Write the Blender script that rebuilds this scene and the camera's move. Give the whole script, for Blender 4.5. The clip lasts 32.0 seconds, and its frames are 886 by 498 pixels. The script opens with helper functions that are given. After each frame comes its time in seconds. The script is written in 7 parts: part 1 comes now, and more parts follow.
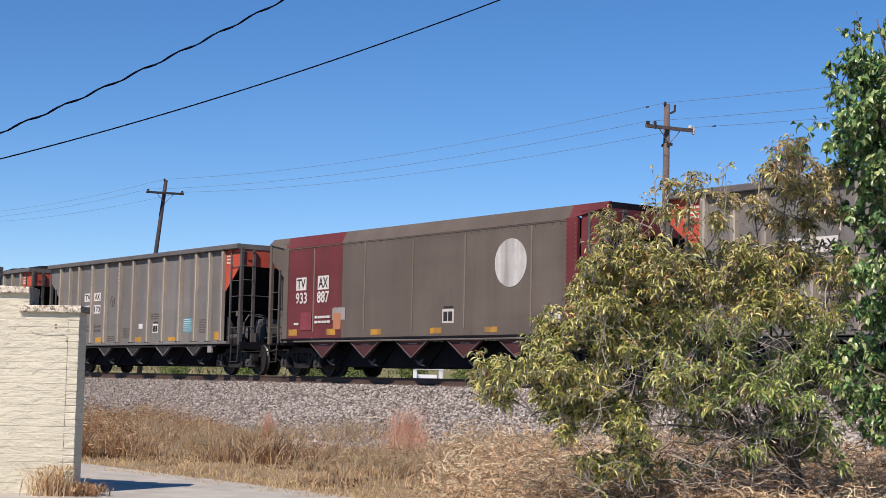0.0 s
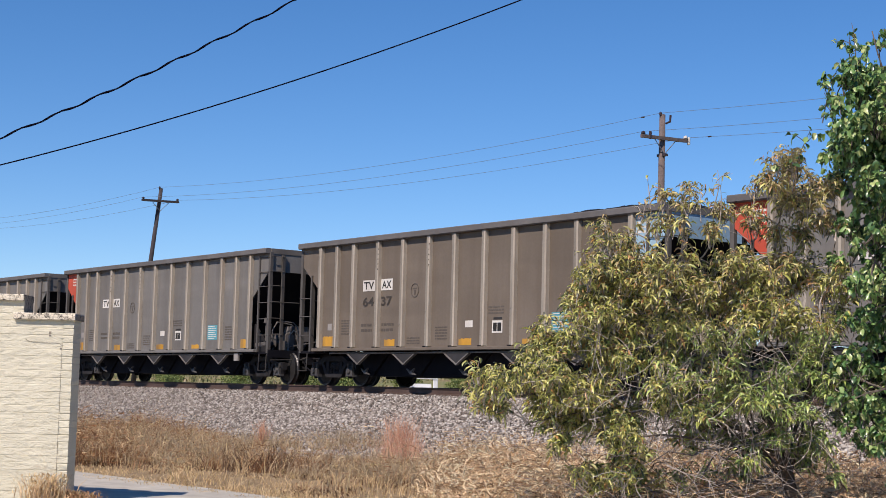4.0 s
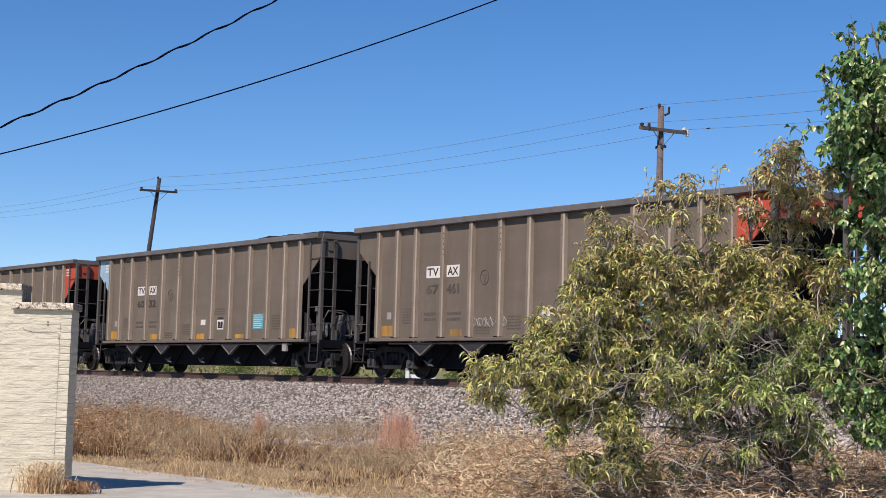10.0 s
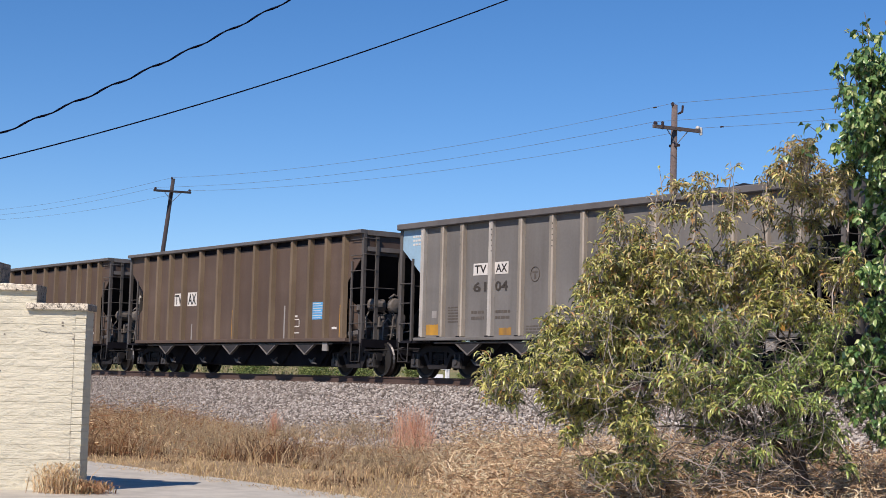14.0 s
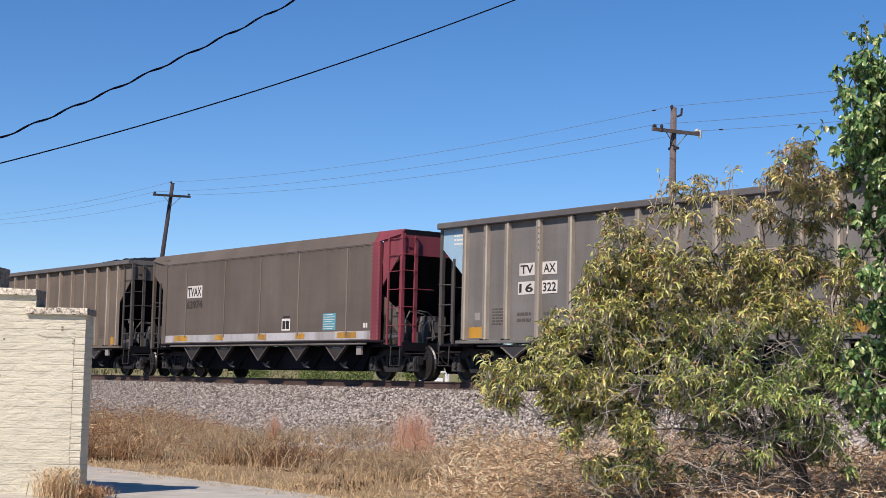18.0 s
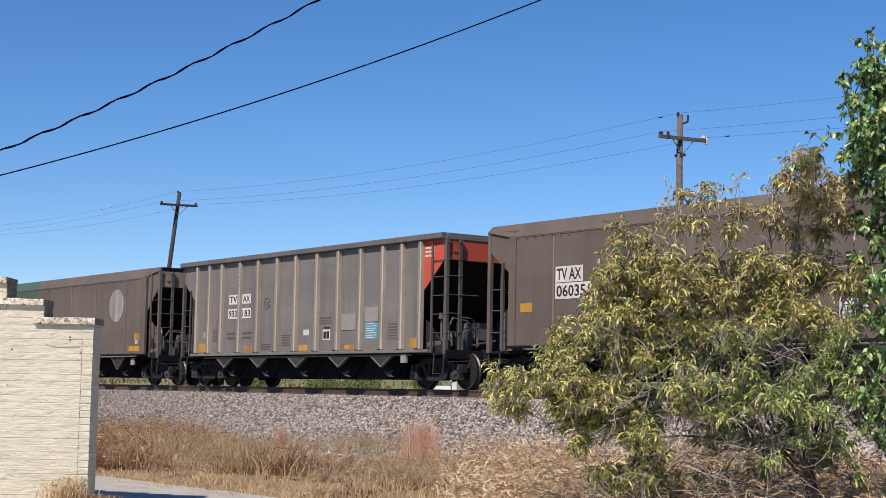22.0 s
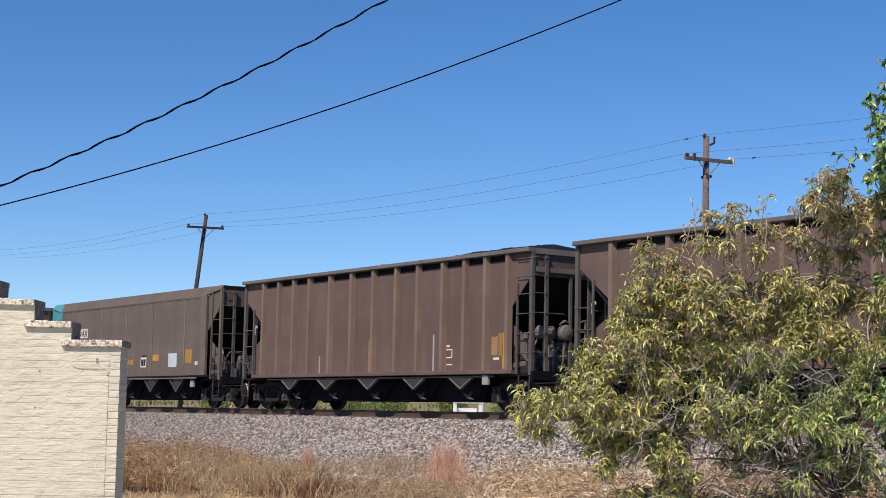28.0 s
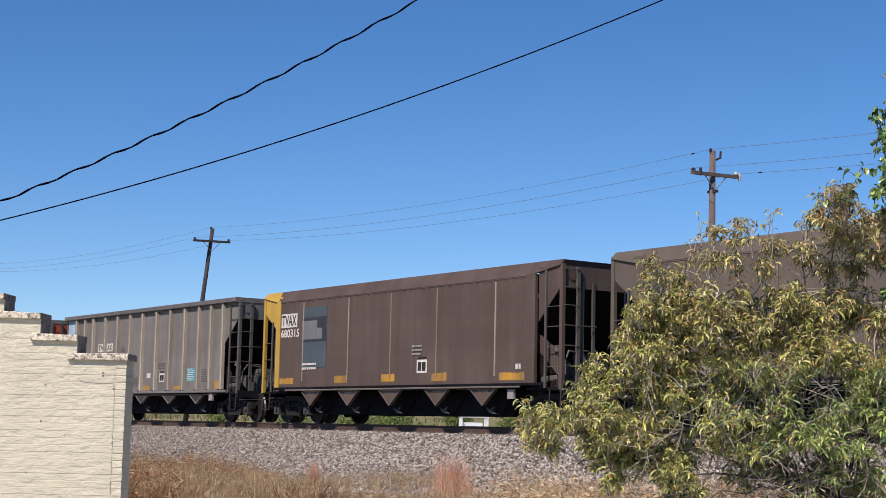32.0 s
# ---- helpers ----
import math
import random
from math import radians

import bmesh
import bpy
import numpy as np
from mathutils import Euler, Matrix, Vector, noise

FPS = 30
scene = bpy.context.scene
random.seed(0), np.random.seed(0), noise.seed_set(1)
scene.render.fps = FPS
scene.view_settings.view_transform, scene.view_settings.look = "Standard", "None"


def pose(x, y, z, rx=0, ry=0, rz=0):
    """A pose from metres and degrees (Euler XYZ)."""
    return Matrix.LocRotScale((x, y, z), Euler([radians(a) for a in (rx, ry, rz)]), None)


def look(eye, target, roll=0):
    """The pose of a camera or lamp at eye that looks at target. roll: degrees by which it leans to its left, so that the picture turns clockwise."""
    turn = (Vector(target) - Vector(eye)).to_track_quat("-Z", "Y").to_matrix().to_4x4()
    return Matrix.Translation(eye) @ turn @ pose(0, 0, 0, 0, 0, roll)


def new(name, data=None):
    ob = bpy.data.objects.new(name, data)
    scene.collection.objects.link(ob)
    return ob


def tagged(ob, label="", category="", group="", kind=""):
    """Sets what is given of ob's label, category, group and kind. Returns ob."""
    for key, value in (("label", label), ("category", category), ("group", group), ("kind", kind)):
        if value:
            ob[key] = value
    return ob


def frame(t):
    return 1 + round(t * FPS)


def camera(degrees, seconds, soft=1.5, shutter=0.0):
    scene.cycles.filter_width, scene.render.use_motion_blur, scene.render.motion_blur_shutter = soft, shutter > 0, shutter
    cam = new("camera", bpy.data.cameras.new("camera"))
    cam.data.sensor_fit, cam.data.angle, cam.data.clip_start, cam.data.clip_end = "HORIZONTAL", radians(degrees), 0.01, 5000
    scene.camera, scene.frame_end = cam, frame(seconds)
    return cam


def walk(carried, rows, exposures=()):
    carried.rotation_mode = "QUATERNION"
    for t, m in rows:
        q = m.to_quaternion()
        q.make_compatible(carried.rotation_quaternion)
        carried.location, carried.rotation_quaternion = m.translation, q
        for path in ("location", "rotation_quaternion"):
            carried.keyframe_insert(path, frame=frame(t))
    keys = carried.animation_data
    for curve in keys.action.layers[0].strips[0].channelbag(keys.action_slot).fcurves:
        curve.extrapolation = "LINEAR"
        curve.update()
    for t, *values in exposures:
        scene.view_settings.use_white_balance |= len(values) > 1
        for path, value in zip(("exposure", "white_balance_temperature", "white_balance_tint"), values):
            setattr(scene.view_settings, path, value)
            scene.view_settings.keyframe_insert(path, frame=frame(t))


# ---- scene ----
EYE = (0.0, 0.0, 1.3)


def aim(az, el, roll):
    """The camera's pose: degrees from the track's far end, degrees above level, lean."""
    a, e = radians(az), radians(el)
    way = Vector((-math.cos(a) * math.cos(e), math.sin(a) * math.cos(e), math.sin(e)))
    return look(EYE, Vector(EYE) + way * 10, roll)


# seconds, turn, tilt, lean
PATH = [
    (0.0, 36.376, 4.833, 1.246),
    (0.5, 36.394, 4.760, 1.309),
    (1.0, 36.365, 4.752, 1.432),
    (1.5, 36.352, 4.790, 1.545),
    (2.0, 36.386, 4.858, 1.568),
    (2.5, 36.459, 4.923, 1.484),
    (3.0, 36.540, 4.996, 1.402),
    (3.5, 36.560, 5.087, 1.426),
    (5.5, 36.494, 5.278, 1.534),
    (6.0, 36.498, 5.232, 1.492),
    (6.5, 36.484, 5.195, 1.545),
    (7.0, 36.456, 5.171, 1.700),
    (7.5, 36.464, 5.143, 1.767),
    (8.0, 36.529, 5.098, 1.725),
    (8.5, 36.618, 5.023, 1.597),
    (9.0, 36.679, 4.928, 1.543),
    (9.5, 36.669, 4.880, 1.572),
    (10.0, 36.622, 4.848, 1.663),
    (10.5, 36.567, 4.824, 1.671),
    (11.0, 36.521, 4.793, 1.524),
    (11.5, 36.490, 4.753, 1.378),
    (12.0, 36.430, 4.720, 1.300),
    (12.5, 36.352, 4.706, 1.397),
    (13.0, 36.259, 4.734, 1.571),
    (13.5, 36.176, 4.779, 1.611),
    (14.0, 36.127, 4.813, 1.521),
    (14.5, 36.091, 4.820, 1.412),
    (16.5, 36.046, 4.918, 1.635),
    (17.0, 36.088, 4.918, 1.506),
    (17.5, 36.141, 4.924, 1.405),
    (18.0, 36.142, 4.940, 1.357),
    (18.5, 36.079, 5.009, 1.458),
    (19.0, 35.966, 5.072, 1.517),
    (19.5, 35.903, 5.105, 1.499),
    (20.0, 35.891, 5.120, 1.424),
    (20.5, 35.921, 5.105, 1.300),
    (21.0, 35.938, 5.137, 1.291),
    (21.5, 35.928, 5.181, 1.207),
    (22.0, 35.884, 5.226, 1.110),
    (22.5, 35.834, 5.253, 0.933),
    (23.0, 35.791, 5.253, 0.745),
    (23.5, 35.720, 5.283, 0.742),
    (24.0, 35.598, 5.345, 0.758),
    (24.5, 35.458, 5.389, 0.674),
    (25.0, 35.349, 5.420, 0.695),
    (25.5, 35.314, 5.451, 0.701),
    (27.5, 34.987, 5.868, 1.034),
    (28.0, 34.920, 6.008, 1.128),
    (28.5, 34.897, 6.117, 1.227),
    (29.0, 34.892, 6.213, 1.288),
    (29.5, 34.871, 6.301, 1.429),
    (30.0, 34.843, 6.363, 1.436),
    (30.5, 34.822, 6.410, 1.356),
    (31.0, 34.794, 6.444, 1.325),
    (31.5, 34.757, 6.464, 1.215),
    (32.0, 34.690, 6.516, 1.270),
]

cam = camera(31.285, 32.0, soft=0.35)
walk(cam, [(t, aim(a, e, r)) for t, a, e, r in PATH], exposures=[(0.0, 0.03, 6480, 17.5), (27.0, 0.03, 6480, 17.5), (32.0, -0.03, 6480, 17.5)])

# ---- light ----
SUN_EL, SUN_AZ = 46.5, (0.385, -0.923)
world = bpy.data.worlds.new("sky")
scene.world = world
world.use_nodes = True
wn = world.node_tree.nodes
sky = wn.new("ShaderNodeTexSky")
sky.sky_type, sky.sun_disc = "NISHITA", False
sky.sun_elevation, sky.sun_rotation = radians(SUN_EL), math.atan2(SUN_AZ[0], SUN_AZ[1])
sky.air_density, sky.dust_density, sky.ozone_density, sky.altitude = 0.97, 0.0, 4.5, 1900
rich = wn.new("ShaderNodeHueSaturation")
rich.inputs["Saturation"].default_value = 1.22
world.node_tree.links.new(sky.outputs[0], rich.inputs["Color"])
world.node_tree.links.new(rich.outputs[0], wn["Background"].inputs[0])
wn["Background"].inputs[1].default_value = 0.116
sun = new("sun", bpy.data.lights.new("sun", "SUN"))
sun.data.energy, sun.data.angle, sun.data.color = 5.0, radians(0.53), (1.0, 0.90, 0.76)
sd = Vector((SUN_AZ[0], SUN_AZ[1], math.tan(radians(SUN_EL)))).normalized()
sun.matrix_world = look(sd * 200, (0, 0, 0))

# ---- materials ----
MATS = {}


def nodes_of(name):
    m = bpy.data.materials.new(name)
    m.use_nodes = True
    nt = m.node_tree
    return m, nt, nt.nodes["Principled BSDF"]


def ramp_of(nt, stops, fac):
    r = nt.nodes.new("ShaderNodeValToRGB")
    els = r.color_ramp.elements
    while len(els) < len(stops):
        els.new(0.5)
    for e, (p, c) in zip(els, stops):
        e.position, e.color = p, (*c, 1)
    nt.links.new(fac, r.inputs[0])
    return r.outputs[0]


def noise_of(nt, vec, scale, detail=4.0, rough=0.6):
    n = nt.nodes.new("ShaderNodeTexNoise")
    n.inputs["Scale"].default_value, n.inputs["Detail"].default_value = scale, detail
    n.inputs["Roughness"].default_value = rough
    nt.links.new(vec, n.inputs["Vector"])
    return n.outputs["Fac"]


def mapped(nt, vec, sx, sy, sz):
    mp = nt.nodes.new("ShaderNodeMapping")
    mp.inputs["Scale"].default_value = (sx, sy, sz)
    nt.links.new(vec, mp.inputs["Vector"])
    return mp.outputs[0]


def mix_of(nt, fac, a, b, mode="MIX"):
    x = nt.nodes.new("ShaderNodeMix")
    x.data_type, x.blend_type = "RGBA", mode
    for sock, val in ((x.inputs[0], fac), (x.inputs[6], a), (x.inputs[7], b)):
        if hasattr(val, "links"):
            nt.links.new(val, sock)
        elif isinstance(val, tuple):
            sock.default_value = (*val, 1)
        else:
            sock.default_value = val
    return x.outputs[2]


def bump_of(nt, bsdf, height, strength, dist):
    b = nt.nodes.new("ShaderNodeBump")
    b.inputs["Strength"].default_value, b.inputs["Distance"].default_value = strength, dist
    nt.links.new(height, b.inputs["Height"])
    nt.links.new(b.outputs[0], bsdf.inputs["Normal"])


def own_coords(nt):
    """Object coordinates shifted by each object's own random number."""
    tc, oi = nt.nodes.new("ShaderNodeTexCoord"), nt.nodes.new("ShaderNodeObjectInfo")
    mul = nt.nodes.new("ShaderNodeVectorMath")
    mul.operation = "MULTIPLY_ADD"
    mul.inputs[0].default_value = (1, 1, 1)
    sc = nt.nodes.new("ShaderNodeVectorMath")
    sc.operation = "SCALE"
    sc.inputs[0].default_value = (37.0, 11.0, 23.0)
    nt.links.new(oi.outputs["Random"], sc.inputs["Scale"])
    nt.links.new(tc.outputs["Object"], mul.inputs[0])
    mul.inputs[1].default_value = (1, 1, 1)
    nt.links.new(sc.outputs[0], mul.inputs[2])
    return mul.outputs[0]


def paint(name, col, dirt=(0.10, 0.085, 0.07), amount=0.55, rough=0.62, metal=0.0, rust=0.25, spec=0.3):
    """Weathered paint on steel: broad fading, vertical streaks, fine grime, specks of rust."""
    if name in MATS:
        return MATS[name]
    m, nt, p = nodes_of(name)
    v = own_coords(nt)
    broad = ramp_of(nt, [(0.35, (0, 0, 0)), (0.7, (1, 1, 1))], noise_of(nt, v, 0.45, 3))
    streak = ramp_of(nt, [(0.42, (0, 0, 0)), (0.72, (1, 1, 1))], noise_of(nt, mapped(nt, v, 2.2, 2.2, 0.22), 0.9, 3))
    fine = ramp_of(nt, [(0.3, (0, 0, 0)), (0.75, (1, 1, 1))], noise_of(nt, v, 14, 6, 0.7))
    tide = ramp_of(nt, [(0.44, (0, 0, 0)), (0.56, (0.32, 0.32, 0.32))], noise_of(nt, mapped(nt, v, 0.10, 0.10, 0.8), 1.0, 3))
    light = tuple(min(1, c * 1.18 + 0.012) for c in col)
    c1 = mix_of(nt, tide, mix_of(nt, broad, col, light), tuple(c * 0.72 for c in col))
    half = nt.nodes.new("ShaderNodeMath")
    half.operation = "MULTIPLY"
    half.inputs[1].default_value = amount
    nt.links.new(streak, half.inputs[0])
    c2 = mix_of(nt, half.outputs[0], c1, dirt)
    q = nt.nodes.new("ShaderNodeMath")
    q.operation = "MULTIPLY"
    q.inputs[1].default_value = 0.22
    nt.links.new(fine, q.inputs[0])
    c3 = mix_of(nt, q.outputs[0], c2, tuple(c * 0.62 for c in dirt))
    spots = ramp_of(nt, [(0.66, (0, 0, 0)), (0.74, (1, 1, 1))], noise_of(nt, v, 3.2, 8, 0.75))
    rq = nt.nodes.new("ShaderNodeMath")
    rq.operation = "MULTIPLY"
    rq.inputs[1].default_value = rust
    nt.links.new(spots, rq.inputs[0])
    c4 = mix_of(nt, rq.outputs[0], c3, (0.11, 0.05, 0.028))
    nt.links.new(c4, p.inputs["Base Color"])
    p.inputs["Roughness"].default_value, p.inputs["Metallic"].default_value = rough, metal
    p.inputs["Specular IOR Level"].default_value = spec
    bump_of(nt, p, noise_of(nt, v, 2.0, 3), 0.2, 0.012)
    MATS[name] = m
    return m


def plain(name, col, var=0.25, scale=6.0, rough=0.8, bump=0.2, dist=0.01, own=True):
    if name in MATS:
        return MATS[name]
    m, nt, p = nodes_of(name)
    v = own_coords(nt)
    a = noise_of(nt, v, scale, 6, 0.65)
    b = noise_of(nt, v, scale * 0.13, 3)
    lo, hi = tuple(c * (1 - var) for c in col), tuple(min(1, c * (1 + var)) for c in col)
    c1 = mix_of(nt, ramp_of(nt, [(0.3, (0, 0, 0)), (0.7, (1, 1, 1))], a), lo, hi)
    c2 = mix_of(nt, ramp_of(nt, [(0.4, (0, 0, 0)), (0.65, (0.5, 0.5, 0.5))], b), c1, tuple(c * 0.7 for c in col))
    nt.links.new(c2, p.inputs["Base Color"])
    p.inputs["Roughness"].default_value = rough
    p.inputs["Specular IOR Level"].default_value = 0.25
    bump_of(nt, p, a, bump, dist)
    MATS[name] = m
    return m


def island(name, stops, rough=0.75, translucent=0.0, spec=0.25):
    """Many small pieces, each with its own tint."""
    if name in MATS:
        return MATS[name]
    m, nt, p = nodes_of(name)
    ge = nt.nodes.new("ShaderNodeNewGeometry")
    col = ramp_of(nt, stops, ge.outputs["Random Per Island"])
    tc = nt.nodes.new("ShaderNodeTexCoord")
    n = noise_of(nt, tc.outputs["Object"], 30, 3)
    col = mix_of(nt, ramp_of(nt, [(0.35, (0, 0, 0)), (0.75, (0.3, 0.3, 0.3))], n), col, tuple(c * 0.8 for c in stops[0][1]))
    nt.links.new(col, p.inputs["Base Color"])
    p.inputs["Roughness"].default_value = rough
    p.inputs["Specular IOR Level"].default_value = spec
    if translucent:
        tr = nt.nodes.new("ShaderNodeBsdfTranslucent")
        nt.links.new(col, tr.inputs[0])
        mx = nt.nodes.new("ShaderNodeMixShader")
        mx.inputs[0].default_value = translucent
        nt.links.new(p.outputs[0], mx.inputs[1])
        nt.links.new(tr.outputs[0], mx.inputs[2])
        nt.links.new(mx.outputs[0], nt.nodes["Material Output"].inputs[0])
    MATS[name] = m
    return m


GREY = paint("grey_paint", (0.174, 0.167, 0.157), (0.100, 0.089, 0.078), 0.5)
TAN = paint("tan_paint", (0.149, 0.123, 0.097), (0.10, 0.075, 0.055), 0.45)
BROWN = paint("brown_paint", (0.105, 0.073, 0.055), (0.075, 0.05, 0.038), 0.5)
MAROON_BROWN = paint("red_brown_paint", (0.122, 0.084, 0.070), (0.085, 0.056, 0.046), 0.55)
SMOOTH = paint("brown_grey_paint", (0.126, 0.104, 0.085), (0.088, 0.069, 0.054), 0.45)
SOOTSMOOTH = paint("sooty_brown_paint", (0.096, 0.077, 0.062), (0.062, 0.047, 0.037), 0.5)
DARKSMOOTH = paint("dark_brown_paint", (0.135, 0.102, 0.082), (0.09, 0.064, 0.050), 0.5)
DEEPBROWN = paint("deep_brown_paint", (0.104, 0.074, 0.061), (0.062, 0.043, 0.035), 0.6)
WORNSEAM = paint("worn_seam_paint", (0.30, 0.24, 0.20), (0.095, 0.068, 0.056), 1.0)
RIB_GREY = paint("worn_rib_paint", (0.262, 0.236, 0.198), (0.15, 0.128, 0.104), 0.5)
RIB_TAN = paint("tan_rib_paint", (0.195, 0.160, 0.124), (0.12, 0.093, 0.07), 0.5)
# Worn post edges, with the sun on their slanted faces put into the paint.
LIT_EDGE = paint("bare_flange_paint", (0.43, 0.38, 0.31), (0.23, 0.193, 0.152), 0.6)
LIT_EDGE_TAN = paint("tan_flange_paint", (0.40, 0.335, 0.262), (0.20, 0.158, 0.118), 0.6)
RIB_BROWN = paint("brown_rib_paint", (0.17, 0.125, 0.08), (0.10, 0.07, 0.045), 0.5)
RIB_DARK = paint("dark_rib_paint", (0.180, 0.130, 0.100), (0.115, 0.080, 0.060), 0.5)
RIB_WHITE = paint("white_rib_paint", (0.46, 0.435, 0.395), (0.22, 0.195, 0.16), 0.6)
RED = paint("red_paint", (0.50, 0.075, 0.04), (0.25, 0.07, 0.04), 0.35)
PINK = paint("faded_red_paint", (0.235, 0.045, 0.062), (0.11, 0.036, 0.040), 0.6)
MAROON = paint("maroon_paint", (0.14, 0.025, 0.028), (0.08, 0.03, 0.028), 0.5)
BLUE = paint("pale_blue_paint", (0.30, 0.48, 0.62), (0.2, 0.24, 0.26), 0.4)
TEAL = paint("teal_paint", (0.06, 0.25, 0.30), (0.06, 0.14, 0.16), 0.45)
GREEN = paint("green_paint", (0.048, 0.105, 0.070), (0.085, 0.085, 0.062), 0.55)
BRIGHTGREEN = paint("bright_green_paint", (0.03, 0.36, 0.22), (0.05, 0.2, 0.13), 0.3)
ORANGE = paint("orange_paint", (0.50, 0.25, 0.05), (0.2, 0.11, 0.05), 0.5)
YELLOWEND = paint("yellow_paint", (0.52, 0.33, 0.06), (0.25, 0.15, 0.05), 0.4)
CREAM = paint("cream_patch_paint", (0.36, 0.28, 0.2), (0.15, 0.1, 0.07), 0.6)
# Grimy steel, with the underframe's bluish shade put into its near-black colour.
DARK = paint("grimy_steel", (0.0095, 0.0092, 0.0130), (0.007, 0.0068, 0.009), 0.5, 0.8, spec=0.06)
IRON = paint("dark_cast_iron", (0.024, 0.023, 0.025), (0.018, 0.016, 0.016), 0.5, 0.7, spec=0.12)
TREAD = paint("wheel_steel", (0.020, 0.019, 0.019), (0.012, 0.011, 0.010), 0.5, 0.5, spec=0.15)


def polish_rim(m):
    """Wheels wear bright at the rim."""
    nt, p = m.node_tree, m.node_tree.nodes["Principled BSDF"]
    tc = nt.nodes.new("ShaderNodeTexCoord")
    flat = mapped(nt, tc.outputs["Object"], 1, 0, 1)
    ln = nt.nodes.new("ShaderNodeVectorMath")
    ln.operation = "LENGTH"
    nt.links.new(flat, ln.inputs[0])
    rim = ramp_of(nt, [(0.428, (0, 0, 0)), (0.440, (1, 1, 1))], ln.outputs["Value"])
    old = p.inputs["Base Color"].links[0].from_socket
    nt.links.new(mix_of(nt, rim, old, (0.10, 0.097, 0.097)), p.inputs["Base Color"])
    nt.links.new(rim, p.inputs["Metallic"])


polish_rim(TREAD)
# Near-black blue: shade in the car ends and under chords, put into the colour.
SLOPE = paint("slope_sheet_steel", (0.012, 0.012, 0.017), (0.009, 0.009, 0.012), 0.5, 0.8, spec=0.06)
BAR = paint("grab_iron_paint", (0.165, 0.15, 0.135), (0.08, 0.067, 0.056), 0.5)
ENDBAR = paint("sooty_ladder_paint", (0.098, 0.090, 0.083), (0.045, 0.040, 0.037), 0.55)
DIMBAR = paint("dull_grab_iron", (0.045, 0.042, 0.040), (0.025, 0.022, 0.02), 0.5)
GEAR = paint("brake_gear_steel", (0.115, 0.105, 0.100), (0.05, 0.045, 0.042), 0.5)
# Paler copy of the cast iron: sun on the bearing boxes, in the colour.
BOXIRON = paint("dusty_bearing_iron", (0.058, 0.055, 0.054), (0.026, 0.023, 0.022), 0.5)
# Lit copy of the iron; the latches catch light through their colour.
LATCH = paint("latch_steel", (0.10, 0.097, 0.095), (0.05, 0.046, 0.043), 0.5)
CHORD = paint("grey_chord_paint", (0.125, 0.118, 0.115), (0.08, 0.074, 0.07), 0.5)
MARK_WHITE = paint("white_marking", (0.66, 0.64, 0.60), (0.36, 0.32, 0.27), 0.45, rust=0.0)
DISC = paint("stained_disc_paint", (0.56, 0.55, 0.53), (0.16, 0.14, 0.12), 0.85, rust=0.5)
PALEBAND = paint("pale_band_paint", (0.44, 0.44, 0.45), (0.20, 0.175, 0.15), 0.7, rust=0.1)
GREYDISC = paint("stained_grey_disc", (0.34, 0.33, 0.31), (0.12, 0.10, 0.085), 0.85, rust=0.5)
MARK_GREY = paint("grey_patch", (0.30, 0.285, 0.27), (0.2, 0.17, 0.14), 0.45)
MARK_BLACK = paint("black_marking", (0.02, 0.019, 0.018), (0.05, 0.04, 0.035), 0.3, rust=0.0)
MARK_WORN = paint("worn_black_marking", (0.05, 0.043, 0.037), (0.06, 0.048, 0.04), 0.6, rust=0.0)
MARK_DIM = paint("faded_marking", (0.098, 0.083, 0.069), (0.07, 0.055, 0.045), 0.5)
MARK_YELLOW = paint("yellow_reflector", (0.52, 0.27, 0.030), (0.16, 0.105, 0.06), 0.95)
MARK_BLUE = paint("cyan_label", (0.085, 0.32, 0.40), (0.09, 0.19, 0.21), 0.4, rust=0.0)
MARK_SKY = paint("bright_blue_label", (0.10, 0.38, 0.72), (0.1, 0.25, 0.4), 0.25, rust=0.0)
MARK_PALE = paint("pale_blue_patch", (0.42, 0.55, 0.6), (0.3, 0.33, 0.34), 0.4, rust=0.0)
MARK_NAVY = paint("blue_grey_patch", (0.062, 0.086, 0.105), (0.06, 0.06, 0.06), 0.5)
MARK_INK = paint("ink_blue_patch", (0.026, 0.030, 0.040), (0.05, 0.045, 0.045), 0.5)
MARK_SLATE = paint("slate_patch", (0.155, 0.165, 0.180), (0.10, 0.10, 0.10), 0.5)
MARK_LIME = paint("light_orange_patch", (0.5, 0.2, 0.1), (0.25, 0.13, 0.08), 0.5)
COAL = plain("coal", (0.012, 0.012, 0.013), 0.4, 9.0, 0.55, 0.8, 0.05)


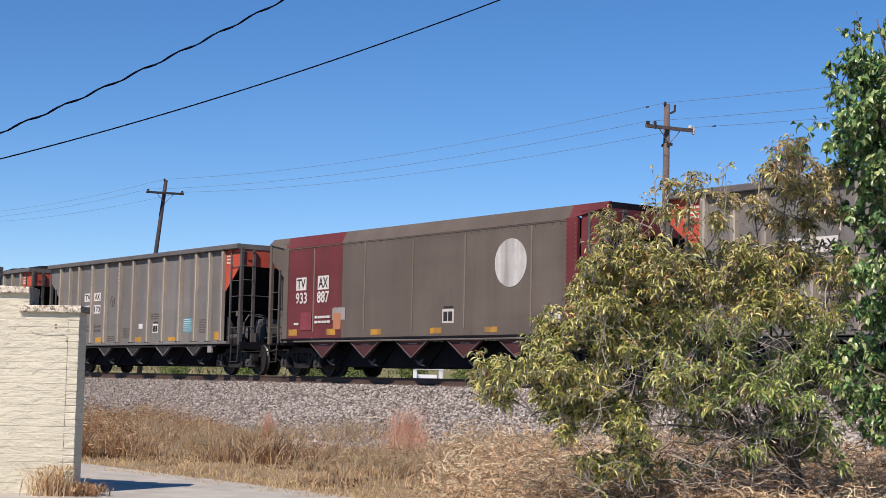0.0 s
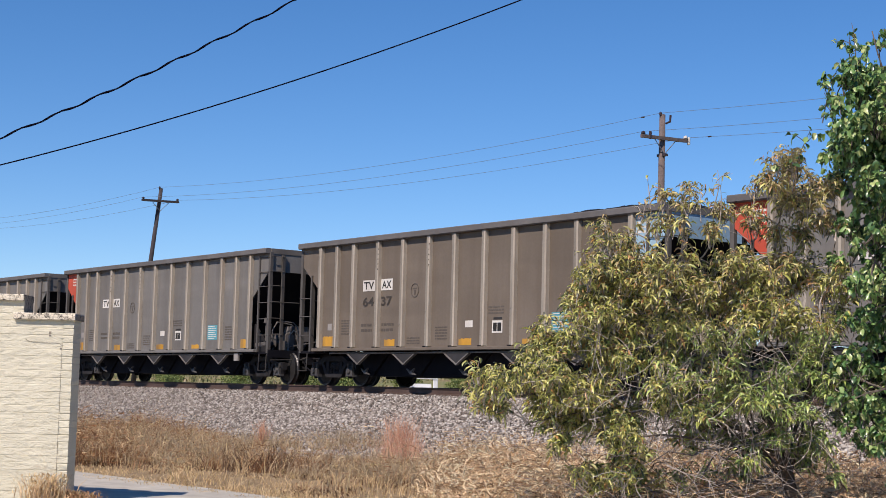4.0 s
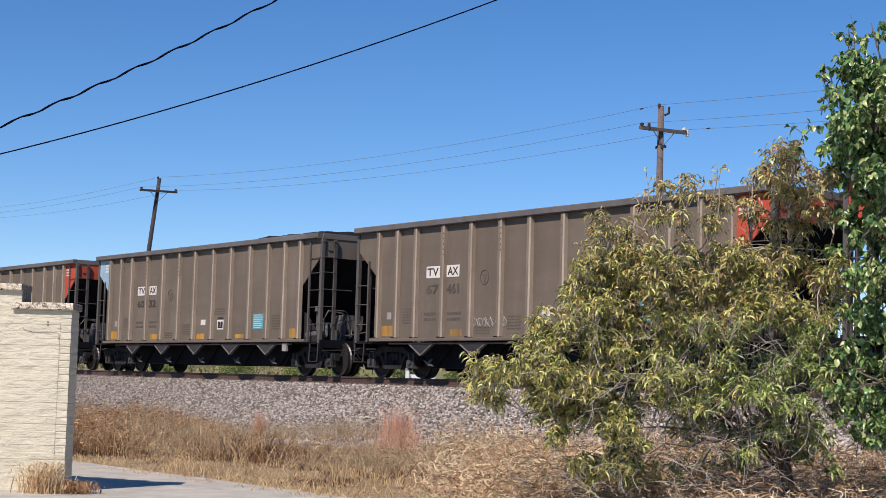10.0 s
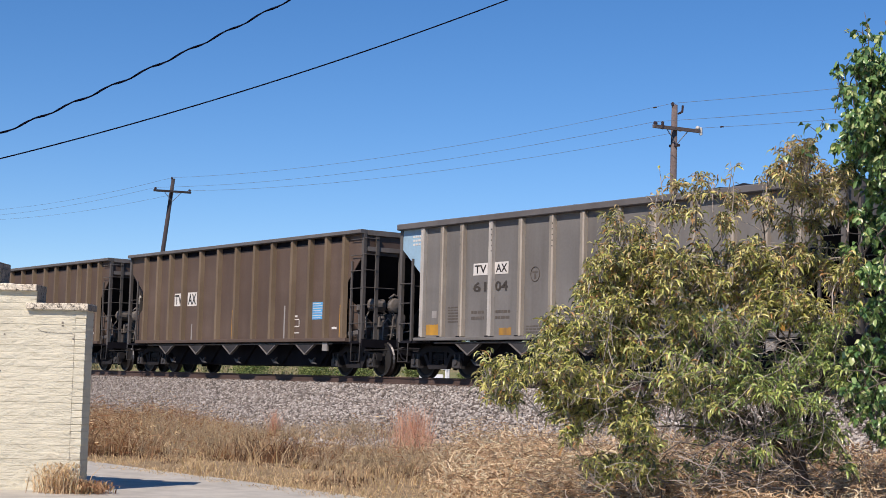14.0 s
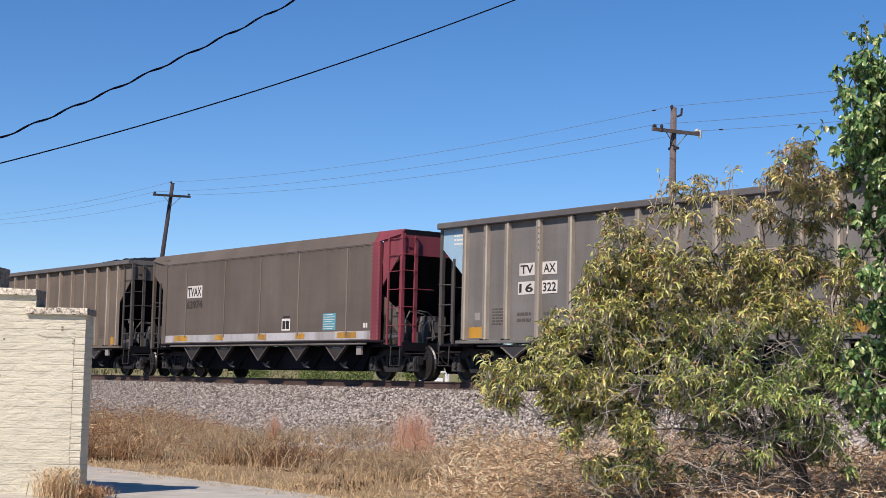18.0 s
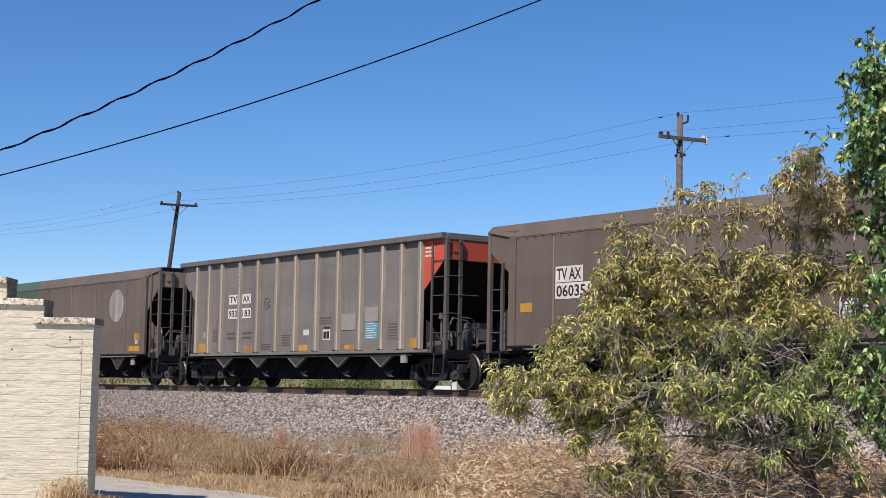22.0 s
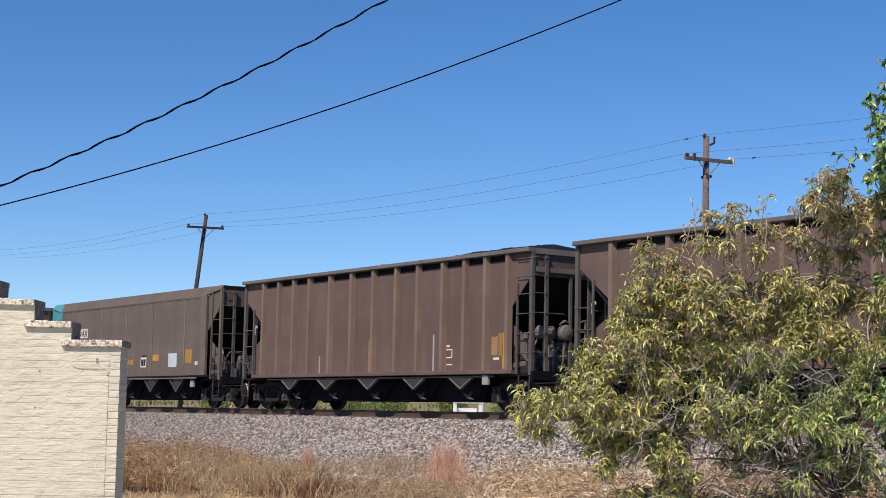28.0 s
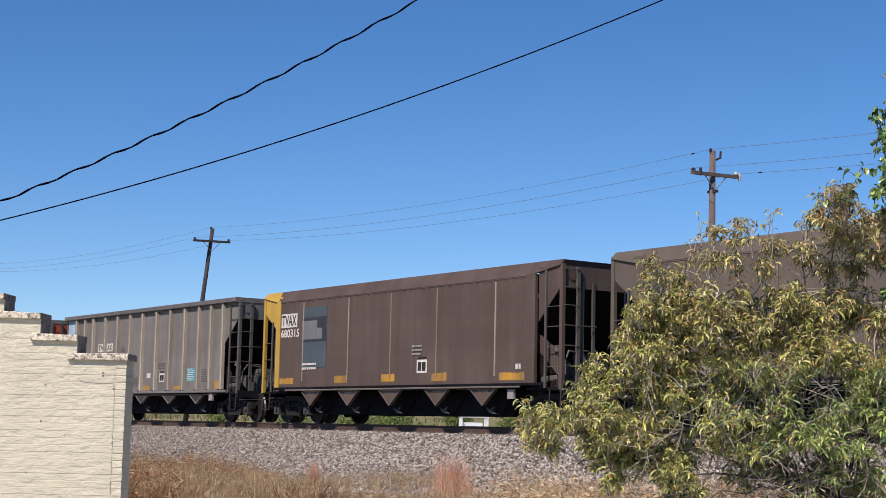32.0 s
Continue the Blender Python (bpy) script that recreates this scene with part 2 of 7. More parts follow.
# ---- mesh helpers ----
class Geo:
    """Collects simple solids into one mesh."""

    def __init__(self):
        self.v, self.f = [], []

    def add(self, verts, faces):
        n = len(self.v)
        self.v += [tuple(a) for a in verts]
        self.f += [tuple(i + n for i in q) for q in faces]
        return self

    def box(self, x0, x1, y0, y1, z0, z1):
        vs = [(x, y, z) for z in (z0, z1) for y in (y0, y1) for x in (x0, x1)]
        return self.add(vs, [(0, 2, 3, 1), (4, 5, 7, 6), (0, 1, 5, 4), (2, 6, 7, 3), (0, 4, 6, 2), (1, 3, 7, 5)])

    def chamfer(self, x0, x1, y0, y1, z0, z1, c=0.01):
        """A box with its long edges along x taken off."""
        prof = [(y0 + c, z0), (y1 - c, z0), (y1, z0 + c), (y1, z1 - c), (y1 - c, z1), (y0 + c, z1), (y0, z1 - c), (y0, z0 + c)]
        n = len(prof)
        vs = [(x0, y, z) for y, z in prof] + [(x1, y, z) for y, z in prof]
        fs = [(i, (i + 1) % n, n + (i + 1) % n, n + i) for i in range(n)]
        return self.add(vs, fs + [tuple(range(n))[::-1], tuple(range(n, 2 * n))])

    def prism(self, poly, y0, y1):
        """A polygon in x and z, run from y0 to y1."""
        n = len(poly)
        vs = [(x, y0, z) for x, z in poly] + [(x, y1, z) for x, z in poly]
        fs = [(i, n + i, n + (i + 1) % n, (i + 1) % n) for i in range(n)]
        return self.add(vs, fs + [tuple(range(n)), tuple(range(n, 2 * n))[::-1]])

    def column(self, poly, z0, z1, poly2=None):
        """A polygon in x and y, run from z0 to z1."""
        n = len(poly)
        vs = [(x, y, z0) for x, y in poly] + [(x, y, z1) for x, y in (poly2 or poly)]
        fs = [(i, (i + 1) % n, n + (i + 1) % n, n + i) for i in range(n)]
        return self.add(vs, fs + [tuple(range(n))[::-1], tuple(range(n, 2 * n))])

    def tube(self, pts, radii, n=8, caps=True):
        pts = [Vector(p) for p in pts]
        if not isinstance(radii, (list, tuple)):
            radii = [radii] * len(pts)
        vs, fs = [], []
        side = None
        for i, p in enumerate(pts):
            d = (pts[min(i + 1, len(pts) - 1)] - pts[max(i - 1, 0)]).normalized()
            if side is None:
                side = d.orthogonal().normalized()
            side = (side - d * side.dot(d)).normalized()
            up = d.cross(side)
            for k in range(n):
                a = 2 * math.pi * k / n
                vs.append(p + (side * math.cos(a) + up * math.sin(a)) * radii[i])
        for i in range(len(pts) - 1):
            for k in range(n):
                a, b = i * n + k, i * n + (k + 1) % n
                fs.append((a, b, b + n, a + n))
        if caps:
            fs += [tuple(range(n))[::-1], tuple(range(len(vs) - n, len(vs)))]
        return self.add(vs, fs)

    def lathe_y(self, prof, n=20):
        """A profile of (radius, y) turned round the y axis."""
        vs = [(r * math.sin(2 * math.pi * k / n), y, r * math.cos(2 * math.pi * k / n)) for r, y in prof for k in range(n)]
        fs = []
        for i in range(len(prof) - 1):
            for k in range(n):
                a, b = i * n + k, i * n + (k + 1) % n
                fs.append((a, b, b + n, a + n))
        return self.add(vs, fs)

    def mesh(self, name, material, smooth=False):
        me = bpy.data.meshes.new(name)
        me.from_pydata(self.v, [], self.f)
        me.materials.append(material)
        if smooth:
            me.shade_smooth()
        me.validate()
        return me


CACHE = {}


def cached(key, material, make, smooth=False):
    """The mesh that make() gives, built once for each key and material."""
    k = (key, material.name)
    if k not in CACHE:
        CACHE[k] = make().mesh(key, material, smooth)
    return CACHE[k]


def part(name, me, parent, label="", at=None):
    ob = new(name, me)
    ob.parent = parent
    if at is not None:
        ob.matrix_basis = at
    if label:
        ob["label"] = label
    return ob


def thing(name, label, category, group="", kind="", at=None, me=None):
    ob = tagged(new(name, me), label, category, group, kind)
    if at is not None:
        ob.matrix_world = at
    return ob


def arrays_mesh(name, verts, faces_list, material, smooth=False):
    """A mesh from numpy arrays: verts (n, 3) and a list of index arrays (m, k)."""
    me = bpy.data.meshes.new(name)
    me.vertices.add(len(verts))
    me.vertices.foreach_set("co", np.asarray(verts, dtype=np.float32).ravel())
    loops = np.concatenate([f.ravel() for f in faces_list]).astype(np.int32)
    sizes = np.concatenate([np.full(len(f), f.shape[1], dtype=np.int32) for f in faces_list])
    me.loops.add(len(loops))
    me.loops.foreach_set("vertex_index", loops)
    me.polygons.add(len(sizes))
    me.polygons.foreach_set("loop_start", np.concatenate([[0], np.cumsum(sizes)[:-1]]).astype(np.int32))
    me.update(calc_edges=True)
    me.materials.append(material)
    if smooth:
        me.shade_smooth()
    return me


LETTERS = {}


def letters(body, u0, u1, z0, z1, y, material, parent, name="lettering"):
    """Flat characters that fill the rectangle on a face that looks towards -y."""
    if body not in LETTERS:
        cu = bpy.data.curves.new("letters", "FONT")
        cu.body, cu.resolution_u, cu.offset = body, 2, 0.022
        tmp = bpy.data.objects.new("letters", cu)
        scene.collection.objects.link(tmp)
        me = bpy.data.meshes.new_from_object(tmp.evaluated_get(bpy.context.evaluated_depsgraph_get()))
        LETTERS[body] = ([v.co.copy() for v in me.vertices], [tuple(q.vertices) for q in me.polygons])
        bpy.data.objects.remove(tmp)
        bpy.data.meshes.remove(me)
        bpy.data.curves.remove(cu)
    vs, fs = LETTERS[body]
    xs, ys = [v.x for v in vs], [v.y for v in vs]
    kx, ky = (u1 - u0) / (max(xs) - min(xs)), (z1 - z0) / (max(ys) - min(ys))
    g = Geo().add([(u0 + (v.x - min(xs)) * kx, y, z0 + (v.y - min(ys)) * ky) for v in vs], fs)
    return part(name, g.mesh(name, material), parent)


# ---- ground, track ----
RAIL_Z, TRACK_Y, SIDE_Y = 1.4075, 24.67, 1.6
FLOOR_DROP = 0.035
rng = np.random.default_rng(7)


def ground_material():
    m, nt, p = nodes_of("dry_ground")
    tc = nt.nodes.new("ShaderNodeTexCoord")
    v = tc.outputs["Object"]
    a = noise_of(nt, v, 3.0, 8, 0.7)
    b = noise_of(nt, v, 0.25, 4)
    dry = mix_of(nt, ramp_of(nt, [(0.3, (0, 0, 0)), (0.7, (1, 1, 1))], a), (0.18, 0.128, 0.074), (0.40, 0.305, 0.185))
    grn = mix_of(nt, ramp_of(nt, [(0.3, (0, 0, 0)), (0.7, (1, 1, 1))], a), (0.12, 0.14, 0.05), (0.26, 0.25, 0.12))
    sep = nt.nodes.new("ShaderNodeSeparateXYZ")
    nt.links.new(v, sep.inputs[0])
    far = nt.nodes.new("ShaderNodeMapRange")
    far.inputs[1].default_value, far.inputs[2].default_value = 27.0, 32.0
    nt.links.new(sep.outputs[1], far.inputs[0])
    patch = ramp_of(nt, [(0.38, (0.15, 0.15, 0.15)), (0.55, (1, 1, 1))], noise_of(nt, mapped(nt, v, 0.5, 1.0, 1.0), 0.16, 5))
    mul = nt.nodes.new("ShaderNodeMath")
    mul.operation = "MULTIPLY"
    nt.links.new(far.outputs[0], mul.inputs[0])
    nt.links.new(patch, mul.inputs[1])
    nt.links.new(mix_of(nt, mul.outputs[0], dry, grn), p.inputs["Base Color"])
    p.inputs["Roughness"].default_value = 0.95
    p.inputs["Specular IOR Level"].default_value = 0.1
    bump_of(nt, p, a, 0.6, 0.05)
    return m


def rise(y):
    """Raises the field beyond the track so that it fills the view under the cars."""
    t = np.clip((np.asarray(y, float) - 42.0) / 80.0, 0, 1)
    return 3.4 * t * t * (3 - 2 * t)


def ground():
    n, size = 120, 4000.0
    k = np.linspace(-1, 1, n)
    k = np.sign(k) * np.abs(k) ** 5 * size
    xs, ys = np.meshgrid(k - 25, k + 12)
    hz = 0.05 * np.sin(xs * 0.9 + 1) * np.sin(ys * 0.7) * (np.abs(ys - 14) < 5) + rise(ys)
    verts = np.stack([xs.ravel(), ys.ravel(), hz.ravel()], 1)
    i = np.arange(n * n).reshape(n, n)
    q = np.stack([i[:-1, :-1].ravel(), i[:-1, 1:].ravel(), i[1:, 1:].ravel(), i[1:, :-1].ravel()], 1)
    me = arrays_mesh("ground", verts, [q], ground_material())
    thing("ground", "dry earth and grass field reaching the horizon", "ground", kind="structure", me=me)


ground()

CONCRETE = plain("worn_concrete", (0.46, 0.435, 0.375), 0.2, 3.0, 0.9, 0.35, 0.01)
g = Geo()
x = -70.0
slab_i = 0
while x < 40:
    ln = 5.2
    g.box(x + 0.01, x + ln - 0.01, -4.0, 2.83, -0.06, 0.035 + 0.004 * (slab_i % 2))
    g.box(x + 0.01, x + ln - 0.01, 2.85, 9.52 + 0.05 * math.sin(slab_i * 2.1), -0.06, 0.033 + 0.004 * ((slab_i + 1) % 2))
    x += ln
    slab_i += 1
thing("road", "pale worn concrete lane beside dry grass", "road", kind="structure", me=g.mesh("road", CONCRETE))

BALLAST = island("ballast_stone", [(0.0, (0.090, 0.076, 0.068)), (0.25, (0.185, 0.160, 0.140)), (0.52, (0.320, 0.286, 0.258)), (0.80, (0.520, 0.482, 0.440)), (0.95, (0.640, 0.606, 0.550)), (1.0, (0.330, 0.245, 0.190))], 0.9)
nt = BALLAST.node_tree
# Brightness fall-off along the bank, put into the stone colour towards -x.
tc, sep, falloff = nt.nodes.new("ShaderNodeTexCoord"), nt.nodes.new("ShaderNodeSeparateXYZ"), nt.nodes.new("ShaderNodeMapRange")
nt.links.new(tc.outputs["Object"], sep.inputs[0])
nt.links.new(sep.outputs[0], falloff.inputs[0])
falloff.inputs[1].default_value, falloff.inputs[2].default_value = -24.0, -52.0
falloff.inputs[3].default_value, falloff.inputs[4].default_value = 0.0, 0.6
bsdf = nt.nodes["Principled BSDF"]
nt.links.new(mix_of(nt, falloff.outputs[0], bsdf.inputs["Base Color"].links[0].from_socket, (0.19, 0.165, 0.145)), bsdf.inputs["Base Color"])
# Shade in the gaps between stones is put into the bed's dark colour.
BED = plain("ballast_bed", (0.105, 0.090, 0.080), 0.45, 16.0, 0.95, 0.9, 0.05)
FOOT_Y, SHOULDER_Y, TOP_Z = 18.9, 22.5, RAIL_Z - 0.255


def ballast():
    prof = [(FOOT_Y - 1.2, -0.06), (FOOT_Y, 0.12), (20.7, 0.62), (SHOULDER_Y, TOP_Z - 0.05), (22.9, TOP_Z), (26.4, TOP_Z), (27.0, TOP_Z - 0.05), (30.2, -0.06)]
    xs = np.concatenate([np.linspace(-650, -90, 30), np.linspace(-88, 0, 220), np.linspace(5, 620, 30)])
    verts, m = [], len(prof)
    for xx in xs:
        for y, z in prof:
            verts.append((xx, y + 0.12 * noise.noise((xx * 0.8, y, 0)), z + 0.05 * noise.noise((xx * 1.7, y * 2, 5))))
    i = np.arange(len(xs) * m).reshape(len(xs), m)
    q = np.stack([i[:-1, :-1].ravel(), i[1:, :-1].ravel(), i[1:, 1:].ravel(), i[:-1, 1:].ravel()], 1)
    bed = thing("ballast_bank", "grey crushed stone ballast bank under the track", "ballast", kind="structure",
                me=arrays_mesh("ballast_bank", np.array(verts), [q], BED))
    # loose stones over the part of the lane-side slope that the camera sees
    cnt = 112000
    py = rng.uniform(FOOT_Y - 1.4, 23.75, cnt)
    keep = (py > FOOT_Y + 0.2) | (rng.random(cnt) < np.clip((py - (FOOT_Y - 1.4)) / 1.6, 0, 1))
    py = py[keep]
    far_x, near_x = -py / math.tan(radians(21.5)) - 1.0, -py / math.tan(radians(53.5)) + 1.5
    px = far_x + (near_x - far_x) * rng.random(len(py)) ** 0.85
    pz = np.interp(py, [p[0] for p in prof], [p[1] for p in prof]) + rng.uniform(-0.01, 0.035, len(py))
    # a spill of stones through the gap in the weeds
    py, px = np.concatenate([py, rng.normal(17.2, 0.75, 4200)]), np.concatenate([px, rng.normal(-25.2, 1.3, 4200)])
    pz = np.concatenate([pz, np.maximum(np.interp(py[-4200:], [p[0] for p in prof], [p[1] for p in prof]), 0.0) + rng.uniform(0.0, 0.05, 4200)])
    size = rng.uniform(0.011, 0.034, len(py))
    cube = np.array([(a, b, c) for c in (-1, 1) for b in (-1, 1) for a in (-1, 1)], float)
    quad = np.array([(0, 2, 3, 1), (4, 5, 7, 6), (0, 1, 5, 4), (2, 6, 7, 3), (0, 4, 6, 2), (1, 3, 7, 5)])
    loc = cube[None] * (1 + rng.uniform(-0.42, 0.35, (len(py), 8, 3)))
    loc *= rng.uniform(0.6, 1.15, (len(py), 1, 3)) * size[:, None, None]
    a, b = rng.uniform(0, 6.28, len(py)), rng.uniform(0, 6.28, len(py))
    ca, sa, cb, sb = np.cos(a)[:, None], np.sin(a)[:, None], np.cos(b)[:, None], np.sin(b)[:, None]
    x1, y1 = loc[..., 0] * ca - loc[..., 1] * sa, loc[..., 0] * sa + loc[..., 1] * ca
    y2, z2 = y1 * cb - loc[..., 2] * sb, y1 * sb + loc[..., 2] * cb
    vs = np.stack([x1 + px[:, None], y2 + py[:, None], z2 + pz[:, None]], 2).reshape(-1, 3)
    fs = (quad[None] + 8 * np.arange(len(py))[:, None, None]).reshape(-1, 4)
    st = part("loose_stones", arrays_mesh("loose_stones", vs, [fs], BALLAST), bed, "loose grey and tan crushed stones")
    st["kind"] = "stuff"


ballast()

RAILSTEEL = paint("rusty_rail", (0.105, 0.068, 0.056), (0.06, 0.04, 0.034), 0.6, 0.7, 0.3, 0.5)
TIE = plain("weathered_tie_wood", (0.11, 0.085, 0.065), 0.35, 8.0, 0.9, 0.5, 0.02)


def track():
    tr = thing("railway_track", "rusty steel rails on weathered wooden ties", "railway track", kind="structure")
    prof = [(-0.07, -0.185), (0.07, -0.185), (0.07, -0.172), (0.012, -0.15), (0.012, -0.045), (0.036, -0.036), (0.036, -0.008), (0.026, 0), (-0.026, 0), (-0.036, -0.008), (-0.036, -0.036), (-0.012, -0.045), (-0.012, -0.15), (-0.07, -0.172)]
    for yy in (TRACK_Y - 0.755, TRACK_Y + 0.755):
        n = len(prof)
        vs = [(xx, yy + a, RAIL_Z + b) for xx in (-640.0, 620.0) for a, b in prof]
        fs = [(i, (i + 1) % n, n + (i + 1) % n, n + i) for i in range(n)] + [tuple(range(n))[::-1], tuple(range(n, 2 * n))]
        part("rail", Geo().add(vs, fs).mesh("rail", RAILSTEEL), tr, "brown rusty rail with a worn running face")
    me = Geo().chamfer(-1.3, 1.3, -0.115, 0.115, -0.17, 0.0, 0.012).mesh("tie", TIE)
    for k in range(150):
        part("tie", me, tr, at=pose(-82 + 0.51 * k, TRACK_Y + 0.03 * math.sin(k * 1.7), RAIL_Z - 0.185, 0, 0, 90 + 0.8 * math.sin(k * 2.3)))


track()

# ---- hopper cars: x along the track from the car's middle, z above the rail ----
HALF = 7.35
RIBS_A = (1.09, 1.92, 2.73, 3.88, 5.00, 6.12, 7.18, 8.35, 9.46, 10.59, 11.66, 12.55, 13.39)
RIBS_C = (1.29, 2.23, 3.13, 4.05, 5.22, 6.38, 7.51, 8.64, 9.68, 10.82, 11.77, 12.65, 13.56)
SEAMS_B = (2.50, 5.03, 7.22, 9.40, 11.92)
HOPPERS = (3.07, 5.16, 7.37, 9.60, 11.70)
HOPPERS_B = (3.05, 5.10, 7.24, 9.44, 11.45)


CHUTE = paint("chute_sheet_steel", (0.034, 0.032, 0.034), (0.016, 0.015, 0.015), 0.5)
HOPPER_MAROON = paint("dark_maroon_paint", (0.075, 0.022, 0.024), (0.05, 0.02, 0.02), 0.5)
ORANGETAG = paint("faded_orange_paint", (0.50, 0.20, 0.11), (0.25, 0.13, 0.08), 0.5)
RUSTEND = paint("rusty_end_paint", (0.30, 0.18, 0.085), (0.12, 0.085, 0.06), 0.7)
SEAM = paint("seam_paint", (0.20, 0.166, 0.132), (0.09, 0.068, 0.052), 0.5)
HOPPER_TAN = paint("tan_hopper_paint", (0.20, 0.165, 0.125), (0.11, 0.085, 0.065), 0.5)
HOPPER_DARK = paint("dark_hopper_paint", (0.034, 0.030, 0.028), (0.03, 0.026, 0.022), 0.5)


def rib_geo(depth, top, width=0.19, taper=0.0):
    """A pressed steel side post: a hat section, with a foot plate and bolt heads."""
    def make():
        w, y0 = width / 2, -(SIDE_Y - 0.10) if depth < 0.12 else -(SIDE_Y - 0.14)
        g = Geo()
        a = [(-w, y0), (-w + 0.035, y0 - depth), (w - 0.035, y0 - depth), (w, y0)]
        b = [(-w, y0), (-w + 0.035, y0 - depth + taper), (w - 0.035, y0 - depth + taper), (w, y0)]
        if taper:
            g.column(a, 1.04, top - 0.34)
            g.column(a, top - 0.34, top, b)
        else:
            g.column(a, 1.04, top)
        g.box(-w - 0.02, w + 0.02, y0 - 0.02, y0, 1.04, 1.16)
        for z in (1.3, 1.6, 1.9, 3.1, 3.3, 3.5):
            g.box(-w + 0.05, -w + 0.075, y0 - depth - 0.008, y0 - depth, z, z + 0.025)
        return g
    return make


def side_rungs(zs, x0, x1, y):
    return [lambda z=z: Geo().tube([(x0, y + 0.03, z), (x0, y - 0.03, z), (x1, y - 0.03, z), (x1, y + 0.03, z)], 0.012, 6) for z in zs]


def wheelset_geo():
    g = Geo()
    prof = [(0.09, -0.86), (0.17, -0.85), (0.17, -0.80), (0.37, -0.775), (0.40, -0.80), (0.452, -0.80), (0.457, -0.73), (0.487, -0.695), (0.487, -0.67), (0.39, -0.665), (0.36, -0.70), (0.17, -0.72), (0.09, -0.70)]
    g.lathe_y(prof, 24)
    g.lathe_y([(r, -y) for r, y in prof][::-1], 24)
    g.lathe_y([(0.0, -1.12), (0.075, -1.12), (0.085, -0.9), (0.085, 0.9), (0.075, 1.12), (0.0, 1.12)], 12)
    for sgn in (-1, 1):
        for k in range(3):
            a = 2 * math.pi * k / 3
            g.box(0.04 * math.sin(a) - 0.014, 0.04 * math.sin(a) + 0.014, sgn * 1.12 - 0.02, sgn * 1.12 + 0.02, 0.04 * math.cos(a) - 0.014, 0.04 * math.cos(a) + 0.014)
    return g


def side_frame_geo():
    """A cast truck side frame with its two arched ends, spring opening and lower bar."""
    g = Geo()
    g.prism([(-1.12, 0.42), (-1.12, 0.62), (-0.72, 0.66), (-0.45, 0.80), (0.45, 0.80), (0.72, 0.66), (1.12, 0.62), (1.12, 0.42), (1.0, 0.56), (0.70, 0.54), (0.40, 0.66), (-0.40, 0.66), (-0.70, 0.54), (-1.0, 0.56)], -1.10, -0.93)
    g.prism([(-0.62, 0.58), (-0.38, 0.22), (0.38, 0.22), (0.62, 0.58), (0.50, 0.60), (0.30, 0.33), (-0.30, 0.33), (-0.50, 0.60)], -1.09, -0.94)
    for s in (-1, 1):
        g.box(s * 0.33 - 0.06, s * 0.33 + 0.06, -1.08, -0.95, 0.30, 0.68)
        g.box(s * 0.89 - 0.15, s * 0.89 + 0.15, -1.10, -0.92, 0.30, 0.58)
    for k in (-0.16, 0.0, 0.16):
        for z in range(6):
            g.box(k - 0.06, k + 0.06, -1.07, -0.96, 0.335 + z * 0.045, 0.36 + z * 0.045)
    return g


def build_truck(car, xc):
    body = cached("bolster", IRON, lambda: Geo().chamfer(-0.2, 0.2, -1.05, 1.05, 0.42, 0.66, 0.05).box(-0.3, 0.3, -0.3, 0.3, 0.55, 0.72))
    tr = part("truck", body, car, "grimy cast steel truck under the car", pose(xc, 0, FLOOR_DROP))
    sf = cached("side_frame", IRON, side_frame_geo)
    part("side_frame", sf, tr)
    part("side_frame", sf, tr, at=pose(0, 0, 0, 0, 0, 180))
    box = cached("bearing_box", BOXIRON, lambda: Geo().chamfer(-0.16, 0.16, -1.17, -1.10, 0.24, 0.47, 0.02).box(-0.19, 0.19, -1.15, -1.02, 0.24, 0.30).tube([(0, -1.17, 0.40), (0, -1.21, 0.40)], [0.085, 0.07], 10).box(-0.13, -0.08, -1.14, -1.08, 0.47, 0.60).box(0.08, 0.13, -1.14, -1.08, 0.47, 0.60))
    for s in (-1, 1):
        part("bearing_box", box, tr, at=pose(s * 0.89, 0, 0))
    ws = cached("wheelset", TREAD, wheelset_geo)
    wheels = [part("wheelset", ws, tr, "steel wheels and axle", pose(s * 0.89, 0, 0.457)) for s in (-1, 1)]
    shoe = cached("brake_shoe", IRON, lambda: Geo().prism([(-0.06, 0.2), (0.02, 0.24), (0.04, 0.6), (-0.05, 0.66)], -0.80, -0.70))
    for s in (-1, 1):
        part("brake_shoe", shoe, tr, at=pose(s * 0.36, 0, 0))
    return wheels


def coal_geo(seed):
    def make():
        nx, ny = 170, 11
        vs = []
        for i in range(nx):
            for j in range(ny):
                u, w = i / (nx - 1), j / (ny - 1) * 2 - 1
                hump = math.exp(-((u - 0.74 - 0.03 * seed) / 0.26) ** 2) * 0.13 + math.exp(-((u - 0.3) / 0.18) ** 2) * 0.08
                edge = 1 - abs(w) ** 3
                fade = min(1, u / 0.06, (1 - u) / 0.06)
                z = 3.72 + fade * edge * (0.33 + hump) + (0.06 * noise.noise((u * 24 + seed * 9, w * 5, seed)) + 0.07 * noise.noise((u * 95 + seed, w * 9, seed))) * fade
                vs.append((0.35 + u * 14.0 - HALF, w * 1.42, z))
        fs = [(i * ny + j, (i + 1) * ny + j, (i + 1) * ny + j + 1, i * ny + j + 1) for i in range(nx - 1) for j in range(ny - 1)]
        return Geo().add(vs, fs)
    return make


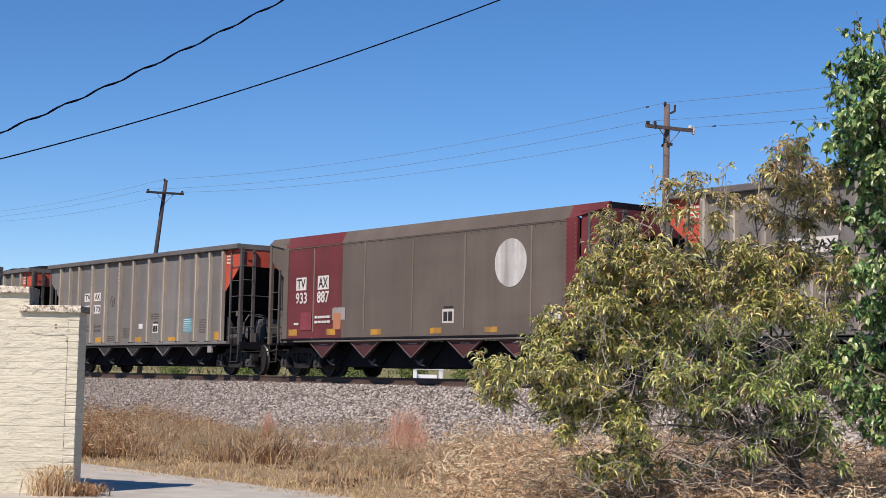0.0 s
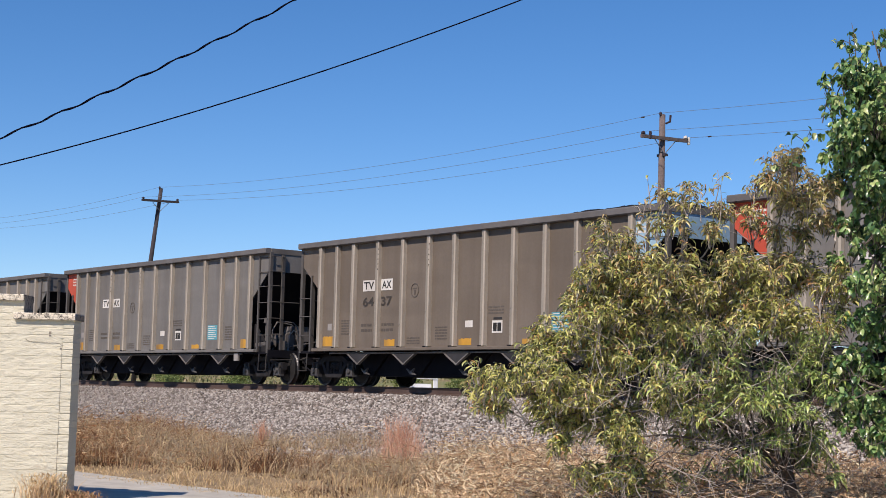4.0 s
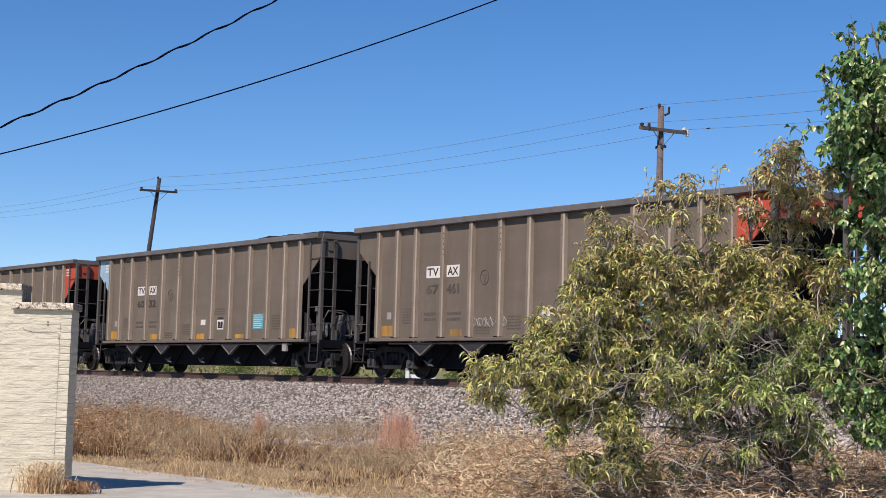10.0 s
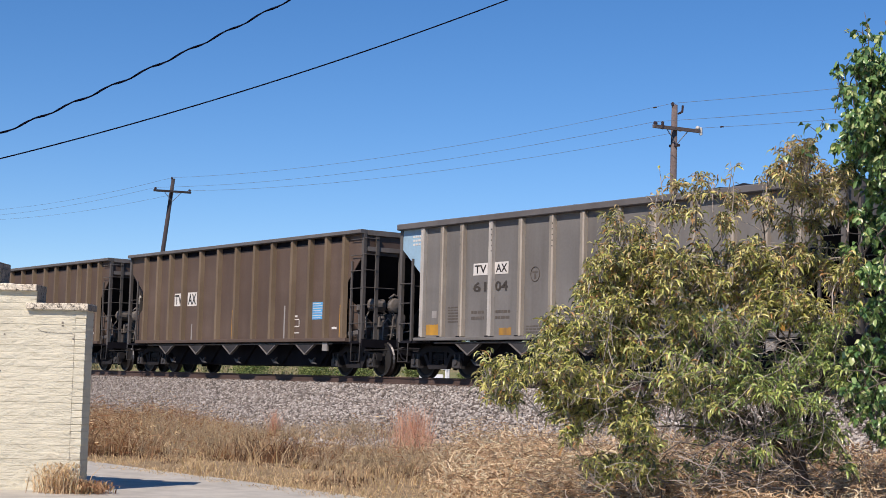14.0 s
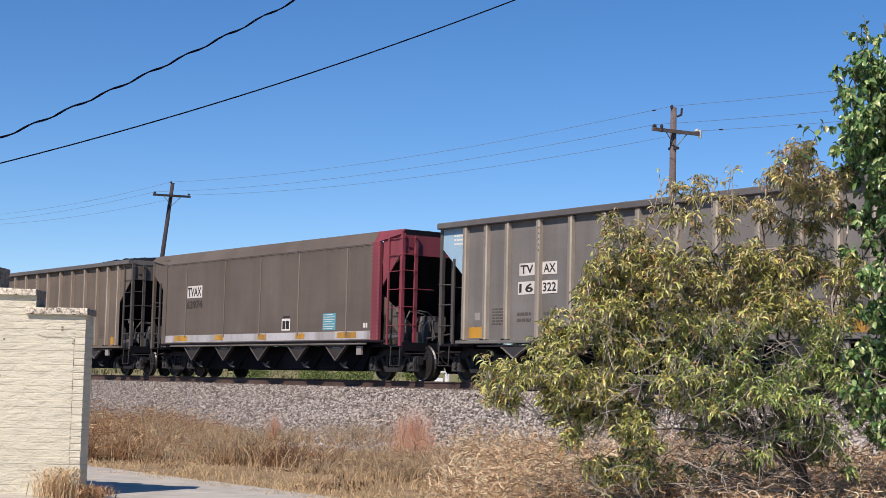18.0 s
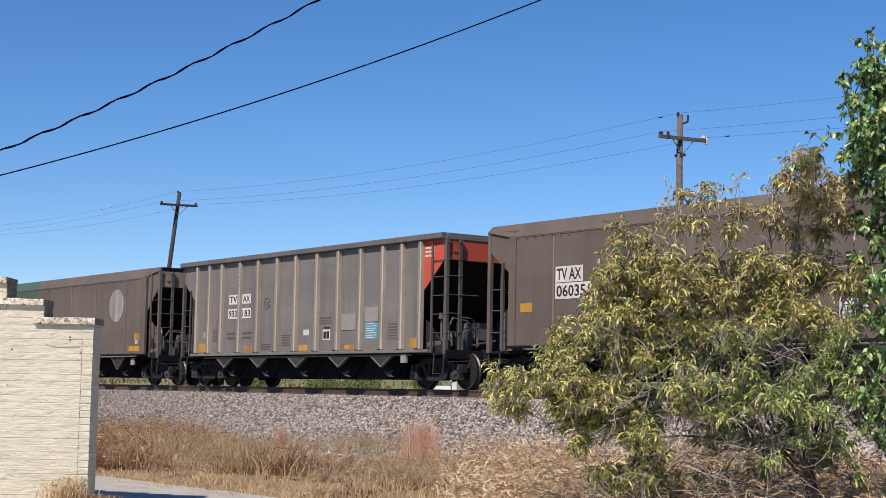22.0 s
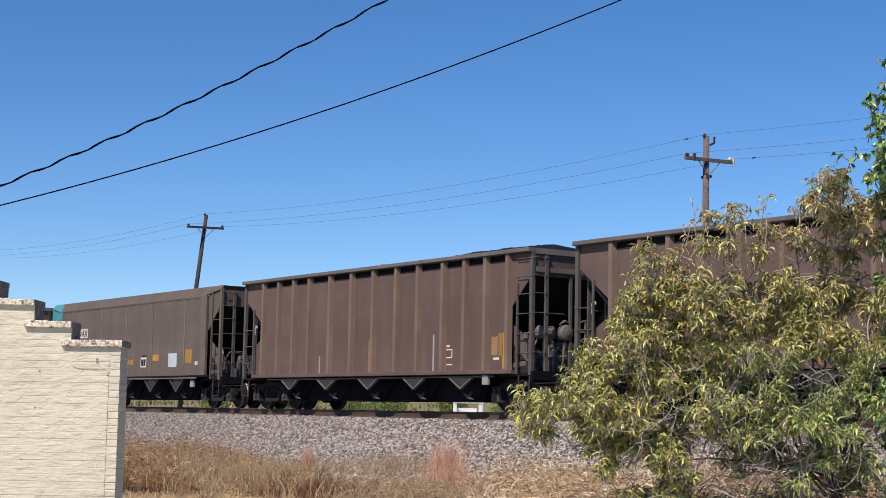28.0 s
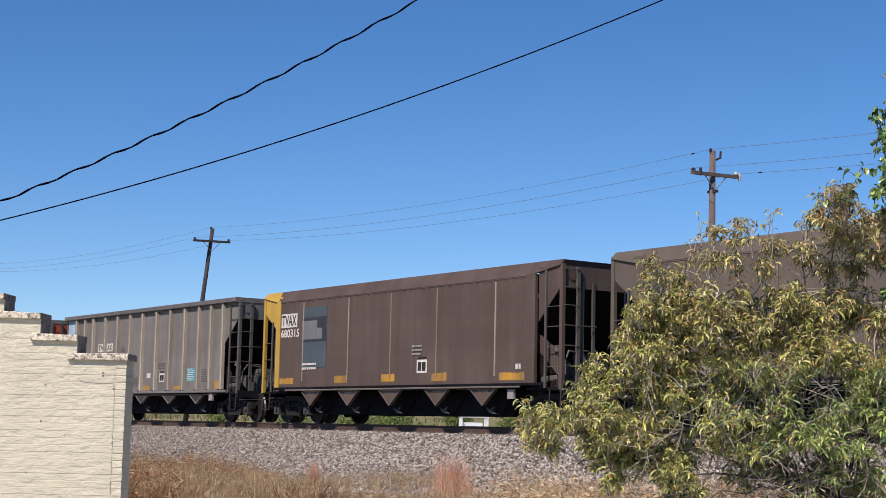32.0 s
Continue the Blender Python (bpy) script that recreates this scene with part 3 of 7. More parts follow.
def rect(car, u0, u1, z0, z1, y, mat, name="label_patch", ragged=False):
    g = Geo()
    if ragged:
        n, rr = 14, random.Random(int(u0 * 1000 + z0 * 77))
        rough = 0.0 if z1 - z0 > 0.5 else 0.03
        top = [(u1 + (u0 - u1) * k / n - HALF, z1 - rough * rr.random() ** 2) for k in range(n + 1)]
        g.prism([(u0 - HALF, z0), (u1 - HALF, z0)] + top, y - 0.002, y + 0.001)
    else:
        g.box(u0 - HALF, u1 - HALF, y - 0.002, y + 0.001, z0, z1)
    return part(name, g.mesh(name, mat), car)


def bars(car, u0, u1, z0, z1, y, mat, rows, name="small_print"):
    """Small print too fine to read, as rows of short bars."""
    g = Geo()
    r = random.Random(int(u0 * 97 + z0 * 53))
    for k in range(rows):
        z = z1 - (z1 - z0) * (k + 0.75) / rows
        h = (z1 - z0) / rows * 0.5
        u = u0
        while u < u1 - 0.02:
            w = min(r.uniform(0.05, 0.16), u1 - u)
            g.box(u - HALF, u + w - HALF, y - 0.0045, y, z, z + h)
            u += w + 0.025
    ob = part(name, g.mesh(name, mat), car)
    ob["kind"] = "stuff"
    return ob


def plate(car, u0, u1, z0, z1, y):
    """The white framed data plate with two dark blocks."""
    ob = rect(car, u0, u1, z0, z1, y, MARK_WHITE, "data_plate")
    g, w, h = Geo(), u1 - u0, z1 - z0
    for a, b in ((0.12, 0.46), (0.54, 0.88)):
        g.box(u0 + a * w - HALF, u0 + b * w - HALF, y - 0.010, y - 0.003, z0 + 0.14 * h, z0 + 0.82 * h)
    part("dark_field", g.mesh("dark_field", MARK_BLACK), ob)
    rect(car, u0 + 0.05, u1 - 0.02, z1 + 0.02, z1 + 0.075, y, MARK_BLACK, "plate_strip")


def cyan_label(car, u0, u1, z0, z1, y, mat=None):
    ob = rect(car, u0, u1, z0, z1, y, mat or MARK_BLUE, "notice_label")
    g = Geo()
    for k in range(7):
        z = z0 + (z1 - z0) * (k + 0.5) / 7.2
        g.box(u0 + 0.05 - HALF, u1 - 0.05 - 0.1 * (k % 3 == 0) - HALF, y - 0.0075, y - 0.004, z, z + 0.018)
    part("printed_lines", g.mesh("printed_lines", MARK_WHITE), ob)["kind"] = "stuff"


def mark_box(car, body, u0, u1, z0, z1, y, fill=None, ink=None, pad=0.045):
    """A painted box with characters in it."""
    fill, ink = fill or MARK_WHITE, ink or MARK_BLACK
    ob = rect(car, u0, u1, z0, z1, y, fill, "number_panel")
    if body:
        letters(body, u0 + pad - HALF, u1 - pad - HALF, z0 + pad, z1 - pad, y - 0.0045, ink, ob)


def ends_and_frame(car, spec, ywall):
    """What all the cars share: ends, slope sheets, posts, ladders, sills, hoppers, trucks and couplers."""
    kind = spec["type"]
    edge = SMOOTH if kind == "B" else spec["body"]
    left, right = spec.get("left") or spec["body"], spec.get("right") or spec["body"]
    zt = 3.85 if kind == "C" else 3.80
    e0, e1 = (1.02, 13.47) if kind == "A" else (1.12, 13.58)
    corners = ([(0.04, zt), (e0, zt), (e0, 2.58), (0.04, 3.36)], [(14.45, zt), (e1, zt), (e1, 2.52), (14.45, 3.36)])
    for which, mat in ((0, left), (1, right)):
        for sgn in (-1, 1):
            poly = [(u - HALF, z) for u, z in corners[which]]
            me = cached("corner_panel%d%d%s" % (which, sgn, kind), mat, lambda: Geo().prism(poly if which == 0 else poly[::-1], *sorted((sgn * ywall, sgn * (ywall - 0.03)))))
            part("corner_panel", me, car)
        xo = (0.06 if which == 0 else 14.43) - HALF
        bar = PINK if mat is PINK else (spec.get("bar", ENDBAR) if which else ENDBAR)
        s = 1 if which == 0 else -1
        part("end_sheet", cached("end_sheet%d%s" % (which, kind), spec.get("end", mat) if which else mat, lambda: Geo().box(*sorted((xo, xo + s * 0.03)), -ywall + 0.035, ywall - 0.035, 3.28, zt)), car)
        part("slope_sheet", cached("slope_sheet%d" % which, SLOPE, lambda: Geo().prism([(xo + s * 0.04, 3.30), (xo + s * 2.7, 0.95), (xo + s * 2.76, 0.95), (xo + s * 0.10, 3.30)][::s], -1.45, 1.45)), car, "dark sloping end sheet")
        post_mat = (right if which else left) if kind == "B" else ENDBAR
        for sgn in (-1, 1):
            wide = 0.055
            part("corner_post", cached("corner_post%d%d" % (which, sgn), post_mat, lambda: Geo().box(xo - wide, xo + wide, *sorted((sgn * (ywall + 0.02), sgn * (ywall - 0.07))), 0.92, 3.84)), car)
            inner = xo + s * 0.55
            rail_top = (3.12 if kind == "C" else 3.74) if which else 3.05
            part("ladder_rail", cached("ladder_rail%d%d%s" % (which, sgn, kind), bar, lambda: Geo().box(inner - 0.03, inner + 0.03, *sorted((sgn * (ywall + 0.045), sgn * (ywall + 0.005))), 0.95, rail_top)), car)
        # end ladder beside the near corner, rungs on side and end
        yl = -ywall + 0.41
        part("ladder_rail", cached("end_ladder_rail%d" % which, bar, lambda: Geo().box(xo - s * 0.06 - 0.03, xo - s * 0.06 + 0.03, yl - 0.045, yl + 0.045, 0.9, 3.78)), car)
        zs = (1.44, 1.91, 2.38, 2.85, 3.27, 3.70) if which else (1.40, 1.92, 2.42)
        for k, z in enumerate(zs):
            x0, x1 = sorted((xo, xo + s * 0.55))
            part("rung", cached("side_rung%d" % which, bar, side_rungs((0.0,), x0, x1, -ywall - 0.0)[0]), car, at=pose(0, 0, z))
            part("rung", cached("end_rung%d" % which, bar, lambda: Geo().tube([(xo - s * 0.02, -ywall, 0), (xo - s * 0.10, -ywall, 0), (xo - s * 0.10, yl, 0), (xo - s * 0.02, yl, 0)], 0.012, 6)), car, at=pose(0, 0, z + 0.02))
        part("grab_iron", cached("grab_iron%d" % which, bar, lambda: Geo().tube([(xo - s * 0.02, yl, 2.22), (xo - s * 0.08, yl + 0.05, 2.22), (xo - s * 0.08, yl + 0.55, 2.22), (xo - s * 0.02, yl + 0.60, 2.22)], 0.014, 6)), car, at=pose(0, 0, 0.18))
        for yb in ((-0.30,) if kind == "C" else spec.get("posts", ())) if which else (-0.62, 0.45):
            part("end_brace", cached("end_brace%d%.2f" % (which, yb), bar, lambda: Geo().box(xo - 0.03, xo + 0.03, yb - 0.035, yb + 0.035, 0.98, 3.45)), car)
        if kind != "A":
            # plates that stiffen the end between the slope sheet and the platform
            low = spec["body"]
            part("shear_plate", cached("shear_plate%d%s" % (which, kind), low, lambda: Geo().prism([(xo + s * 1.10, 0.97), (xo + s * 0.36, 0.97), (xo + s * 0.36, 1.86), (xo + s * 1.10, 2.28)][::s], -1.38, -1.35)), car)
            y0, y1, xg = -1.34, -0.72, xo + s * 0.30
            part("end_gusset", cached("end_gusset%d%s" % (which, kind), low, lambda: Geo().add([(xg + dx, yy, z) for dx in (-0.012, 0.012) for yy, z in ((y0, 0.97), (y1, 0.97), (y1, 1.30), (y0, 1.78))], [(0, 1, 2, 3), (7, 6, 5, 4), (0, 4, 5, 1), (1, 5, 6, 2), (2, 6, 7, 3), (3, 7, 4, 0)])), car)
        if kind == "C" and which:
            part("end_beam", cached("end_beam", BAR, lambda: Geo().chamfer(xo - 0.04, xo + 0.06, -1.40, 1.40, 3.38, 3.50, 0.015)), car)
            part("brake_housing", cached("brake_housing", BAR, lambda: Geo().tube([(xo - 0.10, -0.42, 1.96), (xo + 0.02, -0.42, 1.96), (xo + 0.05, -0.42, 1.96), (xo + 0.08, -0.42, 1.96)], [0.20, 0.20, 0.17, 0.06], 14).tube([(xo - 0.03, -0.60, 2.14), (xo - 0.03, -0.45, 2.25), (xo - 0.03, -0.28, 2.21)], 0.03, 6)), car, "dusty round hand brake housing")
            part("air_tank", cached("air_tank", BAR, lambda: Geo().tube([(xo - 0.30, -1.08, 1.96), (xo - 0.30, -1.02, 1.96), (xo - 0.30, -0.62, 1.96), (xo - 0.30, -0.56, 1.96)], [0.08, 0.17, 0.17, 0.08], 12)), car)
            part("pipe_run", cached("pipe_run", BAR, lambda: Geo().tube([(xo - 0.05, -0.42, 1.78), (xo - 0.04, -0.48, 1.3), (xo - 0.1, -0.5, 1.0)], 0.018, 5).tube([(xo - 0.15, -1.2, 1.36), (xo - 0.15, -0.2, 1.40)], 0.03, 6).tube([(xo - 0.2, -0.8, 1.0), (xo - 0.2, -0.8, 1.66)], 0.05, 6)), car)
        if kind == "C" and not which:
            part("hose_hook", cached("hose_hook", RIB_WHITE, lambda: Geo().tube([(xo + 0.30, -1.30, 2.30), (xo + 0.30, -1.30, 2.52), (xo + 0.33, -1.30, 2.57), (xo + 0.40, -1.30, 2.56), (xo + 0.42, -1.30, 2.50)], 0.022, 6)), car, "white hooked pipe")
        # platform and what stands on it
        xp = sorted((xo - s * 0.08, xo + s * 1.35))
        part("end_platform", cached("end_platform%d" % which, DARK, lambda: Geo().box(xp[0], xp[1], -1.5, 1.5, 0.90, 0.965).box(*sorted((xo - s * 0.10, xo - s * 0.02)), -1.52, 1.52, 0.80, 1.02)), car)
        if which:
            part("air_reservoir", cached("air_reservoir", GEAR, lambda: Geo().tube([(xo - 0.55, -1.05, 1.28), (xo - 0.55, -1.0, 1.28), (xo - 0.55, 0.0, 1.28), (xo - 0.55, 0.05, 1.28)], [0.1, 0.24, 0.24, 0.1], 14)), car)
            part("brake_cylinder", cached("brake_cylinder", GEAR, lambda: Geo().tube([(xo - 0.9, -1.25, 1.15), (xo - 0.35, -1.25, 1.2), (xo - 0.15, -1.25, 1.2)], [0.15, 0.15, 0.05], 12)), car)
            part("valve_box", cached("valve_box", GEAR, lambda: Geo().chamfer(xo - 0.9, xo - 0.4, -0.4, 0.2, 1.5, 1.75, 0.03)), car)
            part("brake_pipe", cached("brake_pipe", BAR, lambda: Geo().tube([(xo - 0.2, -1.2, 1.0), (xo - 0.25, -1.2, 1.6), (xo - 0.5, -0.9, 1.85), (xo - 0.7, -0.3, 1.8), (xo - 0.7, 0.2, 1.4)], 0.022, 6)), car)
        if which:
            part("brake_lever", cached("brake_lever", RIB_GREY, lambda: Geo().tube([(xo - 0.12, -1.35, 1.0), (xo - 0.16, -1.32, 1.75), (xo - 0.35, -1.28, 1.95)], 0.025, 6)), car)
            part("retainer_pipe", cached("retainer_pipe", MARK_GREY, lambda: Geo().tube([(xo - 0.10, -0.75, 1.0), (xo - 0.10, -0.72, 1.45), (xo - 0.14, -0.55, 1.62), (xo - 0.22, -0.35, 1.50), (xo - 0.2, -0.3, 1.15)], 0.02, 6)), car)
            part("angle_cock", cached("angle_cock", BAR, lambda: Geo().chamfer(xo - 0.3, xo - 0.08, -0.98, -0.8, 1.02, 1.3, 0.02)), car)
            part("brake_valve", cached("brake_valve", GEAR, lambda: Geo().tube([(xo - 0.18, -0.98, 1.0), (xo - 0.20, -0.98, 1.7), (xo - 0.22, -0.90, 1.86), (xo - 0.22, -0.52, 1.84), (xo - 0.2, -0.38, 1.70), (xo - 0.2, -0.36, 1.1)], 0.022, 6).chamfer(xo - 0.50, xo - 0.16, -0.80, -0.52, 1.02, 1.52, 0.05).tube([(xo - 0.3, -0.66, 1.52), (xo - 0.3, -0.66, 1.72)], [0.13, 0.07], 10).chamfer(xo - 0.5, xo - 0.2, -0.34, 0.05, 1.30, 1.62, 0.06).tube([(xo - 0.12, -0.95, 1.08), (xo - 0.12, 0.2, 1.30)], 0.02, 5).tube([(xo - 0.36, -1.34, 1.0), (xo - 0.36, -1.34, 1.8)], 0.035, 6).tube([(xo - 0.36, -1.36, 1.80), (xo - 0.36, -1.36, 1.95)], [0.07, 0.05], 8)), car, "dusty brake valves and bent pipes")
            part("slope_gusset", cached("slope_gusset", IRON, lambda: Geo().prism([(xo - 1.3, 0.95), (xo - 0.15, 0.95), (xo - 0.15, 1.12), (xo - 0.9, 1.75), (xo - 1.3, 1.9)], -1.38, -1.34)), car)
        part("uncoupling_lever", cached("uncoupling_lever%d" % which, DIMBAR, lambda: Geo().tube([(xo - s * 0.2, -1.5, 0.72), (xo - s * 0.2, -0.5, 0.76), (xo - s * 0.42, -0.3, 0.86), (xo - s * 0.45, -0.1, 0.95)], 0.016, 6)), car)
        if spec.get("handbrake", False) == bool(which):
            part("brake_wheel", cached("brake_wheel%d" % which, BAR, lambda: Geo().tube([(xo - s * 0.16, 0.05 + 0.27 * math.sin(k * math.pi / 8), 2.0 + 0.27 * math.cos(k * math.pi / 8)) for k in range(17)], 0.018, 6).box(xo - s * 0.155 - 0.015, xo - s * 0.155 + 0.015, -0.21, 0.31, 1.98, 2.02).box(xo - s * 0.155 - 0.015, xo - s * 0.155 + 0.015, 0.03, 0.07, 1.74, 2.26)), car)
        part("step_iron", cached("step_iron%d" % which, DIMBAR, lambda: Geo().tube([(xo, -1.52, 0.9), (xo, -1.54, 0.42), (xo + s * 0.42, -1.54, 0.42), (xo + s * 0.42, -1.52, 0.9)], 0.018, 6)), car)
        c0 = xo - s * 0.02
        part("coupler", cached("coupler%d" % which, IRON, lambda: Geo().box(*sorted((c0, c0 - s * 0.55)), -0.09, 0.09, 0.78, 0.93).box(*sorted((c0 - s * 0.5, c0 - s * 0.80)), -0.16, 0.14, 0.72, 0.99).box(*sorted((c0 + s * 0.02, c0 - s * 0.12)), -0.35, 0.35, 0.66, 1.05)), car)
        part("air_hose", cached("air_hose%d" % which, DARK, lambda: Geo().tube([(c0 - s * 0.15, -0.4, 0.8), (c0 - s * 0.3, -0.38, 0.55), (c0 - s * 0.55, -0.32, 0.42), (c0 - s * 0.8, -0.3, 0.5)], 0.025, 6)), car)
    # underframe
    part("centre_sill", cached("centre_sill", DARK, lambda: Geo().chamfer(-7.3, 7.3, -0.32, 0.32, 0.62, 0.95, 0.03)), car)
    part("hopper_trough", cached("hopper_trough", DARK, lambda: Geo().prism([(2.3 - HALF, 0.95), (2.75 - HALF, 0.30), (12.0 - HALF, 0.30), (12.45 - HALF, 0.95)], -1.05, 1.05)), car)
    # Light on the folded edges is put into a paler paint than CHUTE.
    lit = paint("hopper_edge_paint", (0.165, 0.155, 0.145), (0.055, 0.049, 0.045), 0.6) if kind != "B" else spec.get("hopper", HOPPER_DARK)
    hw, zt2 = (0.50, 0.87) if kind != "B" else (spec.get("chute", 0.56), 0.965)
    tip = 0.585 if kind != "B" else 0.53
    for u in HOPPERS_B if kind == "B" else HOPPERS:
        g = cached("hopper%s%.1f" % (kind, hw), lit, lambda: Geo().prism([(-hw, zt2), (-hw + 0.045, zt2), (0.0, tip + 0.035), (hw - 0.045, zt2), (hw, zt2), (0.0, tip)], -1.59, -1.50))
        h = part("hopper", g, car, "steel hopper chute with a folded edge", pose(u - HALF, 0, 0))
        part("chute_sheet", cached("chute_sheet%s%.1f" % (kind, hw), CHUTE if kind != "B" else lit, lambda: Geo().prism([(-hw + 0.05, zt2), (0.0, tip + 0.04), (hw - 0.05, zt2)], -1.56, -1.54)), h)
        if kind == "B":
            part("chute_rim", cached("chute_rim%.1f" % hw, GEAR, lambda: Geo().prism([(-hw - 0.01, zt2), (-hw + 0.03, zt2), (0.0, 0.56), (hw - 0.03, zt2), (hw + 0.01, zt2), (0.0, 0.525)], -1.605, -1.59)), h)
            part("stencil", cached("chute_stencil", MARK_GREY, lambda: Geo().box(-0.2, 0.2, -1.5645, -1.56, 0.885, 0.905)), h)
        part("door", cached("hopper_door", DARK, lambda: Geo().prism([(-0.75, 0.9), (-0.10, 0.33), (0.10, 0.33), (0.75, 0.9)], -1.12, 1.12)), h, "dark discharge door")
        part("latch", cached("hopper_latch", LATCH, lambda: Geo().prism([(-0.20, 0.50), (-0.02, 0.36), (0.20, 0.34), (0.06, 0.41), (0.14, 0.52), (-0.02, 0.43)], -1.34, -1.28)), h)
    rod_y, rod_z = (-1.63, 0.985) if kind == "B" else (-1.50, 0.90)
    part("operating_rod", cached("operating_rod%s" % kind, BAR, lambda: Geo().tube([(1.6 - HALF, rod_y, rod_z), (13.0 - HALF, rod_y, rod_z)], 0.024, 6)), car)
    part("defect_card_box", cached("defect_card_box", MARK_GREY, lambda: Geo().box(-0.12, 0.12, -1.56, -1.50, 0.70, 0.93)), car, "small pale grey card box", pose((12.55 if kind == "B" else 12.71) - HALF, 0, 0))
    if spec.get("coal"):
        part("coal_load", cached("coal_load%d" % spec["coal"], COAL, coal_geo(spec["coal"])), car, "heaped black coal load")
    else:
        part("coal_load", cached("coal_low", COAL, lambda: Geo().box(0.4 - HALF, 14.3 - HALF, -1.40, 1.40, 3.60, 3.66)), car, "level black coal load")
    return build_truck(car, -6.17) + build_truck(car, 6.17)


def sills(car, mat, z0, z1):
    for sgn in (-1, 1):
        part("side_sill", cached("side_sill%d%.2f" % (sgn, z1), mat, lambda: Geo().chamfer(0.85 - HALF, 13.85 - HALF, *sorted((sgn * 1.47, sgn * 1.625)), z0, z1, 0.012)), car)


def common_marks(car, spec, y):
    yellow = spec.get("yellow", ((1.23, 1.79, 1.09, 1.37), (4.18, 4.65, 1.07, 1.25), (7.36, 7.86, 1.07, 1.24), (9.78, 10.28, 1.08, 1.21), (12.86, 13.24, 1.08, 1.34)))
    for a in yellow:
        rect(car, *a, y, spec.get("ycol", MARK_YELLOW), "yellow_reflector", True)
    for m in spec.get("marks", ()):
        what, rest = m[0], m[1:]
        y -= 0.0022
        if what == "rect":
            rect(car, *rest[:4], y, rest[4], "paint_patch", True)
        elif what == "box":
            mark_box(car, rest[0], *rest[1:5], y, *rest[5:])
        elif what == "text":
            letters(rest[0], rest[1] - HALF, rest[2] - HALF, rest[3], rest[4], y - 0.0035, rest[5], car)
        elif what == "bars":
            bars(car, *rest[:4], y, rest[4], rest[5])


def number_marks(a, b, plated=True):
    """The two panels and the two halves of the number on a ribbed car."""
    out = [("box", "TV", 3.14, 3.70, 2.52, 2.81), ("box", "AX", 3.98, 4.50, 2.52, 2.81)]
    for body, u0, u1 in ((a, 3.11, 3.71), (b, 3.97, 4.53)):
        if body:
            out.append(("box", body, u0, u1, 2.08, 2.38) if plated is True else ("text", body, u0 + 0.04, u1 - 0.04, 2.12, 2.36, MARK_BLACK if plated is False else plated))
    return out


def foot_notches():
    g = Geo()
    for u in RIBS_A:
        g.box(u - HALF - 0.12, u - HALF + 0.02, -SIDE_Y - 0.004, -SIDE_Y + 0.09, 1.032, 1.062)
    return g


def post_rivets():
    g = Geo()
    for k in range(5):
        g.box(0.06, 0.086, -SIDE_Y - 0.014, -SIDE_Y + 0.01, 3.06 + 0.13 * k, 3.086 + 0.13 * k)
    return g


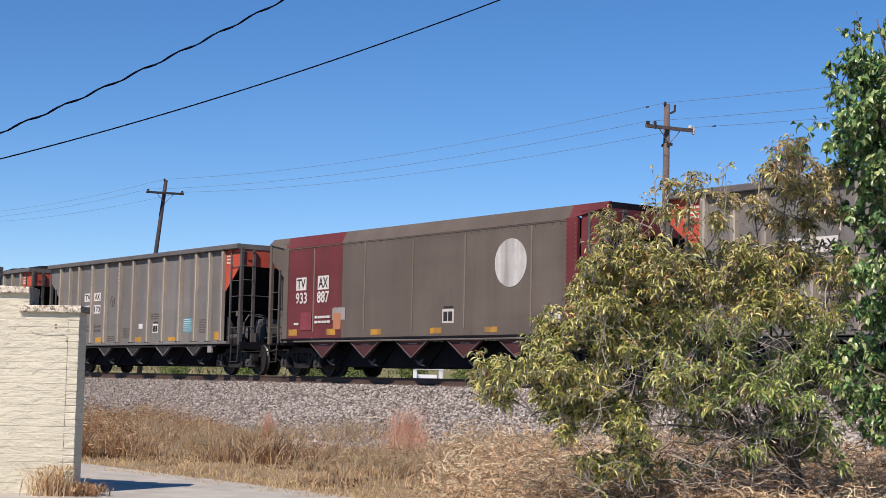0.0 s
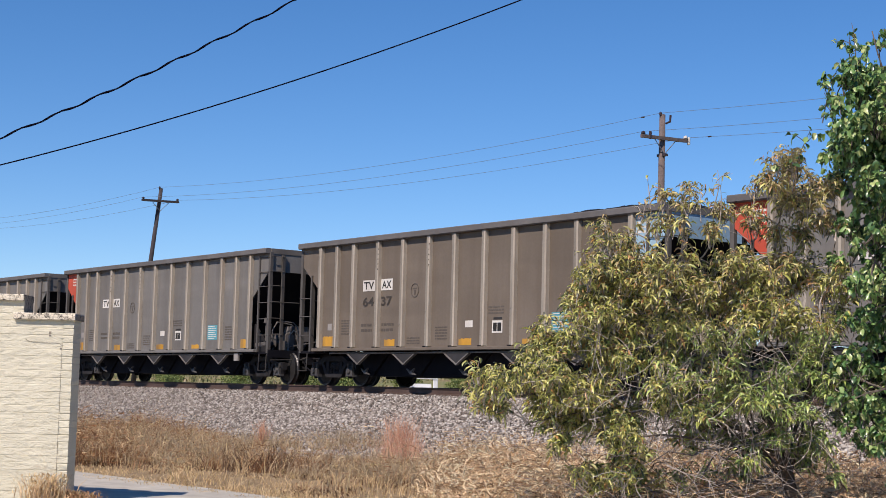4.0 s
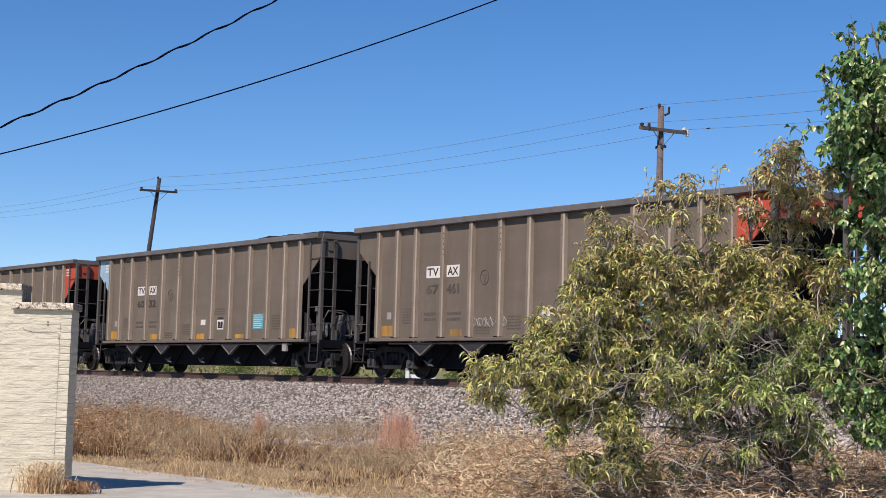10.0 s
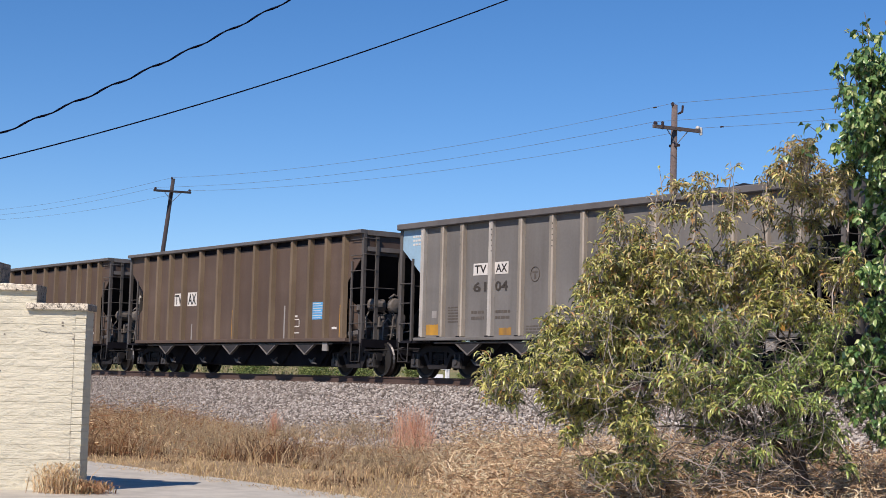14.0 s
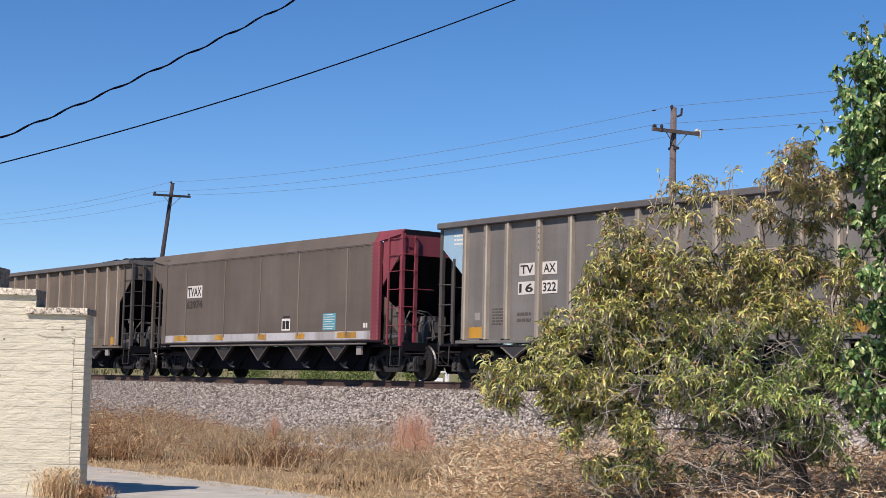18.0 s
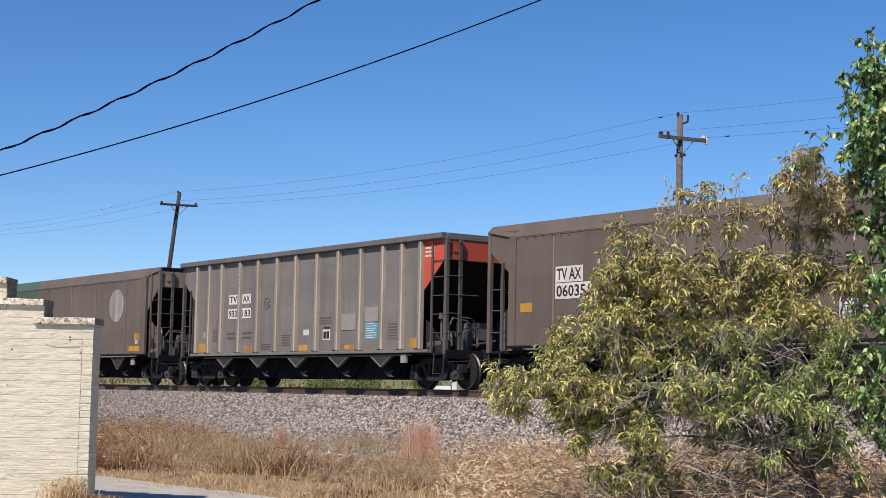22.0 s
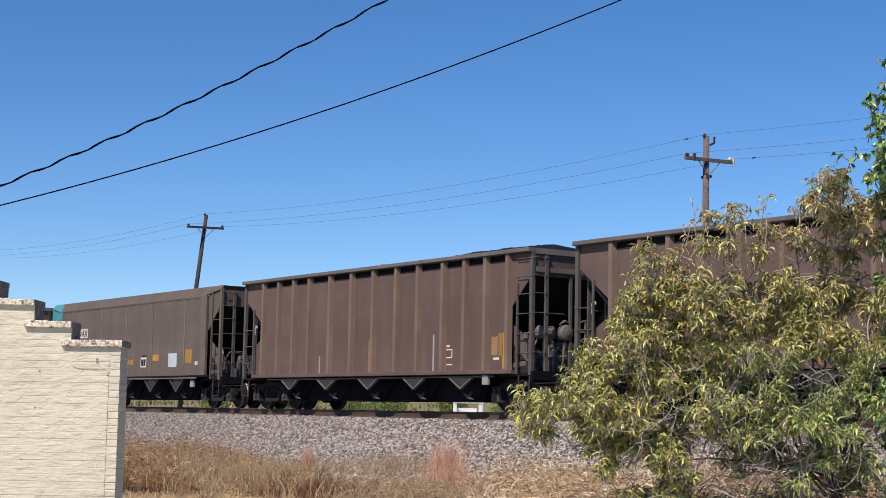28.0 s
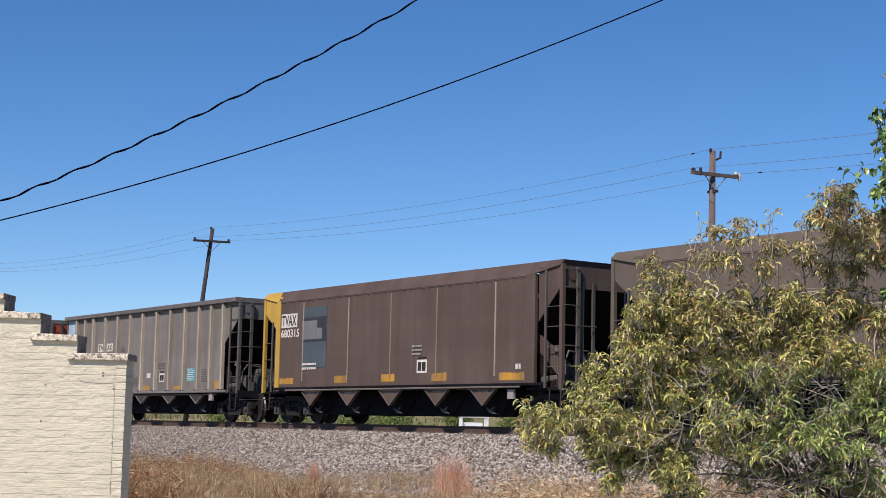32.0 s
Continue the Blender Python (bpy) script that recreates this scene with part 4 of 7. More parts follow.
def ribbed_car(spec):
    """The grey or tan car with thirteen side posts."""
    car = new("hopper_car")
    body, ribm, yw = spec["body"], spec["rib"], SIDE_Y - 0.10
    for sgn in (-1, 1):
        part("side_sheet", cached("side_sheet%d" % sgn, body, lambda: Geo().box(1.02 - HALF, 13.47 - HALF, *sorted((sgn * yw, sgn * (yw - 0.03))), 1.0, 3.82)), car)
        part("top_chord", cached("top_chord%d" % sgn, spec.get("chord", CHORD), lambda: Geo().chamfer(0.03 - HALF, 14.42 - HALF, *sorted((sgn * 1.47, sgn * 1.65)), 3.80, 3.955, 0.02)), car)
    for k, u in enumerate(RIBS_A):
        m = RIB_WHITE if k in spec.get("white", ()) else ribm
        for sgn in (0, 180):
            part("side_post", cached("side_post", m, rib_geo(0.10, 3.80, 0.16)), car, at=pose(u - HALF, 0, 0, 0, 0, sgn))
        edge = RIB_WHITE if k in spec.get("white", ()) else LIT_EDGE_TAN if ribm is RIB_TAN else LIT_EDGE
        # Bright strip for the sunlit slanted face, on the near side only.
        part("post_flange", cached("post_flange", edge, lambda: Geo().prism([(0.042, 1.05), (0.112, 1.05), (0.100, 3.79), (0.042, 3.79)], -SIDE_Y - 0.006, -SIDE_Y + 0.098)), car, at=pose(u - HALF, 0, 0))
    for xo in (0.09, 14.39):
        part("end_chord", cached("end_chord%.1f" % xo, BAR, lambda: Geo().box(xo - 0.06 - HALF, xo + 0.06 - HALF, -1.47, 1.47, 3.80, 3.95)), car)
    wheels = ends_and_frame(car, spec, yw)
    sills(car, body, 0.95, 1.03)
    # Dark boxes stand for the open notches at the post feet.
    part("riveted_strip", cached("foot_notches", DARK, foot_notches), car)["kind"] = "stuff"
    for k in spec.get("holes", (3, 5)):
        part("riveted_strip", cached("post_rivets", DARK, post_rivets), car, at=pose(RIBS_A[k] - HALF, 0, 0))["kind"] = "stuff"
    y = -yw
    common_marks(car, spec, y)
    plate(car, 8.65, 9.04, 1.35, 1.64, y)
    u = spec.get("tag_u", 7.60)
    rect(car, u, u + 0.30, 1.50, 1.66, y, MARK_WHITE)
    cyan_label(car, 10.80, 11.40, 1.34, 1.78, y)
    rect(car, 1.46, 1.66, 1.52, 1.70, y, MARK_GREY)
    for a in ((2.14, 2.59, 1.38, 1.80, 6), (3.09, 3.59, 1.42, 1.70, 2), (4.04, 4.59, 1.42, 1.70, 2), (6.39, 6.89, 1.2, 1.55, 5), (11.89, 12.34, 1.3, 1.75, 6), (5.19, 5.74, 1.1, 1.3, 3), (8.49, 9.09, 1.78, 2.0, 3)):
        bars(car, *a[:4], y, MARK_DIM, a[4])
    if spec.get("emblem", True):
        g = Geo().tube([(5.49 + 0.16 * math.sin(k * math.pi / 10) - HALF, y - 0.003, 2.47 + 0.17 * math.cos(k * math.pi / 10)) for k in range(21)], 0.012, 4)
        g.box(5.39 - HALF, 5.59 - HALF, y - 0.006, y, 2.50, 2.53).box(5.46 - HALF, 5.52 - HALF, y - 0.006, y, 2.36, 2.48)
        part("round_stencil", g.mesh("round_stencil", MARK_DIM), car, "faint round stencil")
    for which, mat in ((0, spec.get("left")), (1, spec.get("right"))):
        if mat in (RED, BLUE):
            u = 0.56 if which == 0 else 13.54
            bars(car, u, u + 0.38, 3.36, 3.66, y, MARK_WHITE, 3)
    return car, wheels


def brown_car(spec):
    """The brown car with deep posts under a wide top chord."""
    car = new("hopper_car")
    body, ribm, yw = spec["body"], spec["rib"], SIDE_Y - 0.14
    for sgn in (-1, 1):
        part("side_sheet", cached("side_sheet_c%d" % sgn, body, lambda: Geo().box(1.12 - HALF, 13.62 - HALF, *sorted((sgn * yw, sgn * (yw - 0.03))), 1.0, 3.70)), car)
        # The chord's shadow band is painted as a near-black sheet.
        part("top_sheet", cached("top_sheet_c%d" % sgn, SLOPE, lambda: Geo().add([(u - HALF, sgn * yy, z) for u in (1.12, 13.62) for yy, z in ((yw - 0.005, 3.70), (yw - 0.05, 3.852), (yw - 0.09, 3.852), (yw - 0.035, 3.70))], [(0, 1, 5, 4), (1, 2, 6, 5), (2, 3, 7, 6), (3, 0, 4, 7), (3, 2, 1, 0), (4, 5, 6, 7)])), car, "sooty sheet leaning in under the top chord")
        part("top_chord", cached("top_chord_c%d" % sgn, spec.get("chord", CHORD), lambda: Geo().chamfer(0.03 - HALF, 14.48 - HALF, *sorted((sgn * 1.40, sgn * 1.635)), 3.845, 3.95, 0.015)), car)
    for u in RIBS_C:
        for sgn in (0, 180):
            part("side_post", cached("side_post_c", ribm, rib_geo(0.125, 3.845, 0.19)), car, at=pose(u - HALF, 0, 0, 0, 0, sgn))
    for xo in (0.09, 14.43):
        part("end_chord", cached("end_chord_c%.1f" % xo, BAR, lambda: Geo().box(xo - 0.06 - HALF, xo + 0.06 - HALF, -1.40, 1.40, 3.81, 3.945)), car)
    wheels = ends_and_frame(car, spec, yw)
    sills(car, body, 0.95, 1.05)
    y = -yw
    common_marks(car, spec, y)
    g = Geo()
    for a in ((10.62, 10.65, 1.20, 1.60), (11.15, 11.18, 1.38, 1.60), (10.88, 10.91, 1.38, 1.60), (10.62, 11.18, 1.58, 1.61), (10.62, 11.18, 1.38, 1.41), (10.62, 11.18, 1.20, 1.23)):
        g.box(a[0] - HALF, a[1] - HALF, y - 0.005, y, a[2], a[3])
    part("data_frame", g.mesh("data_frame", MARK_WHITE), car, "white stencilled data frame")
    rect(car, 10.78, 11.06, 1.66, 1.71, y, MARK_WHITE)
    rect(car, 12.9, 13.15, 1.30, 1.36, y, MARK_WHITE)
    if spec.get("tall", True):
        for u, z, m in ((1.24, 2.0, MARK_YELLOW), (4.55, 1.55, MARK_GREY), (7.20, 1.95, MARK_YELLOW), (10.30, 2.0, MARK_GREY)):
            rect(car, u, u + 0.07, 1.06, z, y, m, "painted_stripe")
        rect(car, 13.28, 13.37, 1.08, 1.96, y, MARK_YELLOW, "yellow_stripe")
    if spec.get("dashes"):
        for u0, u1 in zip(RIBS_C[2:-1], RIBS_C[3:]):
            rect(car, (u0 + u1) / 2 - 0.2, (u0 + u1) / 2 + 0.2, 1.075, 1.11, y, MARK_WHITE, "white_dash")
        for u, z1 in ((5.35, 1.95), (6.52, 1.75), (7.64, 1.95), (10.95, 2.4)):
            rect(car, u, u + 0.82, 1.13, z1, y + 0.001, TAN, "faded_patch", True)
    if spec.get("sky"):
        cyan_label(car, 11.84, 12.45, 1.58, 2.06, y, MARK_SKY)
    return car, wheels


def rivet_row(y):
    g = Geo()
    for k in range(24):
        g.box(-0.011, 0.011, -y - 0.008, -y, 1.12 + 0.104 * k, 1.142 + 0.104 * k)
    return g.v, g.f


def smooth_car(spec):
    """The car with flat sides, thin seams and a top band that leans in."""
    car = new("hopper_car")
    body, yw = spec["body"], SIDE_Y - 0.03
    panel = spec.get("panel")
    for sgn in (-1, 1):
        u0 = 3.92 if panel else 1.12
        part("side_sheet", cached("side_sheet_b%d%d" % (sgn, bool(panel)), body, lambda: Geo().box(u0 - HALF, 13.12 - HALF, *sorted((sgn * yw, sgn * (yw - 0.03))), 1.08, 3.63)), car)
        if panel:
            part("painted_sheet", cached("painted_sheet%d" % sgn, panel, lambda: Geo().box(1.12 - HALF, 3.915 - HALF, *sorted((sgn * yw, sgn * (yw - 0.03))), 1.08, 3.63)), car, "side sheet in its older colour")
        for which, mat in ((0, spec.get("post") or spec.get("left") or panel or body), (1, spec.get("right") or body)):
            a, b = ((0.86, 1.115) if which == 0 else (13.125, 13.50))
            part("bolster_post", cached("bolster_post%d%d" % (which, sgn), mat, lambda: Geo().box(a - HALF, b - HALF, *sorted((sgn * (yw + 0.02), sgn * (yw - 0.06))), 1.02, 3.66)), car)
        # top band: leans inwards, tapered at both ends
        def band(ua, ub, la, lb):
            def make():
                pts = []
                for u, lo in ((ua, la), (ub, lb)):
                    pts += [(u - HALF, sgn * (yw + 0.02), lo), (u - HALF, sgn * (yw - 0.13), 3.955), (u - HALF, sgn * (yw - 0.17), 3.955), (u - HALF, sgn * (yw - 0.05), lo)]
                return Geo().add(pts, [(0, 1, 5, 4), (1, 2, 6, 5), (2, 3, 7, 6), (3, 0, 4, 7), (3, 2, 1, 0), (4, 5, 6, 7)])
            return make
        lm, rm = spec.get("left") or panel or body, spec.get("right") or body
        part("top_band", cached("top_band_a%d" % sgn, lm, band(0.03, 0.95, 3.80, 3.63)), car)
        if panel:
            part("top_band", cached("top_band_p%d" % sgn, panel, band(0.95, 3.9, 3.63, 3.63)), car)
            part("top_band", cached("top_band_m%d" % sgn, SMOOTH, band(3.9, 13.2, 3.63, 3.63)), car)
        else:
            part("top_band", cached("top_band_b%d" % sgn, spec.get("bandmat", body), band(0.95, 13.2, 3.63, 3.63)), car)
        part("top_band", cached("top_band_c%d" % sgn, rm, band(13.2, 14.40, 3.63, 3.80)), car)
        part("rivet_strip", cached("rivet_strip%d" % sgn, spec.get("bandmat", body), lambda: Geo().box(0.95 - HALF, 13.2 - HALF, *sorted((sgn * (yw + 0.012), sgn * (yw - 0.02))), 3.60, 3.635)), car)
    g = Geo()
    for k in range(40):
        g.box(1.2 + 0.3 * k - HALF, 1.235 + 0.3 * k - HALF, -yw - 0.018, -yw, 3.55, 3.575)
    part("riveted_strip", cached("rivet_row", spec.get("bandmat", body), lambda: g), car)["kind"] = "stuff"
    for u in SEAMS_B:
        part("seam", cached("seam", spec.get("seam", SEAM), lambda: Geo().box(-0.025, 0.025, -yw - 0.02, -yw, 1.25, 3.56)), car, at=pose(u - HALF, 0, 0))
        part("seam", cached("seam_far", spec.get("seam", SEAM), lambda: Geo().box(-0.025, 0.025, yw, yw + 0.02, 1.25, 3.56)), car, at=pose(u - HALF, 0, 0))
    for u in (13.15, 13.44):
        part("riveted_strip", cached("post_rivet_row", SEAM if spec.get("right") is not PINK else MARK_GREY, lambda: Geo().add(*rivet_row(yw + 0.02))), car, at=pose(u - HALF, 0, 0))["kind"] = "stuff"
    for xo in (0.09, 14.33):
        part("end_chord", cached("end_chord_b%.1f" % xo, DARK, lambda: Geo().box(xo - 0.07 - HALF, xo + 0.07 - HALF, -1.43, 1.43, 3.80, 3.945)), car)
    wheels = ends_and_frame(car, spec, yw - 0.03)
    sills(car, DARK, 1.01, 1.075)
    y = -yw
    if spec.get("whiteband"):
        rect(car, 1.12, 13.1, 1.11, 1.33, y + 0.001, PALEBAND, "pale_band")
    common_marks(car, spec, y - 0.003)
    plate(car, 8.5, 8.97, 1.39, 1.73, y)
    if spec.get("label", True):
        cyan_label(car, 10.72, 11.38, 1.37, 1.83, y, spec.get("labelmat"))
    bars(car, 12.75, 12.95, 1.35, 1.6, y, MARK_WHITE, 1)
    if spec.get("tag"):
        rect(car, 13.16, 13.47, 2.85, 3.22, y - 0.022, ORANGETAG, "orange_patch")
    if spec.get("disc") == 1:
        rect(car, 0.32, 0.80, 3.36, 3.60, y + 0.026, CREAM, "worn_patch", True)
        for k in range(3):
            rect(car, 0.60, 0.84, 3.16 - 0.09 * k, 3.20 - 0.09 * k, y + 0.026, MARK_WHITE, "white_print")
    if spec.get("disc"):
        n = 28
        part("round_sign", Geo().prism([(11.15 + 0.59 * math.cos(2 * math.pi * k / n) - HALF, 2.755 + 0.57 * math.sin(2 * math.pi * k / n)) for k in range(n)], y - 0.012, y).mesh("round_sign", GREYDISC if spec["disc"] == 1 else DISC), car, "round pale weathered emblem plate")
    return car, wheels


YB = ((1.2, 1.64, 1.16, 1.34), (3.17, 3.64, 1.16, 1.33), (5.36, 5.84, 1.14, 1.30), (8.0, 8.48, 1.14, 1.29), (10.21, 10.69, 1.14, 1.28), (12.6, 13.05, 1.14, 1.3))


def green_marks(num):
    return [("rect", 1.42, 2.37, 1.95, 2.88, BRIGHTGREEN), ("rect", 2.5, 3.5, 1.95, 2.9, BRIGHTGREEN),
            ("box", "TV", 1.56, 2.22, 2.42, 2.82), ("box", "AX", 2.66, 3.34, 2.43, 2.84),
            ("text", num[0], 1.58, 2.2, 2.02, 2.36, MARK_WHITE), ("text", num[1], 2.68, 3.32, 2.03, 2.37, MARK_WHITE),
            ("rect", 1.35, 2.15, 1.39, 1.87, GREEN), ("bars", 2.69, 3.57, 1.46, 1.72, MARK_WHITE, 2)]


def A(num=None, plated=True, **k):
    d = dict(type="A", body=GREY, rib=RIB_GREY)
    d["marks"] = number_marks(*(num or (None, None)), plated)
    d.update(k)
    return d


CARS = {}
CARS[-1] = A(left=RED)
CARS[0] = dict(type="B", body=SMOOTH, panel=MAROON, left=SMOOTH, right=MAROON, hopper=HOPPER_MAROON, chute=0.70, disc=2, label=False, yellow=YB, look="maroon panel, white round plate",
            marks=[("box", "TV", 1.55, 2.09, 2.42, 2.78), ("box", "AX", 2.69, 3.26, 2.41, 2.79), ("text", "933", 1.55, 2.15, 2.04, 2.36, MARK_WHITE), ("text", "887", 2.68, 3.3, 2.04, 2.37, MARK_WHITE),
                   ("rect", 3.49, 4.12, 1.56, 1.9, MARK_GREY), ("rect", 3.55, 3.92, 1.3, 1.75, MARK_LIME), ("rect", 1.85, 2.42, 1.3, 1.8, PINK), ("bars", 2.6, 3.4, 1.45, 1.72, MARK_WHITE, 2), ("rect", 1.5, 1.75, 1.45, 1.52, MARK_WHITE)])
CARS[1] = A(("933", "170"), right=RED)
CARS[2] = A(("932", "674"), right=RED, coal=1)
CARS[3] = A(("62", "328"), False, left=RED, coal=2)
CARS[4] = A(("64", "37"), MARK_WORN, right=BLUE, coal=3, body=TAN, rib=RIB_GREY)
CARS[5] = A(None, left=RED)
CARS[6] = A(("932", "861"), left=RED)
CARS[7] = A(("933", "158"), left=RED)
CARS[8] = A(("16", "266"), right=BLUE)
CARS[9] = A(("934", "013"), left=RED, tag_u=6.30)
CARS[10] = A(("67", "461"), MARK_DIM, body=TAN, rib=RIB_TAN, right=RED, scrawl=True)
CARS[11] = A(("60", "32"), MARK_WORN, body=TAN, rib=RIB_TAN, left=BLUE, coal=1)
CARS[12] = A(("600", "645"), False, body=TAN, rib=RIB_TAN, right=RED)
CARS[13] = dict(type="B", body=SOOTSMOOTH, panel=GREEN, left=SOOTSMOOTH, right=SOOTSMOOTH, end=RUSTEND, disc=2, label=False, yellow=YB, marks=green_marks(("933", "867")) + [("rect", 10.9, 11.6, 1.62, 2.06, MARK_GREY), ("rect", 11.0, 11.5, 1.42, 1.62, MARK_GREY), ("rect", 12.0, 12.5, 1.45, 1.72, MARK_GREY)], look="green panel, white round plate")
CARS[14] = A(("61", "04"), MARK_WORN, left=BLUE, white=(0, 3), coal=2)
CARS[15] = dict(type="C", body=BROWN, rib=RIB_BROWN, sky=True, yellow=(), marks=[("box", "TV", 3.33, 3.89, 2.15, 2.55), ("box", "AX", 4.25, 4.88, 2.13, 2.56)])
CARS[16] = dict(type="C", body=BROWN, rib=RIB_BROWN, sky=True, yellow=(), marks=[("box", "TV", 3.33, 3.89, 2.15, 2.55), ("box", "AX", 4.25, 4.88, 2.13, 2.56), ("rect", 8.9, 9.4, 1.1, 1.8, MARK_DIM)])
CARS[17] = A(("67", "394"), False, left=RED, coal=3)
CARS[18] = A(("16", "322"), left=BLUE, coal=2)
CARS[19] = dict(type="B", body=SMOOTH, right=PINK, whiteband=True, yellow=((1.77, 2.65, 1.15, 1.32), (4.51, 5.03, 1.15, 1.32), (7.13, 7.63, 1.15, 1.31), (9.29, 9.78, 1.15, 1.31), (11.47, 12.41, 1.15, 1.32)),
             marks=[("box", "TVAX", 2.56, 3.56, 2.5, 2.88), ("text", "63974", 2.55, 3.6, 2.16, 2.42, MARK_WORN)], look="faded red end, pale band")
CARS[20] = A(("59", "047"), MARK_WORN, body=TAN, rib=RIB_TAN, left=BLUE, coal=2)
CARS[21] = dict(type="B", body=SMOOTH, left=TEAL, yellow=((1.86, 2.3, 1.52, 1.82), (4.0, 4.55, 1.68, 1.85), (6.78, 7.4, 1.49, 1.67), (9.42, 10.05, 1.66, 1.84), (11.83, 12.45, 1.55, 1.85)),
             marks=[("box", "TVAX", 2.66, 3.5, 2.5, 2.85), ("box", "62132", 2.68, 3.75, 2.06, 2.39)], look="teal end")
CARS[22] = dict(type="B", body=SMOOTH, right=PINK, labelmat=MARK_PALE, yellow=((1.29, 1.74, 1.85, 2.07), (4.03, 4.48, 1.83, 1.97), (7.19, 7.65, 1.83, 1.97), (9.44, 9.95, 1.84, 1.98), (12.17, 12.7, 1.83, 2.06)),
             marks=[("box", "TV AX", 2.56, 3.5, 2.49, 2.85), ("box", "060351", 2.56, 3.79, 2.11, 2.47)], look="faded red end")
CARS[23] = A(("933", "183"), right=RED, marks_extra=[("rect", 9.6, 10.35, 1.6, 2.05, MARK_GREY), ("rect", 10.8, 11.45, 1.8, 2.2, MARK_GREY)])
CARS[24] = dict(type="B", body=SMOOTH, panel=GREEN, left=SMOOTH, right=SMOOTH, end=CREAM, disc=1, label=False,
             yellow=((4.44, 5.37, 1.19, 1.4), (6.59, 7.47, 1.18, 1.42), (9.16, 9.94, 1.17, 1.45), (12.19, 13.1, 1.16, 1.34), (12.66, 13.1, 1.53, 1.78), (1.2, 1.9, 1.16, 1.3), (1.3, 1.8, 1.5, 1.68)),
             marks=green_marks(("933", "851")) + [("rect", 4.99, 5.75, 1.47, 2.07, MARK_GREY)], look="green panel, grey round plate")
CARS[25] = dict(type="B", body=DARKSMOOTH, posts=(-0.92, -0.58), hopper=HOPPER_TAN, chute=1.0, bar=RIB_WHITE, end=CREAM, tag=True, left=ORANGE, post=DARKSMOOTH, seam=DARKSMOOTH, right=DARKSMOOTH, yellow=((4.36, 5.03, 1.15, 1.3), (6.74, 7.36, 1.15, 1.31), (9.29, 9.88, 1.15, 1.31), (12.02, 12.55, 1.56, 1.82), (1.7, 2.1, 1.5, 1.7)),
             marks=[("box", "TV", 1.5, 2.3, 2.38, 2.82), ("box", "AX", 2.67, 3.45, 2.38, 2.8), ("text", "36", 1.65, 2.2, 1.86, 2.18, MARK_YELLOW), ("text", "00", 2.75, 3.4, 1.84, 2.17, MARK_YELLOW), ("text", "72", 4.0, 4.55, 1.82, 2.14, MARK_YELLOW),
                    ("rect", 7.37, 8.03, 2.4, 2.78, MARK_GREY), ("rect", 9.5, 10.3, 2.68, 3.5, MARK_GREY), ("rect", 10.78, 11.3, 2.7, 3.5, MARK_GREY), ("rect", 11.8, 12.64, 2.68, 3.52, MARK_GREY)], look="grey paint patches, orange end")
CARS[26] = A(("933", "066"), right=RED)
CARS[27] = dict(type="C", body=MAROON_BROWN, rib=RIB_DARK, yellow=((13.1, 13.3, 1.3, 1.95),), marks=[("rect", 12.83, 13.08, 1.36, 1.86, RUSTEND)])
CARS[28] = dict(type="C", body=MAROON_BROWN, rib=RIB_DARK, yellow=())
CARS[29] = dict(type="C", body=MAROON_BROWN, rib=RIB_DARK, coal=3, yellow=((13.1, 13.3, 1.4, 1.95),), marks=[("rect", 12.83, 13.08, 1.42, 1.88, RUSTEND)])
CARS[30] = dict(type="B", body=SMOOTH, left=TEAL, labelmat=MARK_PALE, yellow=((1.79, 2.3, 1.49, 2.0), (4.25, 4.85, 1.63, 1.82), (6.72, 7.9, 1.5, 1.68), (9.48, 10.0, 1.6, 1.82), (12.03, 12.5, 1.49, 1.94)),
             marks=[("box", "TVAX", 2.61, 3.69, 2.56, 2.9), ("box", "62680", 2.56, 3.74, 2.13, 2.46), ("bars", 6.3, 6.55, 1.9, 2.3, MARK_WHITE, 3)], look="teal end")
CARS[31] = dict(type="C", body=SMOOTH, rib=RIB_TAN, sky=True, dashes=True, yellow=(), marks=[("box", "TV", 3.24, 3.84, 2.2, 2.59), ("box", "AX", 4.12, 4.76, 2.2, 2.61), ("text", "97", 3.35, 3.8, 1.82, 2.1, MARK_DIM), ("text", "633", 4.15, 4.7, 1.82, 2.1, MARK_DIM)])
CARS[32] = dict(type="B", body=SMOOTH, right=PINK, labelmat=MARK_PALE, yellow=((1.64, 2.6, 1.16, 1.32), (4.95, 5.25, 1.16, 1.32), (7.0, 7.71, 1.16, 1.3), (8.89, 9.65, 1.14, 1.3), (11.44, 12.6, 1.14, 1.31)),
             marks=[("box", "TVAX", 2.58, 3.38, 2.5, 2.86), ("rect", 2.65, 4.92, 1.16, 1.38, MARK_GREY), ("rect", 12.0, 12.46, 1.38, 1.85, MARK_GREY)], look="faded red end")
